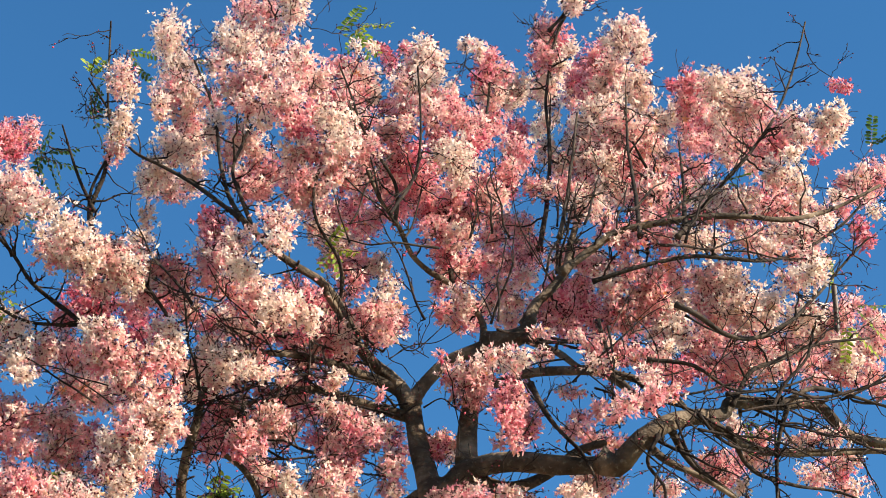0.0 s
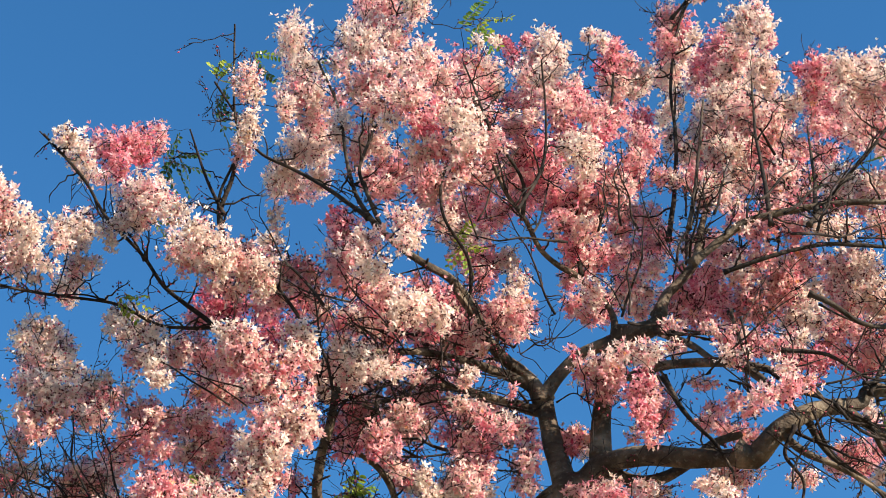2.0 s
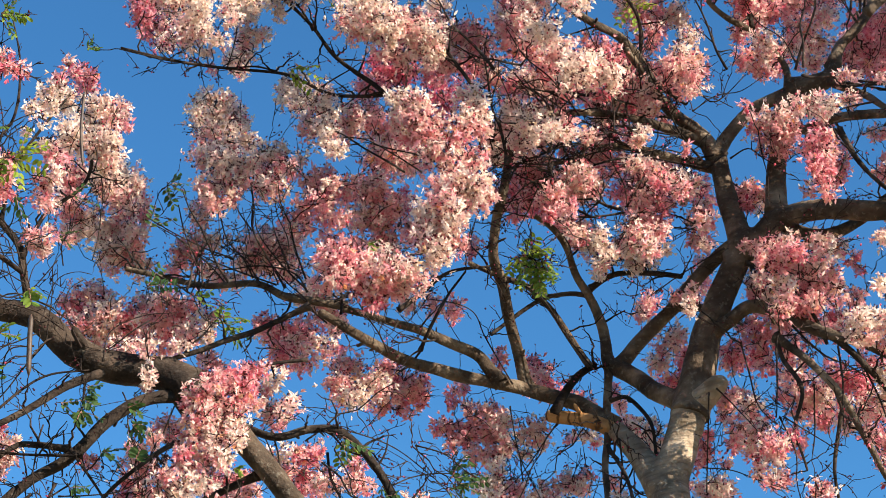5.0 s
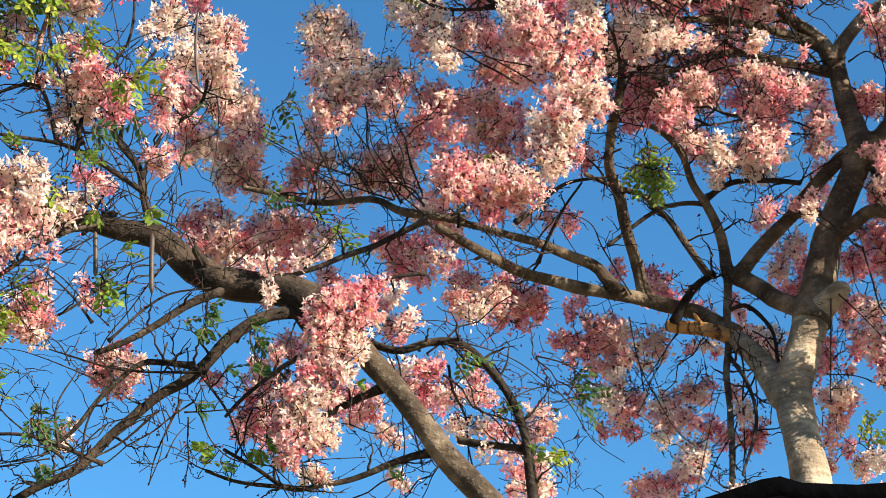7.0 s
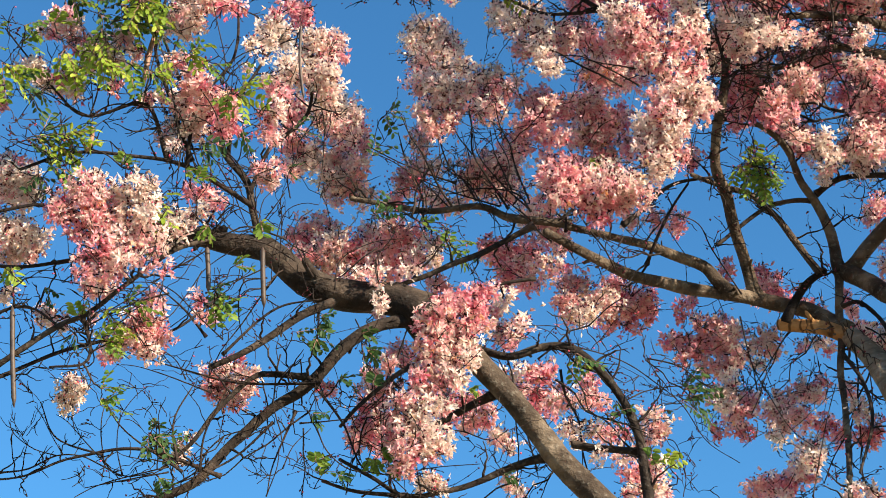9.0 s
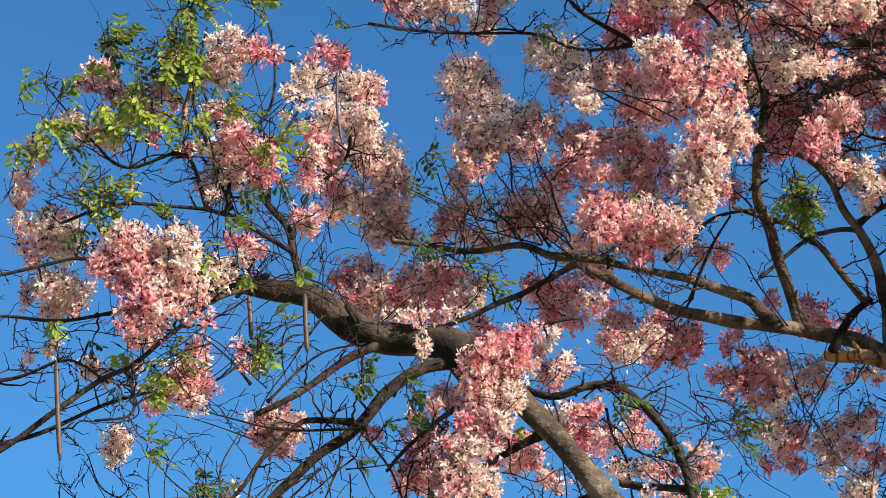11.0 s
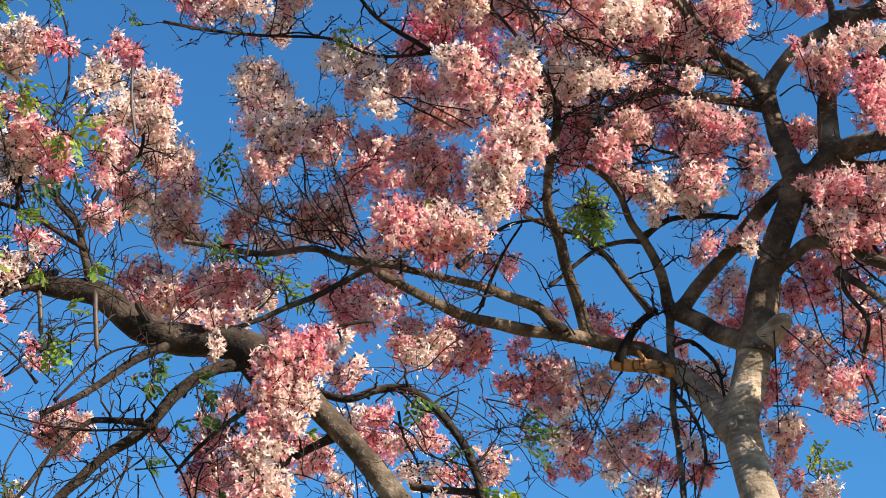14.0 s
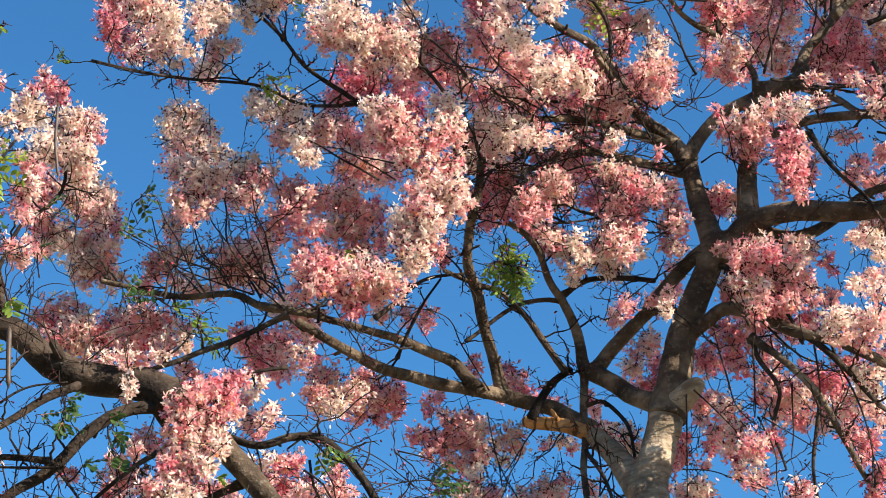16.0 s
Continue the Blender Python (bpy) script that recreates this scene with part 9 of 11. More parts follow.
flower_bough(tree_a, [
    (0.24, 10.84, 8.40, 0.041, 0.034, 0.35), (3.75, 9.40, 7.06, 0.047, 0.041, 0.56), (3.81, 9.32, 6.96, 0.050, 0.040, 0.33),
    (3.96, 9.57, 6.97, 0.045, 0.045, 0.69), (4.03, 10.14, 7.28, 0.047, 0.040, 0.49), (3.88, 9.57, 6.86, 0.051, 0.041, 0.52),
    (3.92, 9.48, 6.72, 0.040, 0.044, 0.77), (3.93, 9.93, 6.87, 0.046, 0.039, 0.54), (3.83, 9.43, 6.55, 0.047, 0.040, 0.48),
    (4.08, 10.33, 6.87, 0.051, 0.043, 0.76), (3.95, 9.70, 6.52, 0.044, 0.041, 0.54), (3.78, 9.46, 6.31, 0.046, 0.036, 0.31),
    (4.03, 10.43, 6.78, 0.043, 0.036, 0.70)])
flower_bough(tree_b, [
    (-1.20, 10.22, 8.61, 0.044, 0.033, 0.76), (-1.15, 10.22, 8.55, 0.066, 0.058, 0.75), (-1.12, 10.28, 8.55, 0.037, 0.037, 0.76),
    (-1.31, 10.26, 8.54, 0.037, 0.037, 0.71), (-1.19, 9.76, 8.11, 0.069, 0.049, 0.16), (-1.22, 9.84, 8.08, 0.063, 0.042, 0.16),
    (-1.15, 10.13, 8.41, 0.029, 0.029, 0.69), (-1.00, 9.64, 7.97, 0.061, 0.068, 0.12), (-1.02, 9.77, 7.95, 0.069, 0.076, 0.17),
    (-0.92, 9.73, 7.96, 0.072, 0.086, 0.34), (-0.92, 10.27, 8.33, 0.043, 0.072, 0.71), (-0.86, 10.00, 8.06, 0.035, 0.035, 0.73),
    (-1.13, 9.65, 7.83, 0.061, 0.051, 0.10), (-1.15, 9.62, 7.71, 0.074, 0.061, 0.09), (-0.95, 9.57, 7.68, 0.074, 0.074, 0.13)])
flower_bough(tree_b, [
    (-0.88, 9.56, 7.63, 0.050, 0.080, 0.09), (-1.08, 9.72, 7.76, 0.051, 0.068, 0.19), (-1.22, 10.12, 7.92, 0.053, 0.042, 0.50),
    (-1.27, 10.80, 8.20, 0.082, 0.094, 0.52), (-1.24, 11.01, 8.29, 0.057, 0.069, 0.56), (-1.24, 10.77, 7.93, 0.081, 0.074, 0.52),
    (-1.22, 10.93, 7.94, 0.075, 0.056, 0.69), (-1.29, 10.93, 8.11, 0.056, 0.075, 0.48), (-0.94, 9.76, 7.66, 0.092, 0.068, 0.11),
    (-1.05, 10.79, 8.17, 0.101, 0.082, 0.12), (-0.95, 10.87, 8.23, 0.075, 0.075, 0.10), (-0.90, 11.13, 8.30, 0.092, 0.080, 0.30),
    (-0.82, 10.83, 8.15, 0.037, 0.056, 0.16), (-0.97, 10.79, 8.03, 0.082, 0.074, 0.38), (-0.88, 11.02, 8.11, 0.091, 0.091, 0.34)])
flower_bough(tree_b, [
    (-0.76, 10.77, 7.91, 0.029, 0.074, 0.49), (-1.10, 10.86, 7.87, 0.074, 0.067, 0.17), (-1.20, 10.89, 7.80, 0.089, 0.056, 0.14),
    (-1.01, 10.98, 7.86, 0.090, 0.078, 0.14), (-0.93, 11.00, 7.88, 0.090, 0.090, 0.33), (-0.80, 10.80, 7.76, 0.066, 0.088, 0.33),
    (-0.97, 10.87, 7.68, 0.088, 0.066, 0.13), (-0.87, 10.99, 7.71, 0.100, 0.078, 0.31), (-0.78, 11.04, 7.66, 0.067, 0.056, 0.29),
    (-0.96, 11.05, 7.66, 0.067, 0.056, 0.38), (-1.23, 10.78, 7.70, 0.044, 0.044, 0.53), (-1.05, 10.91, 7.37, 0.102, 0.066, 0.50),
    (-1.17, 11.09, 7.38, 0.100, 0.074, 0.75), (-0.96, 10.81, 7.20, 0.097, 0.072, 0.29), (-1.09, 10.84, 7.13, 0.097, 0.072, 0.47)])
flower_bough(tree_b, [
    (-0.91, 10.84, 7.11, 0.097, 0.079, 0.31), (-1.02, 10.98, 7.09, 0.102, 0.065, 0.32), (-0.81, 10.83, 7.15, 0.065, 0.072, 0.76),
    (-0.78, 10.99, 7.27, 0.055, 0.073, 0.54), (-0.78, 10.94, 7.09, 0.072, 0.076, 0.56), (-0.75, 9.89, 6.50, 0.065, 0.049, 0.36),
    (-0.61, 9.69, 6.41, 0.057, 0.048, 0.31), (-0.70, 10.97, 7.34, 0.080, 0.073, 0.30), (-0.60, 10.87, 7.02, 0.097, 0.065, 0.50),
    (-0.42, 9.73, 6.44, 0.064, 0.035, 0.30), (0.13, 10.03, 6.58, 0.066, 0.049, 0.71), (0.23, 10.15, 6.68, 0.080, 0.067, 0.48),
    (0.27, 9.95, 6.48, 0.078, 0.055, 0.54), (0.40, 10.29, 6.76, 0.061, 0.061, 0.32), (0.17, 10.29, 6.63, 0.057, 0.040, 0.71)])
flower_bough(tree_b, [
    (-0.28, 9.91, 6.46, 0.046, 0.046, 0.52), (-0.21, 9.99, 6.44, 0.046, 0.029, 0.48), (-0.63, 9.90, 6.33, 0.045, 0.055, 0.36),
    (-0.60, 9.83, 6.24, 0.029, 0.029, 0.34), (0.42, 9.76, 5.64, 0.059, 0.044, 0.36), (0.56, 9.99, 5.77, 0.077, 0.045, 0.35),
    (0.62, 9.90, 5.70, 0.054, 0.035, 0.53), (0.41, 10.16, 5.88, 0.046, 0.036, 0.53), (0.59, 10.02, 5.87, 0.051, 0.029, 0.69),
    (-0.26, 9.13, 5.90, 0.057, 0.057, 0.47), (-0.22, 9.16, 5.99, 0.063, 0.033, 0.72), (-0.30, 9.21, 5.88, 0.063, 0.057, 0.54),
    (-0.20, 9.21, 5.88, 0.072, 0.057, 0.52), (-0.10, 9.21, 5.98, 0.072, 0.051, 0.73), (-0.06, 9.25, 6.03, 0.073, 0.051, 0.68)])
flower_bough(tree_b, [
    (0.00, 9.26, 6.09, 0.064, 0.039, 0.75), (-0.05, 9.26, 5.94, 0.063, 0.051, 0.73), (-0.11, 9.23, 5.86, 0.063, 0.051, 0.51),
    (-0.17, 9.24, 5.80, 0.072, 0.057, 0.36), (-0.29, 9.16, 5.78, 0.062, 0.056, 0.51), (-0.25, 9.19, 5.69, 0.071, 0.062, 0.31),
    (-0.34, 9.28, 5.75, 0.051, 0.051, 0.69), (-0.17, 9.24, 5.70, 0.071, 0.063, 0.33), (-0.09, 9.23, 5.73, 0.051, 0.057, 0.12),
    (-0.08, 9.15, 5.63, 0.041, 0.041, 0.11), (-0.19, 9.19, 5.58, 0.077, 0.050, 0.38), (-0.31, 9.27, 5.63, 0.071, 0.051, 0.50),
    (-0.36, 9.14, 5.54, 0.041, 0.041, 0.70), (-0.22, 9.18, 5.48, 0.070, 0.050, 0.55), (-0.34, 9.23, 5.50, 0.062, 0.050, 0.31)])
flower_bough(tree_b, [
    (-0.16, 9.15, 5.53, 0.050, 0.050, 0.11), (-0.25, 9.15, 5.39, 0.082, 0.041, 0.16), (-0.36, 9.17, 5.38, 0.070, 0.038, 0.12),
    (-0.42, 9.14, 5.42, 0.041, 0.032, 0.51), (0.10, 9.55, 6.18, 0.053, 0.044, 0.14), (0.05, 9.91, 6.28, 0.055, 0.045, 0.55),
    (0.01, 9.76, 6.12, 0.044, 0.035, 0.38), (0.08, 10.00, 6.20, 0.055, 0.042, 0.38), (0.17, 9.74, 6.07, 0.054, 0.044, 0.38),
    (0.13, 9.99, 6.11, 0.055, 0.036, 0.56), (0.20, 9.83, 6.17, 0.035, 0.035, 0.34), (-0.29, 10.06, 6.46, 0.026, 0.036, 0.93),
    (-0.56, 9.26, 6.03, 0.036, 0.051, 0.16), (-0.49, 10.12, 6.13, 0.072, 0.036, 0.67), (-0.54, 9.76, 5.89, 0.044, 0.044, 0.33)])
flower_bough(tree_b, [
    (-0.47, 9.95, 5.98, 0.054, 0.035, 0.53), (-0.64, 9.82, 5.85, 0.044, 0.044, 0.52), (-0.64, 10.14, 5.89, 0.065, 0.052, 0.57),
    (-0.54, 10.07, 5.86, 0.045, 0.045, 0.54), (-0.69, 10.04, 5.78, 0.045, 0.035, 0.57), (-0.92, 10.10, 5.89, 0.055, 0.042, 0.52),
    (0.14, 9.70, 5.77, 0.053, 0.053, 0.18), (0.18, 10.02, 5.81, 0.054, 0.054, 0.53), (0.24, 9.93, 5.91, 0.045, 0.035, 0.54),
    (0.31, 10.15, 5.97, 0.055, 0.055, 0.76), (0.29, 10.33, 5.94, 0.059, 0.056, 0.77), (0.38, 10.16, 6.01, 0.029, 0.046, 0.47),
    (0.34, 10.00, 5.74, 0.054, 0.029, 0.70), (-0.20, 10.82, 6.07, 0.048, 0.031, 0.73), (-0.12, 10.61, 6.03, 0.047, 0.037, 0.68)])
flower_bough(tree_b, [
    (-0.03, 10.61, 6.01, 0.047, 0.037, 0.68), (-1.53, 9.93, 5.91, 0.055, 0.055, 0.54), (-1.47, 9.96, 5.85, 0.074, 0.061, 0.31),
    (-1.35, 9.81, 5.78, 0.067, 0.060, 0.38), (-1.42, 9.93, 5.75, 0.067, 0.035, 0.48), (-1.51, 9.91, 5.80, 0.061, 0.045, 0.56),
    (-1.32, 9.78, 5.84, 0.054, 0.044, 0.36), (-1.48, 10.00, 5.97, 0.062, 0.036, 0.35), (-1.44, 10.04, 6.03, 0.056, 0.026, 0.72),
    (-2.19, 9.20, 5.51, 0.051, 0.063, 0.15), (-2.15, 9.23, 5.55, 0.042, 0.051, 0.14), (-2.18, 9.20, 5.57, 0.033, 0.033, 0.11),
    (-2.12, 9.16, 5.49, 0.033, 0.042, 0.11), (-2.20, 9.20, 5.44, 0.033, 0.033, 0.09), (-2.17, 9.27, 5.46, 0.021, 0.027, 0.14)])
flower_bough(tree_b, [
    (-1.65, 9.65, 5.36, 0.031, 0.037, 0.14), (-1.70, 9.77, 5.34, 0.031, 0.031, 0.14), (-1.61, 9.67, 5.43, 0.025, 0.028, 0.15),
    (-0.68, 10.62, 5.97, 0.064, 0.064, 0.74), (-0.71, 10.12, 5.66, 0.068, 0.061, 0.74), (-0.73, 9.95, 5.51, 0.054, 0.054, 0.53),
    (-0.57, 9.89, 5.60, 0.076, 0.060, 0.52), (-0.62, 10.15, 5.60, 0.077, 0.061, 0.67), (-0.47, 9.19, 5.38, 0.050, 0.041, 0.37),
    (-0.42, 9.26, 5.36, 0.056, 0.050, 0.17), (-0.35, 9.15, 5.30, 0.050, 0.050, 0.11), (-0.47, 9.25, 5.28, 0.062, 0.056, 0.49),
    (-0.38, 9.14, 5.22, 0.070, 0.055, 0.38), (-0.30, 9.16, 5.29, 0.041, 0.041, 0.15), (-0.30, 9.13, 5.18, 0.061, 0.055, 0.15)])
flower_bough(tree_b, [
    (-0.23, 9.21, 5.23, 0.041, 0.050, 0.14), (-0.21, 9.25, 5.18, 0.032, 0.032, 0.18), (-0.54, 9.94, 5.44, 0.060, 0.044, 0.47),
    (-0.41, 9.12, 5.10, 0.061, 0.049, 0.53), (-0.33, 9.24, 5.15, 0.056, 0.032, 0.37), (-0.43, 9.23, 5.08, 0.050, 0.032, 0.50),
    (-0.27, 9.22, 5.14, 0.041, 0.026, 0.49), (-0.40, 9.20, 5.03, 0.020, 0.020, 0.52), (-0.20, 10.59, 5.95, 0.057, 0.047, 0.75),
    (-0.24, 10.69, 5.92, 0.058, 0.037, 0.74), (-0.11, 10.82, 6.05, 0.072, 0.048, 0.72), (-0.07, 10.03, 5.65, 0.067, 0.045, 0.52),
    (-0.00, 9.91, 5.63, 0.044, 0.054, 0.55), (-0.13, 10.15, 5.65, 0.035, 0.023, 0.47), (0.28, 10.53, 5.94, 0.047, 0.050, 0.72)])
flower_bough(tree_b, [
    (0.38, 10.55, 5.92, 0.037, 0.047, 0.71), (0.06, 10.33, 5.67, 0.059, 0.046, 0.31), (0.13, 10.49, 5.67, 0.046, 0.030, 0.35),
    (0.46, 9.85, 5.52, 0.053, 0.044, 0.11), (0.54, 9.66, 5.44, 0.052, 0.034, 0.15), (0.49, 9.80, 5.42, 0.034, 0.028, 0.13),
    (0.66, 9.89, 5.51, 0.060, 0.044, 0.51), (0.76, 10.17, 5.61, 0.045, 0.036, 0.77), (0.93, 9.89, 5.58, 0.060, 0.054, 0.37),
    (0.90, 9.96, 5.52, 0.060, 0.044, 0.33), (0.97, 10.00, 5.55, 0.035, 0.035, 0.55), (0.74, 9.92, 5.39, 0.072, 0.035, 0.33),
    (0.59, 9.59, 5.27, 0.033, 0.033, 0.16), (-0.31, 9.63, 5.14, 0.054, 0.042, 0.12), (-0.25, 9.61, 5.11, 0.042, 0.033, 0.16)])
flower_bough(tree_b, [
    (-0.36, 9.75, 5.17, 0.028, 0.028, 0.18), (0.12, 10.42, 5.42, 0.046, 0.036, 0.34), (0.19, 10.53, 5.41, 0.046, 0.030, 0.30),
    (0.79, 10.03, 5.32, 0.044, 0.044, 0.57), (0.87, 10.09, 5.32, 0.054, 0.054, 0.69), (0.89, 9.70, 5.11, 0.058, 0.052, 0.29),
    (0.82, 9.92, 5.18, 0.066, 0.044, 0.33), (0.92, 10.27, 5.45, 0.045, 0.036, 0.75), (0.95, 9.83, 5.13, 0.034, 0.034, 0.50),
    (0.77, 10.06, 5.21, 0.035, 0.028, 0.70), (0.91, 9.67, 5.23, 0.028, 0.043, 0.32)])
flower_bough(tree_c, [
    (-2.28, 8.73, 7.53, 0.062, 0.050, 0.55), (-2.33, 8.80, 7.48, 0.041, 0.032, 0.68), (-2.22, 8.65, 7.42, 0.049, 0.049, 0.35),
    (-2.14, 8.85, 7.40, 0.076, 0.050, 0.49), (-2.03, 8.66, 7.24, 0.069, 0.060, 0.13), (-1.99, 8.74, 7.23, 0.040, 0.049, 0.13),
    (-2.13, 8.90, 7.38, 0.056, 0.056, 0.15), (-1.95, 8.67, 7.37, 0.049, 0.032, 0.50), (-1.88, 8.75, 7.33, 0.032, 0.032, 0.11),
    (-2.17, 8.71, 7.35, 0.040, 0.040, 0.68), (-1.71, 8.81, 7.53, 0.055, 0.050, 0.18), (-1.64, 8.89, 7.62, 0.071, 0.077, 0.15),
    (-1.54, 8.71, 7.52, 0.049, 0.069, 0.15), (-1.60, 8.77, 7.45, 0.055, 0.032, 0.11), (-1.46, 8.76, 7.61, 0.070, 0.032, 0.72)])
flower_bough(tree_c, [
    (-1.35, 8.64, 7.54, 0.047, 0.027, 0.75), (-1.31, 8.80, 7.61, 0.023, 0.023, 0.69), (-1.14, 8.80, 7.60, 0.028, 0.023, 0.70),
    (-1.25, 8.74, 7.35, 0.035, 0.035, 0.15), (-1.21, 8.89, 7.51, 0.035, 0.058, 0.14), (-1.14, 8.77, 7.42, 0.035, 0.045, 0.11),
    (-1.17, 8.66, 7.22, 0.022, 0.034, 0.10), (-1.27, 8.82, 7.25, 0.022, 0.017, 0.14), (-1.11, 8.73, 7.47, 0.035, 0.042, 0.11),
    (-2.39, 8.62, 7.17, 0.049, 0.031, 0.16), (-2.35, 8.70, 7.11, 0.049, 0.049, 0.11), (-2.26, 8.85, 7.18, 0.061, 0.049, 0.57),
    (-2.16, 8.64, 7.02, 0.040, 0.040, 0.16), (-2.26, 8.71, 7.13, 0.049, 0.032, 0.57), (-1.62, 8.78, 7.27, 0.049, 0.040, 0.56)])
flower_bough(tree_c, [
    (-1.70, 8.81, 7.25, 0.032, 0.049, 0.10), (-1.54, 8.73, 7.15, 0.054, 0.048, 0.54), (-1.48, 8.63, 7.01, 0.047, 0.053, 0.48),
    (-1.60, 8.93, 7.18, 0.055, 0.061, 0.56), (-1.59, 8.80, 6.98, 0.060, 0.054, 0.10), (-1.53, 8.82, 6.95, 0.040, 0.048, 0.39),
    (-1.55, 8.85, 6.88, 0.054, 0.048, 0.16), (-1.64, 8.73, 6.99, 0.031, 0.039, 0.15), (-1.63, 8.90, 6.86, 0.048, 0.031, 0.14),
    (-1.60, 8.60, 6.63, 0.025, 0.025, 0.10), (-1.46, 8.91, 7.11, 0.049, 0.049, 0.74), (-1.44, 8.91, 7.00, 0.066, 0.066, 0.48),
    (-1.34, 8.61, 6.75, 0.058, 0.052, 0.74), (-1.45, 8.72, 6.93, 0.039, 0.053, 0.52), (-1.35, 8.65, 6.92, 0.053, 0.053, 0.55)])
flower_bough(tree_c, [
    (-1.42, 8.85, 6.84, 0.039, 0.031, 0.54), (-1.33, 8.72, 6.91, 0.027, 0.027, 0.51), (-1.97, 8.74, 7.09, 0.037, 0.029, 0.70),
    (-1.80, 8.74, 7.01, 0.037, 0.025, 0.77), (-1.15, 8.86, 7.18, 0.042, 0.047, 0.16), (-1.11, 8.87, 7.10, 0.042, 0.052, 0.56),
    (-1.13, 8.80, 6.93, 0.046, 0.051, 0.52), (-1.15, 8.77, 6.81, 0.046, 0.041, 0.53), (-1.11, 8.89, 6.84, 0.034, 0.034, 0.37),
    (-1.08, 8.71, 6.91, 0.034, 0.058, 0.17), (-1.15, 8.78, 6.57, 0.046, 0.048, 0.38), (-1.11, 8.75, 6.49, 0.040, 0.033, 0.39),
    (-1.19, 8.69, 6.56, 0.026, 0.033, 0.52), (-1.07, 8.67, 6.54, 0.033, 0.033, 0.57), (-1.50, 8.82, 6.47, 0.039, 0.047, 0.70)])
flower_bough(tree_c, [
    (-1.44, 8.82, 6.45, 0.039, 0.039, 0.53), (-1.44, 8.70, 6.30, 0.038, 0.030, 0.16), (-1.52, 8.71, 6.44, 0.025, 0.025, 0.75),
    (-1.37, 8.71, 6.35, 0.038, 0.022, 0.55), (-2.47, 8.68, 6.52, 0.067, 0.053, 0.11), (-2.39, 8.69, 6.48, 0.058, 0.053, 0.10),
    (-2.53, 8.88, 6.52, 0.054, 0.048, 0.19), (-2.38, 8.72, 6.41, 0.053, 0.039, 0.11), (-2.38, 8.89, 6.54, 0.031, 0.048, 0.18),
    (-2.62, 9.21, 6.92, 0.062, 0.027, 0.50), (-2.58, 9.30, 6.93, 0.042, 0.024, 0.48), (-2.43, 8.65, 6.21, 0.066, 0.052, 0.13),
    (-2.34, 8.61, 6.14, 0.065, 0.052, 0.10), (-2.31, 8.79, 6.20, 0.047, 0.047, 0.12), (-2.49, 8.90, 6.24, 0.059, 0.048, 0.19)])
flower_bough(tree_c, [
    (-2.35, 8.81, 6.13, 0.052, 0.030, 0.32), (-2.49, 8.84, 6.13, 0.031, 0.047, 0.32), (-2.45, 8.88, 6.15, 0.050, 0.036, 0.13),
    (-2.09, 8.34, 6.18, 0.050, 0.056, 0.74), (-2.09, 8.27, 6.07, 0.050, 0.044, 0.49), (-2.05, 8.37, 6.12, 0.063, 0.055, 0.67),
    (-1.97, 8.27, 6.16, 0.063, 0.055, 0.51), (-1.99, 8.25, 6.21, 0.050, 0.045, 0.48), (-1.91, 8.27, 6.22, 0.055, 0.050, 0.36),
    (-1.90, 8.32, 6.15, 0.063, 0.055, 0.52), (-1.93, 8.29, 6.05, 0.063, 0.055, 0.47), (-2.00, 8.34, 6.00, 0.050, 0.044, 0.68),
    (-1.89, 8.35, 6.02, 0.063, 0.055, 0.34), (-1.81, 8.34, 6.21, 0.055, 0.055, 0.10), (-1.72, 8.25, 6.22, 0.050, 0.044, 0.10)])
flower_bough(tree_c, [
    (-1.71, 8.35, 6.20, 0.045, 0.055, 0.12), (-1.77, 8.34, 6.11, 0.055, 0.055, 0.12), (-1.85, 8.38, 6.10, 0.045, 0.050, 0.30),
    (-1.74, 8.36, 6.03, 0.055, 0.050, 0.39), (-1.65, 8.25, 6.05, 0.044, 0.049, 0.13), (-1.68, 8.37, 6.01, 0.044, 0.044, 0.35),
    (-1.79, 8.30, 5.93, 0.062, 0.049, 0.34), (-1.88, 8.24, 5.87, 0.062, 0.044, 0.69), (-1.66, 8.31, 6.24, 0.037, 0.037, 0.17),
    (-1.96, 8.34, 6.31, 0.037, 0.029, 0.15), (-1.82, 8.31, 5.86, 0.054, 0.044, 0.49), (-1.72, 8.37, 5.94, 0.049, 0.044, 0.52),
    (-1.61, 8.32, 5.91, 0.036, 0.036, 0.39), (-1.63, 8.30, 6.15, 0.023, 0.036, 0.14), (-2.13, 8.32, 6.12, 0.024, 0.037, 0.72)])
flower_bough(tree_c, [
    (-1.95, 8.36, 5.86, 0.049, 0.036, 0.75), (-1.86, 8.34, 5.83, 0.054, 0.044, 0.49), (-1.76, 8.26, 5.79, 0.054, 0.044, 0.31),
    (-1.94, 8.26, 5.73, 0.049, 0.036, 0.55), (-1.86, 8.28, 5.73, 0.061, 0.036, 0.47), (-1.79, 8.32, 5.77, 0.036, 0.028, 0.74),
    (-1.71, 8.32, 5.86, 0.028, 0.028, 0.31), (-2.12, 9.36, 6.19, 0.061, 0.040, 0.37), (-2.07, 9.40, 6.20, 0.041, 0.032, 0.35),
    (-2.16, 9.33, 6.18, 0.032, 0.032, 0.47), (-1.62, 8.67, 6.25, 0.046, 0.038, 0.13), (-1.57, 8.60, 6.15, 0.056, 0.045, 0.10),
    (-1.57, 8.91, 6.31, 0.039, 0.047, 0.16), (-1.59, 8.33, 5.98, 0.036, 0.036, 0.18), (-1.63, 8.80, 6.17, 0.046, 0.030, 0.33)])
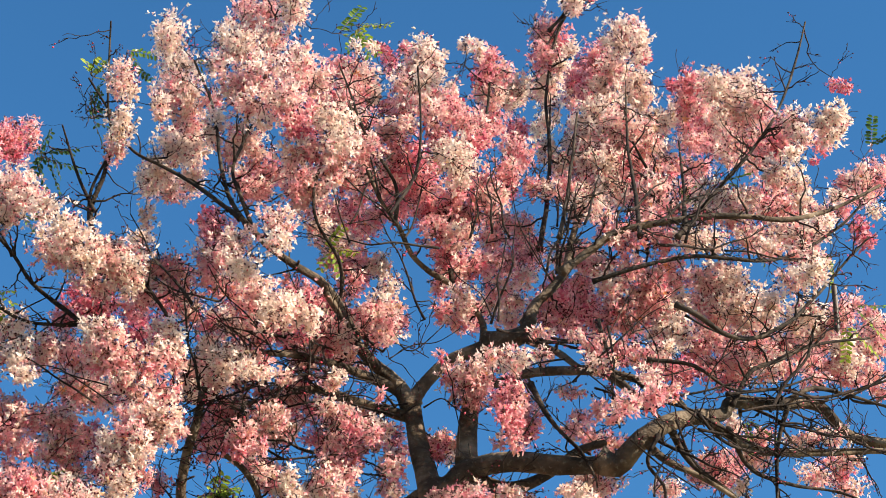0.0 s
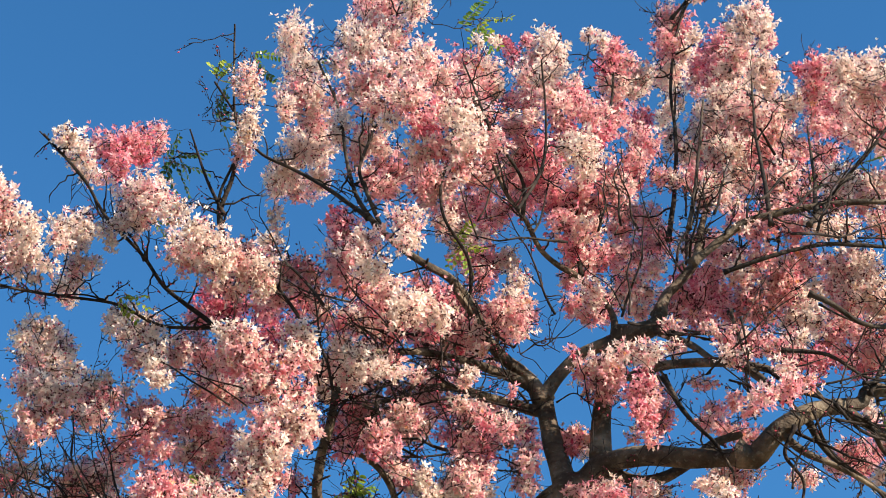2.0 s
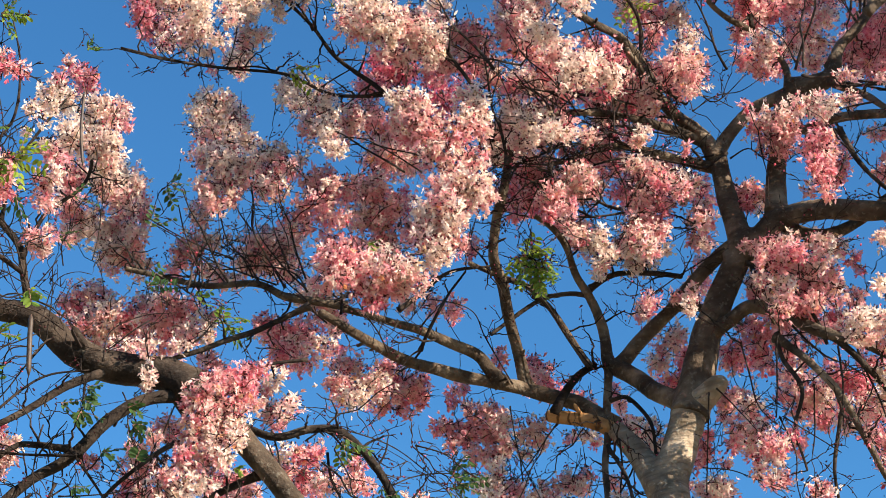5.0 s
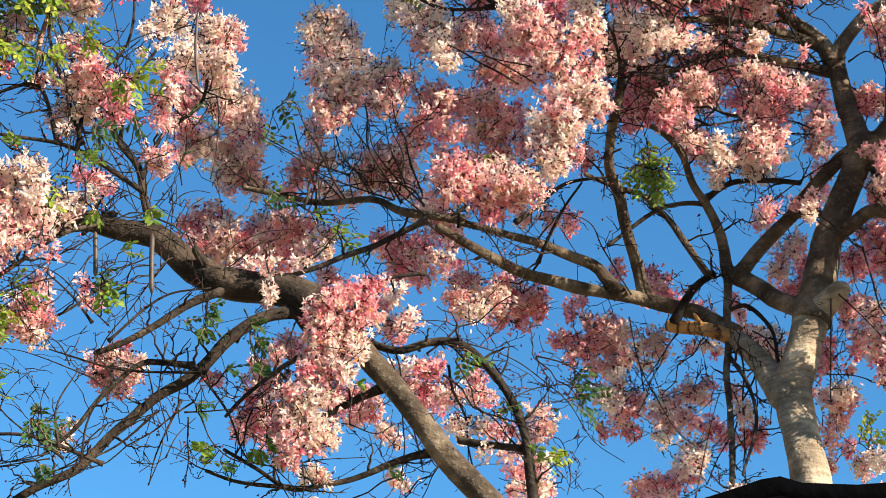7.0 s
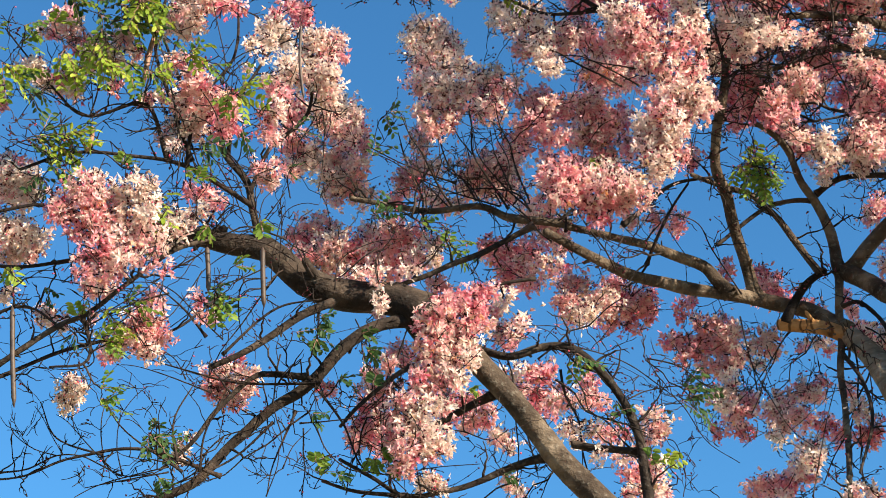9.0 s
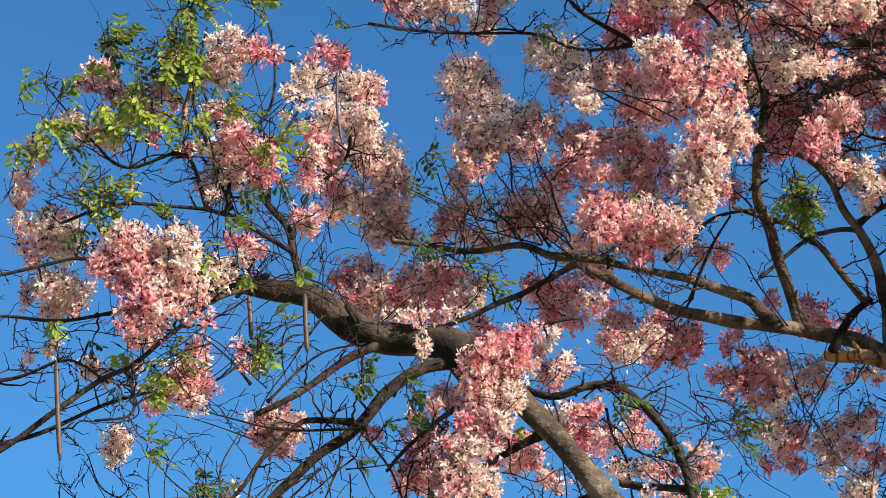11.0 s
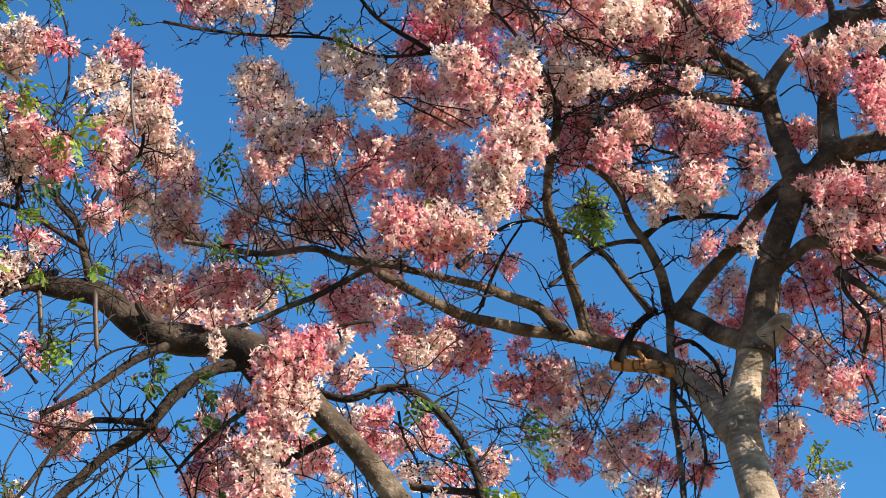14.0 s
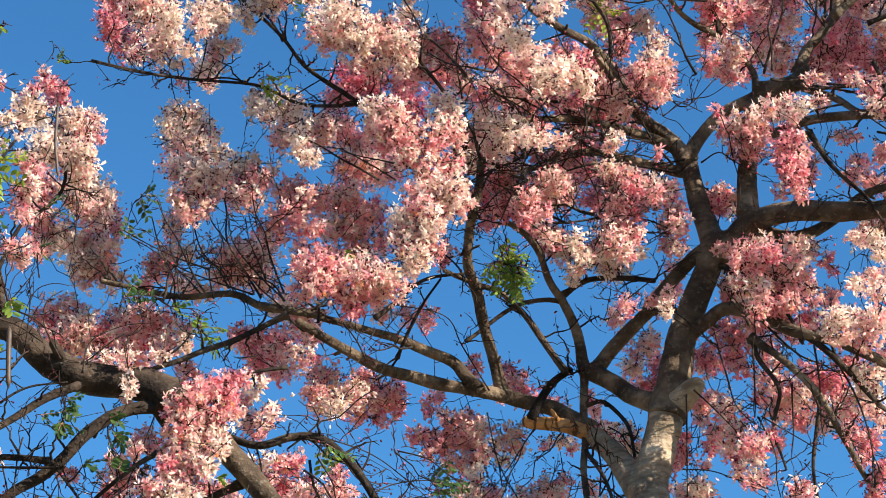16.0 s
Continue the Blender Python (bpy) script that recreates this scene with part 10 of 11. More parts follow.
flower_bough(tree_c, [
    (-1.51, 8.71, 6.27, 0.030, 0.030, 0.19), (-2.48, 8.91, 5.95, 0.031, 0.025, 0.11), (-1.64, 8.32, 5.82, 0.036, 0.028, 0.50),
    (-1.55, 8.26, 5.76, 0.036, 0.028, 0.54), (-2.38, 9.32, 6.03, 0.046, 0.037, 0.35), (-2.29, 9.14, 5.91, 0.031, 0.031, 0.38),
    (-2.15, 9.46, 6.07, 0.026, 0.026, 0.37), (-1.75, 8.68, 5.65, 0.063, 0.055, 0.54), (-1.66, 8.61, 5.65, 0.063, 0.055, 0.52),
    (-1.63, 8.69, 5.59, 0.050, 0.055, 0.52), (-1.81, 8.67, 5.59, 0.050, 0.050, 0.30), (-1.86, 8.73, 5.55, 0.056, 0.050, 0.31),
    (-1.71, 8.63, 5.54, 0.063, 0.055, 0.32), (-1.65, 8.61, 5.46, 0.055, 0.036, 0.29), (-1.94, 8.92, 5.59, 0.030, 0.030, 0.68)])
flower_bough(tree_c, [
    (-1.82, 9.44, 6.16, 0.055, 0.040, 0.51), (-1.44, 8.61, 5.77, 0.026, 0.026, 0.71), (-1.44, 8.75, 5.74, 0.035, 0.027, 0.48),
    (-1.40, 8.77, 5.72, 0.029, 0.019, 0.47), (-2.45, 8.76, 7.23, 0.058, 0.044, 0.17), (-2.37, 8.78, 7.19, 0.044, 0.035, 0.19),
    (-2.58, 8.64, 7.04, 0.043, 0.034, 0.33), (-2.62, 8.78, 7.05, 0.052, 0.035, 0.53), (-2.59, 8.82, 7.05, 0.026, 0.026, 0.72),
    (-2.06, 8.61, 7.23, 0.048, 0.040, 0.17), (-2.04, 8.86, 7.34, 0.044, 0.038, 0.10), (-2.10, 8.86, 7.46, 0.044, 0.032, 0.09),
    (-2.14, 8.82, 7.30, 0.038, 0.032, 0.35), (-1.93, 8.68, 7.40, 0.035, 0.032, 0.30), (-1.85, 8.66, 7.26, 0.026, 0.031, 0.35)])
flower_bough(tree_c, [
    (-2.21, 8.76, 7.10, 0.043, 0.035, 0.17), (-1.95, 8.63, 7.03, 0.025, 0.020, 0.73), (-1.77, 8.68, 6.97, 0.031, 0.025, 0.29),
    (-1.89, 8.64, 7.34, 0.026, 0.026, 0.10), (-2.64, 8.63, 6.82, 0.045, 0.040, 0.29), (-2.71, 8.92, 6.91, 0.052, 0.035, 0.51),
    (-2.71, 8.84, 6.79, 0.032, 0.052, 0.33), (-2.65, 8.75, 6.60, 0.051, 0.051, 0.32), (-2.62, 8.91, 6.65, 0.057, 0.046, 0.11),
    (-2.51, 8.92, 6.62, 0.057, 0.040, 0.17), (-2.43, 8.88, 6.63, 0.037, 0.031, 0.10), (-2.57, 8.93, 6.71, 0.037, 0.032, 0.16),
    (-2.63, 8.78, 6.49, 0.051, 0.040, 0.53), (-2.50, 8.73, 6.45, 0.050, 0.031, 0.39), (-2.45, 8.92, 6.57, 0.043, 0.031, 0.19)])
flower_bough(tree_c, [
    (-2.54, 8.62, 6.32, 0.050, 0.036, 0.34), (-2.43, 8.82, 6.44, 0.045, 0.034, 0.11), (-2.61, 8.89, 6.30, 0.045, 0.031, 0.17),
    (-2.44, 8.61, 6.12, 0.055, 0.033, 0.32), (-2.39, 8.82, 6.22, 0.045, 0.033, 0.18), (-2.45, 8.93, 6.21, 0.037, 0.031, 0.12),
    (-2.63, 8.87, 6.22, 0.037, 0.031, 0.35), (-2.54, 8.70, 5.81, 0.035, 0.019, 0.11), (-2.41, 8.61, 5.79, 0.024, 0.016, 0.09),
    (-2.23, 8.72, 5.72, 0.038, 0.032, 0.30), (-2.12, 8.64, 5.66, 0.029, 0.024, 0.32), (-1.55, 8.62, 6.99, 0.048, 0.036, 0.49),
    (-1.58, 8.66, 6.91, 0.048, 0.034, 0.39), (-1.52, 8.72, 6.88, 0.048, 0.034, 0.15), (-1.57, 8.76, 6.83, 0.039, 0.031, 0.19)])
flower_bough(tree_c, [
    (-1.43, 8.87, 7.03, 0.042, 0.037, 0.56), (-1.73, 8.88, 7.11, 0.035, 0.032, 0.36), (-1.68, 8.89, 6.94, 0.031, 0.026, 0.12),
    (-1.70, 8.79, 6.80, 0.031, 0.031, 0.32), (-1.68, 8.90, 6.81, 0.031, 0.026, 0.12), (-1.39, 8.93, 6.91, 0.030, 0.027, 0.49),
    (-1.63, 8.69, 7.65, 0.052, 0.052, 0.16), (-1.57, 8.78, 7.75, 0.050, 0.050, 0.11), (-1.49, 8.62, 7.57, 0.037, 0.043, 0.38),
    (-1.64, 8.64, 7.50, 0.046, 0.037, 0.34), (-1.46, 8.87, 7.76, 0.044, 0.044, 0.52), (-1.39, 8.74, 7.60, 0.032, 0.032, 0.69),
    (-2.37, 8.91, 7.63, 0.054, 0.042, 0.53), (-2.39, 8.81, 7.51, 0.038, 0.032, 0.33), (-1.04, 8.83, 7.64, 0.023, 0.028, 0.71)])
flower_bough(tree_c, [
    (-1.06, 8.63, 7.57, 0.020, 0.022, 0.51), (-1.61, 8.84, 7.67, 0.044, 0.038, 0.18), (-2.25, 8.76, 7.56, 0.035, 0.029, 0.36)])
leaf_bough(tree_a, [
    (2.43, 10.10, 11.24, 60, 0.29, 0.5), (2.56, 10.10, 11.35, 20, 0.25, 0.7), (2.58, 10.10, 11.32, -60, 0.17, 0.6),
    (0.35, 10.10, 9.77, -10, 0.27, 0.1), (0.42, 10.10, 9.76, -60, 0.21, 0.1), (0.70, 10.10, 10.12, 80, 0.23, 0.15),
    (0.72, 10.10, 10.10, -60, 0.16, 0.15), (0.91, 10.10, 10.79, -45, 0.20, 0.6), (2.25, 9.80, 9.02, 10, 0.20, 1),
    (2.30, 9.80, 9.00, -70, 0.13, 1), (5.16, 9.80, 10.04, -20, 0.25, 0.5), (5.17, 9.80, 9.96, -45, 0.20, 0.4),
    (5.19, 9.80, 9.63, 10, 0.18, 0.6), (5.35, 9.80, 9.55, -80, 0.16, 0.8), (6.60, 10.10, 10.83, 50, 0.27, 0.1)])
leaf_bough(tree_a, [
    (5.98, 9.80, 9.05, 10, 0.28, 0.5), (5.91, 9.80, 8.90, -40, 0.24, 0.7), (5.68, 10.00, 9.55, 60, 0.21, 0.6),
    (6.01, 10.00, 9.65, -80, 0.21, 0.7), (1.41, 10.10, 10.80, -10, 0.12, 0.8), (0.67, 10.10, 10.53, 60, 0.12, 0.8),
    (4.98, 9.70, 7.96, -20, 0.20, 0.4), (4.84, 9.90, 9.96, -20, 0.20, 0.4), (0.32, 9.90, 9.06, 20, 0.18, 0.5),
    (0.12, 10.10, 8.59, 20, 0.18, 0.9), (0.17, 10.10, 8.64, -20, 0.15, 0.8), (-0.60, 10.10, 7.68, 0, 0.11, 0.1),
    (0.37, 10.10, 9.76, 20, 0.23, 0.1), (0.44, 10.10, 9.84, -60, 0.17, 0.1), (0.66, 10.10, 10.19, 70, 0.20, 0.2)])
leaf_bough(tree_a, [
    (0.69, 10.10, 10.50, 60, 0.16, 0.6), (0.92, 10.10, 10.68, -20, 0.16, 0.3), (1.56, 10.00, 7.24, -30, 0.20, 0.5),
    (1.59, 10.00, 7.28, -70, 0.21, 0.3), (1.64, 10.00, 7.16, -60, 0.15, 0.4), (-0.21, 9.80, 6.67, -50, 0.15, 0.6),
    (-0.17, 9.80, 6.60, -20, 0.11, 0.5), (-0.64, 9.80, 6.84, 10, 0.15, 0.1), (-0.67, 10.10, 7.40, 30, 0.14, 0.3),
    (1.08, 9.90, 5.68, -30, 0.17, 0.15), (1.11, 9.90, 5.75, 10, 0.16, 0.15), (2.75, 10.10, 5.52, 20, 0.20, 0.8),
    (2.79, 10.10, 5.59, 60, 0.13, 0.8)])
leaf_bough(tree_b, [
    (0.48, 9.40, 5.76, -20, 0.13, 0.24), (-0.67, 9.50, 5.88, -30, 0.11, 0.30), (-0.78, 9.50, 5.68, 20, 0.09, 0.24),
    (-0.94, 9.50, 5.91, -10, 0.11, 0.18), (-0.89, 9.40, 5.10, 10, 0.09, 0.48), (-1.52, 9.60, 6.15, 30, 0.13, 0.18),
    (-1.50, 9.60, 6.25, -40, 0.12, 0.18), (-1.51, 9.40, 7.41, 20, 0.18, 0.42), (-1.45, 9.40, 7.48, -40, 0.12, 0.42),
    (-1.10, 9.60, 7.31, -10, 0.13, 0.12), (-1.15, 9.60, 7.05, 20, 0.10, 0.18), (-1.64, 9.60, 7.22, -20, 0.12, 0.12),
    (-1.72, 9.50, 7.73, 60, 0.13, 0.48), (0.64, 9.50, 5.45, 20, 0.12, 0.24), (0.85, 9.50, 5.16, 30, 0.09, 0.36)])
leaf_bough(tree_b, [
    (-1.70, 9.10, 5.19, 10, 0.14, 0.06), (-1.73, 9.10, 5.22, -40, 0.10, 0.06), (-1.02, 9.40, 5.91, 20, 0.12, 0.18)])
leaf_bough(tree_a, [
    (1.54, 10.00, 7.30, -10, 0.12, 0.80), (1.57, 10.00, 7.25, -40, 0.13, 0.60), (1.61, 10.00, 7.27, 20, 0.11, 0.90),
    (1.64, 10.00, 7.21, -70, 0.14, 0.70), (1.59, 10.00, 7.17, -50, 0.12, 0.40), (1.66, 10.00, 7.16, -80, 0.12, 0.60),
    (1.55, 10.00, 7.21, -80, 0.12, 0.50), (1.64, 10.00, 7.29, -20, 0.12, 0.90), (1.69, 10.00, 7.22, -100, 0.12, 0.40),
    (1.60, 10.00, 7.23, -60, 0.14, 0.80), (1.54, 10.00, 7.24, -60, 0.10, 0.90), (1.66, 10.00, 7.25, -40, 0.10, 0.50),
    (-1.13, 10.00, 8.62, 60, 0.07, 0.60), (-0.23, 10.00, 6.71, 20, 0.12, 0.60), (-0.20, 10.00, 6.69, -40, 0.10, 0.40)])
leaf_bough(tree_a, [
    (-0.58, 10.00, 7.66, -20, 0.09, 0.10), (-0.55, 10.00, 7.65, 10, 0.08, 0.10), (0.60, 10.00, 7.24, -50, 0.10, 0.40),
    (0.57, 10.00, 7.22, -90, 0.10, 0.50), (0.63, 10.00, 7.28, -20, 0.09, 0.60), (0.50, 10.00, 5.99, -40, 0.11, 0.60),
    (0.56, 10.00, 5.96, -20, 0.10, 0.50), (0.53, 10.00, 6.01, -80, 0.08, 0.70), (0.73, 10.00, 5.73, -100, 0.11, 0.10),
    (1.14, 10.00, 5.76, 10, 0.16, 0.10), (1.12, 10.00, 5.72, -20, 0.15, 0.15), (1.17, 10.00, 5.74, -60, 0.13, 0.10),
    (0.93, 10.00, 5.69, -60, 0.10, 0.20), (0.99, 10.00, 5.35, 20, 0.08, 0.90), (0.93, 10.00, 5.37, -40, 0.08, 0.70)])
leaf_bough(tree_a, [
    (-0.37, 10.00, 6.88, -20, 0.10, 0.50)])
leaf_bough(tree_b, [
    (-1.76, 9.30, 5.29, 10, 0.07, 0.06), (-1.71, 9.30, 5.24, -10, 0.08, 0.06), (-1.75, 9.30, 5.32, 40, 0.05, 0.09),
    (-1.70, 9.30, 5.05, -10, 0.07, 0.09), (-0.90, 9.30, 5.82, -60, 0.05, 0.18), (-0.92, 9.30, 5.39, 10, 0.07, 0.24),
    (-0.78, 9.30, 5.58, 0, 0.05, 0.18), (-0.55, 9.30, 5.17, -20, 0.05, 0.48), (-0.59, 9.30, 5.14, -60, 0.05, 0.48),
    (-0.89, 9.30, 5.12, 40, 0.05, 0.48), (-0.77, 9.30, 5.05, 0, 0.05, 0.30), (-0.51, 9.30, 5.08, -30, 0.05, 0.42),
    (-0.90, 9.30, 5.89, -20, 0.06, 0.12), (-0.66, 9.30, 5.85, -20, 0.06, 0.24), (-0.63, 9.30, 5.75, -40, 0.06, 0.30)])
leaf_bough(tree_b, [
    (-0.88, 9.30, 5.96, 20, 0.06, 0.12), (0.08, 9.30, 5.04, -20, 0.05, 0.24), (-0.60, 9.30, 5.56, 20, 0.05, 0.30),
    (-0.09, 9.30, 5.52, 30, 0.03, 0.54)])
leaf_bough(tree_c, [
    (-2.41, 8.45, 7.27, 20, 0.09, 0.50), (-2.42, 8.45, 7.20, -30, 0.09, 0.50), (-2.26, 8.45, 7.30, 10, 0.08, 0.70),
    (-2.46, 8.45, 7.04, -60, 0.12, 0.80), (-2.43, 8.45, 6.95, -20, 0.12, 0.30), (-2.35, 8.45, 6.88, -70, 0.10, 0.20),
    (-2.19, 8.45, 7.09, -60, 0.15, 0.90), (-2.14, 8.45, 7.14, -30, 0.12, 0.90), (-2.10, 8.45, 7.02, 10, 0.09, 0.80),
    (-2.26, 8.45, 6.64, 20, 0.12, 0.30), (-2.16, 8.45, 6.62, 10, 0.13, 0.70), (-2.30, 8.45, 6.58, -40, 0.12, 0.30),
    (-2.10, 8.45, 6.61, -10, 0.12, 0.80), (-2.21, 8.45, 6.54, -30, 0.11, 0.50), (-2.17, 8.45, 6.41, -50, 0.13, 0.20)])
leaf_bough(tree_c, [
    (-2.11, 8.45, 6.37, -10, 0.10, 0.30), (-2.26, 8.45, 6.38, -80, 0.09, 0.20), (-2.00, 8.45, 7.24, -70, 0.13, 0.70),
    (-2.03, 8.45, 7.37, 30, 0.12, 0.30), (-1.91, 8.45, 7.40, -40, 0.12, 0.60), (-1.86, 8.45, 7.31, -20, 0.13, 0.90),
    (-1.79, 8.45, 7.36, -60, 0.12, 0.40), (-1.73, 8.45, 7.27, -50, 0.09, 0.30), (-1.83, 8.45, 7.06, -80, 0.10, 0.60),
    (-1.73, 8.45, 6.99, -60, 0.10, 0.50), (-1.70, 8.45, 6.97, -20, 0.09, 0.80), (-1.52, 8.45, 7.11, 20, 0.10, 0.90),
    (-1.53, 8.45, 7.09, -60, 0.08, 0.80), (-1.42, 8.45, 7.02, 10, 0.08, 0.60), (-1.28, 8.45, 6.84, -10, 0.15, 0.80)])
leaf_bough(tree_c, [
    (-1.24, 8.45, 6.88, 20, 0.13, 0.70), (-1.25, 8.45, 6.81, -70, 0.10, 0.80), (-1.31, 8.45, 6.84, -100, 0.08, 0.50),
    (-1.43, 8.45, 6.56, -10, 0.10, 0.10), (-1.44, 8.45, 6.51, -60, 0.09, 0.10), (-1.23, 8.45, 6.62, -70, 0.08, 0.20),
    (-1.51, 8.45, 6.38, -30, 0.07, 0.50), (-1.45, 8.45, 6.34, 10, 0.07, 0.40), (-1.67, 8.45, 6.23, 20, 0.10, 0.90),
    (-1.65, 8.45, 6.15, -30, 0.10, 1.00), (-1.70, 8.45, 6.19, -60, 0.09, 0.90), (-1.84, 8.45, 6.43, 20, 0.06, 0.60),
    (-1.74, 8.45, 5.95, -20, 0.06, 0.90), (-1.86, 8.45, 6.11, -40, 0.04, 0.90), (-1.24, 8.45, 5.84, 0, 0.08, 0.40)])
leaf_bough(tree_c, [
    (-1.38, 8.45, 6.07, -80, 0.06, 0.50), (-1.12, 8.45, 6.09, -20, 0.06, 0.40), (-1.87, 8.45, 5.61, 10, 0.11, 0.70),
    (-1.82, 8.45, 5.56, -30, 0.11, 0.80), (-1.84, 8.45, 5.48, -50, 0.10, 0.90), (-1.90, 8.45, 5.46, 0, 0.10, 0.80),
    (-1.76, 8.45, 5.65, 10, 0.10, 0.60), (-1.99, 8.45, 5.58, 60, 0.07, 0.80), (-1.85, 8.45, 5.42, -20, 0.08, 0.50),
    (-1.69, 8.45, 5.63, -10, 0.08, 0.60), (-2.01, 8.45, 5.49, -80, 0.07, 0.30), (-2.17, 8.45, 5.74, -70, 0.07, 0.20),
    (-2.35, 8.45, 5.86, -60, 0.07, 0.70), (-1.85, 8.45, 5.19, 15, 0.11, 0.50), (-1.85, 8.45, 5.11, -10, 0.12, 0.50)])
leaf_bough(tree_c, [
    (-1.85, 8.45, 5.14, -50, 0.09, 0.60), (-1.31, 8.45, 5.67, 5, 0.10, 0.40), (-1.33, 8.45, 5.63, -30, 0.09, 0.50),
    (-1.34, 8.45, 5.72, 30, 0.07, 0.30)])
leaf_bough(tree_c, [
    (-2.17, 8.37, 7.08, -60, 0.15, 0.90), (-2.16, 8.45, 7.06, -20, 0.15, 0.90), (-2.21, 8.41, 7.08, -80, 0.14, 0.80),
    (-2.46, 8.34, 6.97, -50, 0.17, 0.80), (-2.48, 8.33, 6.98, -80, 0.15, 0.70), (-2.44, 8.48, 7.00, -40, 0.17, 0.50),
    (-2.61, 8.34, 6.85, -40, 0.11, 0.60), (-2.61, 8.40, 6.86, -10, 0.11, 0.40), (-2.04, 8.47, 7.45, 10, 0.12, 0.20),
    (-2.00, 8.40, 7.31, -20, 0.11, 0.20), (-2.24, 8.40, 7.44, 0, 0.15, 0.20), (-1.89, 8.33, 7.33, -50, 0.15, 0.80),
    (-1.86, 8.49, 7.40, -70, 0.17, 0.90), (-1.83, 8.42, 7.41, -30, 0.15, 0.60), (-1.78, 8.43, 7.33, -60, 0.15, 0.70),
    (-1.99, 8.38, 7.21, -80, 0.14, 0.40), (-1.83, 8.44, 7.05, -80, 0.15, 0.60), (-1.72, 8.38, 6.95, -60, 0.13, 0.60)])
leaf_bough(tree_c, [
    (-2.31, 8.34, 6.52, -30, 0.15, 0.30), (-2.27, 8.37, 6.56, 10, 0.15, 0.80), (-2.24, 8.45, 6.57, -20, 0.16, 0.80),
    (-2.16, 8.47, 6.60, 0, 0.16, 0.70), (-2.09, 8.40, 6.60, 10, 0.11, 0.90), (-2.16, 8.43, 6.54, -50, 0.11, 0.80),
    (-2.21, 8.49, 6.44, -30, 0.15, 0.30), (-2.13, 8.43, 6.39, -10, 0.15, 0.60), (-2.26, 8.50, 6.39, -50, 0.13, 0.30),
    (-2.39, 8.35, 7.22, 20, 0.10, 0.60), (-2.63, 8.47, 7.26, 30, 0.12, 0.50), (-2.64, 8.45, 7.19, -10, 0.12, 0.40)])
leaf_bough(tree_c, [
    (-2.24, 8.49, 7.54, 10, 0.14, 0.30), (-2.13, 8.43, 7.52, 30, 0.14, 0.50), (-2.19, 8.50, 7.51, -20, 0.12, 0.40),
    (-1.78, 8.35, 7.73, -20, 0.15, 0.80), (-1.73, 8.47, 7.80, -50, 0.16, 0.70), (-1.66, 8.45, 7.79, 20, 0.14, 0.40),
    (-1.86, 8.41, 7.53, -40, 0.15, 0.70), (-1.79, 8.42, 7.42, -60, 0.15, 0.80), (-1.82, 8.33, 7.32, -20, 0.14, 0.50),
    (-1.99, 8.30, 7.07, -60, 0.13, 0.80), (-1.96, 8.31, 6.98, -30, 0.13, 0.80), (-1.42, 8.48, 7.76, 0, 0.12, 0.40),
    (-1.75, 8.38, 7.66, -80, 0.13, 0.60), (-1.81, 8.42, 7.47, -30, 0.13, 0.40)])
leaf_bough(tree_c, [
    (-2.21, 8.39, 7.48, 10, 0.14, 0.30), (-2.14, 8.48, 7.55, 30, 0.14, 0.50), (-2.18, 8.45, 7.48, -20, 0.12, 0.40),
    (-1.78, 8.37, 7.75, -20, 0.16, 0.80), (-1.72, 8.43, 7.77, -50, 0.16, 0.70), (-1.64, 8.34, 7.71, 20, 0.14, 0.40),
    (-1.87, 8.49, 7.58, -40, 0.16, 0.70), (-1.77, 8.33, 7.36, -60, 0.15, 0.80), (-1.85, 8.48, 7.43, -20, 0.14, 0.50),
    (-2.02, 8.41, 7.14, -60, 0.14, 0.80), (-1.96, 8.33, 7.00, -30, 0.13, 0.80), (-1.42, 8.50, 7.77, 0, 0.12, 0.40),
    (-1.74, 8.34, 7.63, -80, 0.13, 0.60), (-1.81, 8.44, 7.48, -30, 0.13, 0.40)])
leaf_bough(tree_c, [
    (-2.22, 8.43, 7.50, 10, 0.14, 0.30), (-2.10, 8.31, 7.43, 30, 0.14, 0.50), (-2.16, 8.36, 7.42, -20, 0.12, 0.40),
    (-1.79, 8.40, 7.77, -20, 0.16, 0.80), (-1.71, 8.39, 7.74, -50, 0.16, 0.70), (-1.65, 8.38, 7.74, 20, 0.14, 0.40),
    (-1.85, 8.38, 7.50, -40, 0.15, 0.70), (-1.77, 8.30, 7.34, -60, 0.15, 0.80), (-1.84, 8.43, 7.39, -20, 0.14, 0.50),
    (-2.01, 8.37, 7.11, -60, 0.14, 0.80), (-1.96, 8.32, 6.99, -30, 0.13, 0.80), (-1.40, 8.37, 7.68, 0, 0.12, 0.40),
    (-1.76, 8.43, 7.70, -80, 0.13, 0.60), (-1.82, 8.45, 7.49, -30, 0.13, 0.40)])
seed_pod(tree_c, (-2.31, 8.40, 5.62), (-2.25, 8.40, 5.08), 0.0127, .2)
seed_pod(tree_c, (-1.42, 8.70, 6.08), (-1.40, 8.70, 5.82), 0.0131, .1)
seed_pod(tree_b, (-1.21, 9.30, 6.38), (-1.19, 9.30, 6.01), 0.0140, .1)
seed_pod(tree_c, (-1.73, 8.60, 7.38), (-1.79, 8.60, 7.01), 0.0139, .8)
seed_pod(tree_c, (-2.02, 8.50, 6.69), (-2.04, 8.50, 6.53), 0.0119, .9)
seed_pod(tree_b, (-1.04, 9.30, 7.82), (-1.01, 9.30, 7.32), 0.0092, .3)
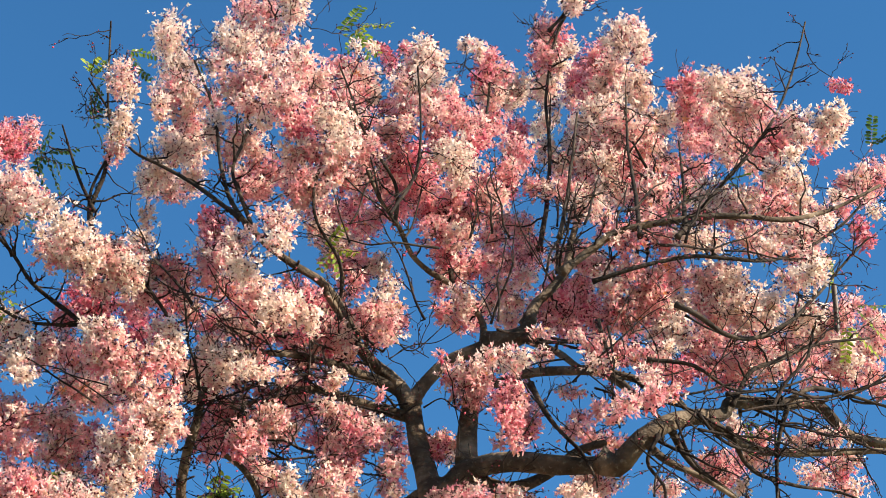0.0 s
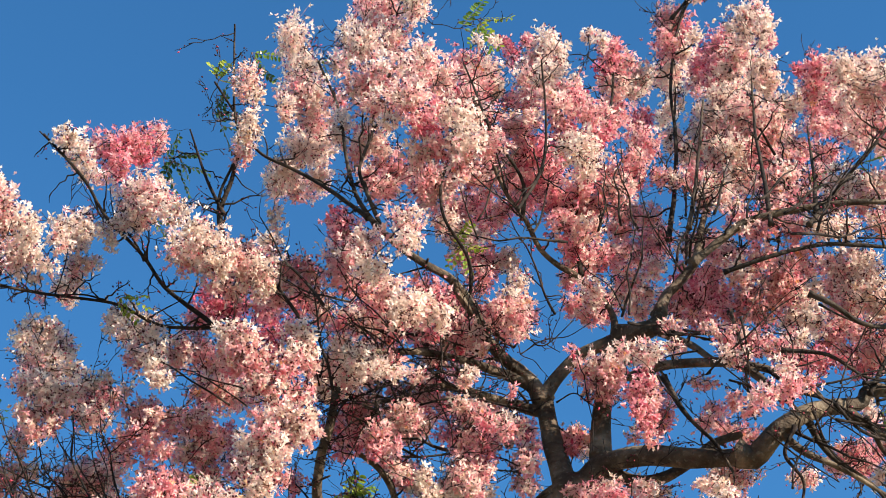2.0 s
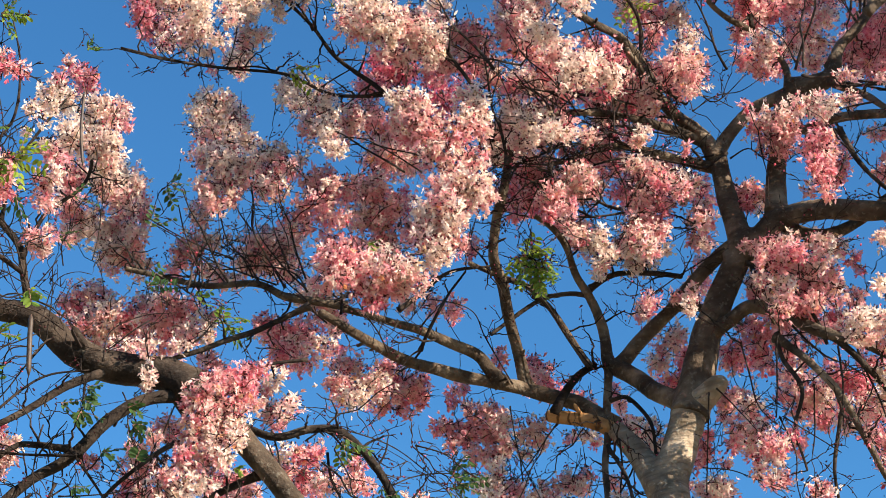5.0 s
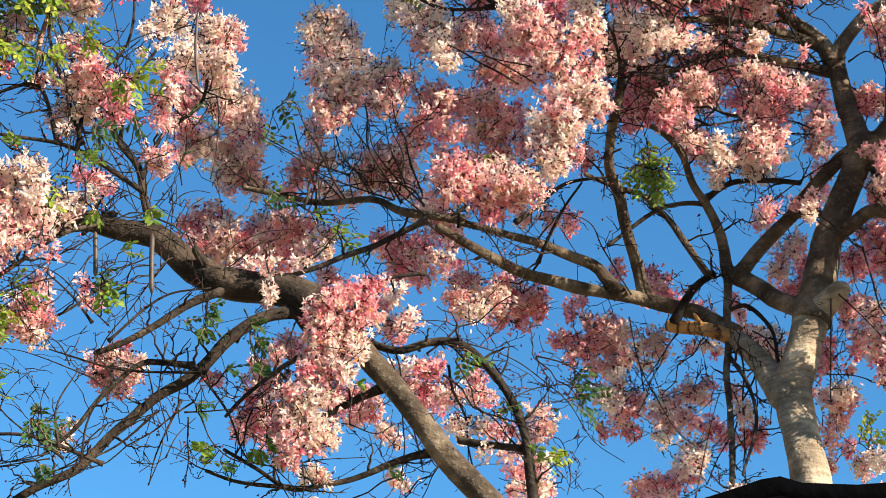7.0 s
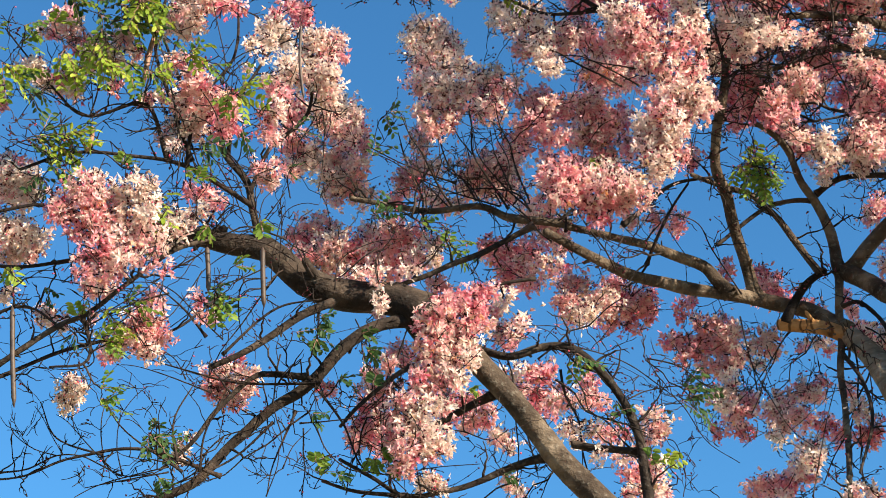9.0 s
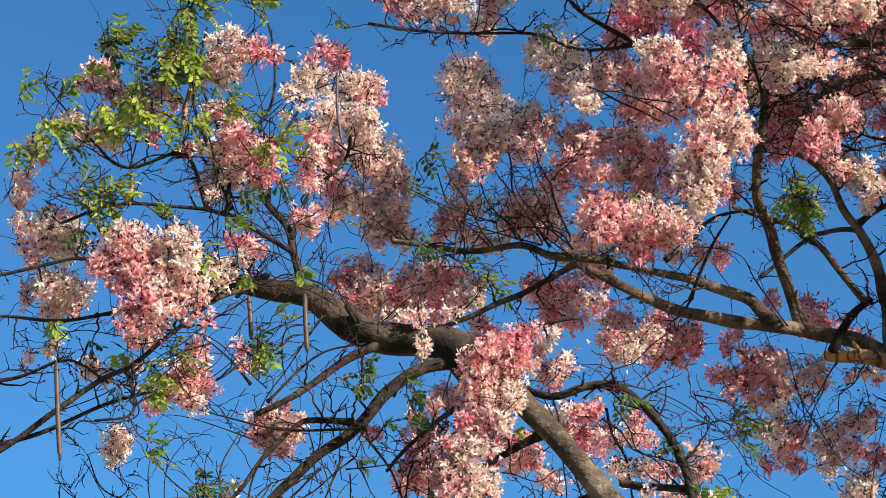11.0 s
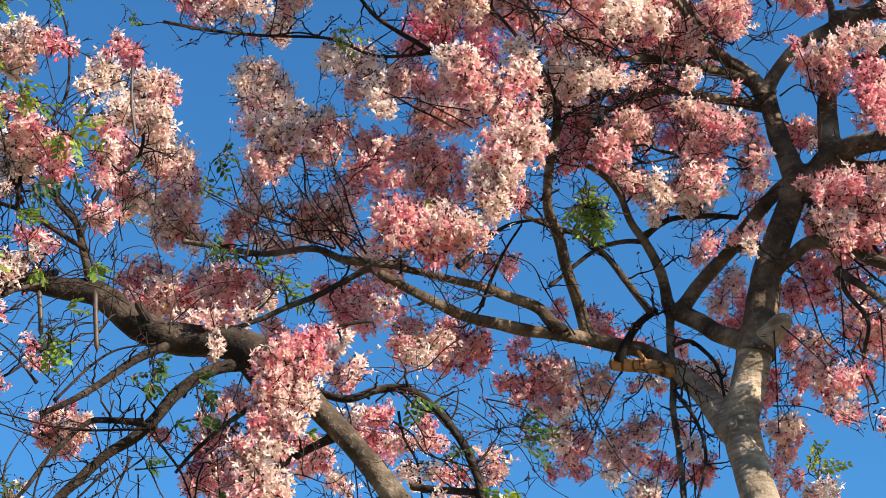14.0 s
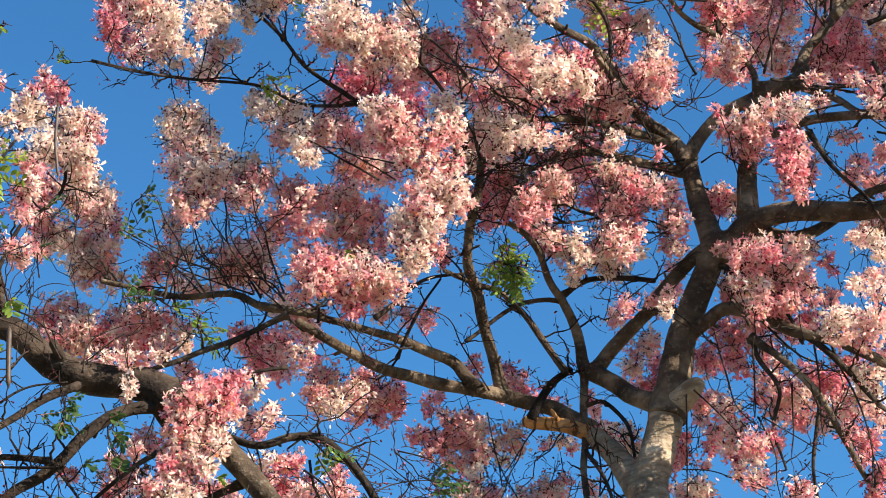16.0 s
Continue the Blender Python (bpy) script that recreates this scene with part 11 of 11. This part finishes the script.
seed_pod(tree_a, (5.81, 9.70, 9.15), (5.76, 9.70, 8.72), 0.0200, .4)
twigs(tree_a, 2100, 0.36, 0.45)
twigs(tree_b, 480, 0.3, 0.15)
twigs(tree_c, 330, 0.32, 0.2)


# ---- awning close to the viewer ----
def awning(peak):
    root = new("awning")
    root.location = (peak[0] + 0.3, peak[1] + 0.2, 0)
    bpy.context.view_layer.update()
    tagged(root, label="black canvas awning on dark steel poles", category="awning")
    rim = [(-0.42, -0.13), (-0.3, -0.09), (-0.2, -0.056), (-0.09, -0.026), (-0.035, -0.009), (-0.012, -0.001), (0.0, 0.001), (0.014, -0.003),
           (0.05, -0.004), (0.12, 0.002), (0.3, 0.012), (0.6, 0.012), (1.0, 0.0)]
    p = np.array(peak)
    front = np.array([p + a * np.array(RIGHT) + b * np.array(UP) for a, b in rim])
    for name, way, thick in (("canopy", np.array([0, 0.75, -0.12]), np.array([0, 0, -0.012])), ("valance", np.array([0, 0.01, -0.2]), np.array([0, 0.008, 0]))):
        s = Soup()
        k = len(front)
        rows = np.concatenate([front + way * t + np.array([0, 0, 0.006 * math.sin(9 * t)]) for t in np.linspace(0, 1, 7)])
        both = np.concatenate([rows, rows + thick])
        faces = [(i * k + j, i * k + j + 1, (i + 1) * k + j + 1, (i + 1) * k + j) for i in range(6) for j in range(k - 1)]
        n = len(rows)
        faces += [(n + d, n + c, n + b, n + a) for a, b, c, d in faces]
        faces += [(j + 1, j, n + j, n + j + 1) for j in range(k - 1)]
        s.add(both, faces)
        part(name, s.mesh(name, [FABRIC]), root)
    for x in (-0.25, 0.9):
        s = Soup()
        tube(s, np.array([(p[0] + x, p[1] + 0.6, z) for z in (0.0, 0.6, 1.2, p[2] - 0.25)]), [0.018] * 4, 12)
        part("pole", s.mesh("pole", [STEEL]), root)
    s = Soup()
    tube(s, np.array([(p[0] + x, p[1] + 0.6, p[2] - 0.25) for x in (-0.26, 0, 0.5, 0.91)]), [0.015] * 4, 12)
    part("crossbar", s.mesh("crossbar", [STEEL]), root)


awning((0.265, 1.162, 2.011))
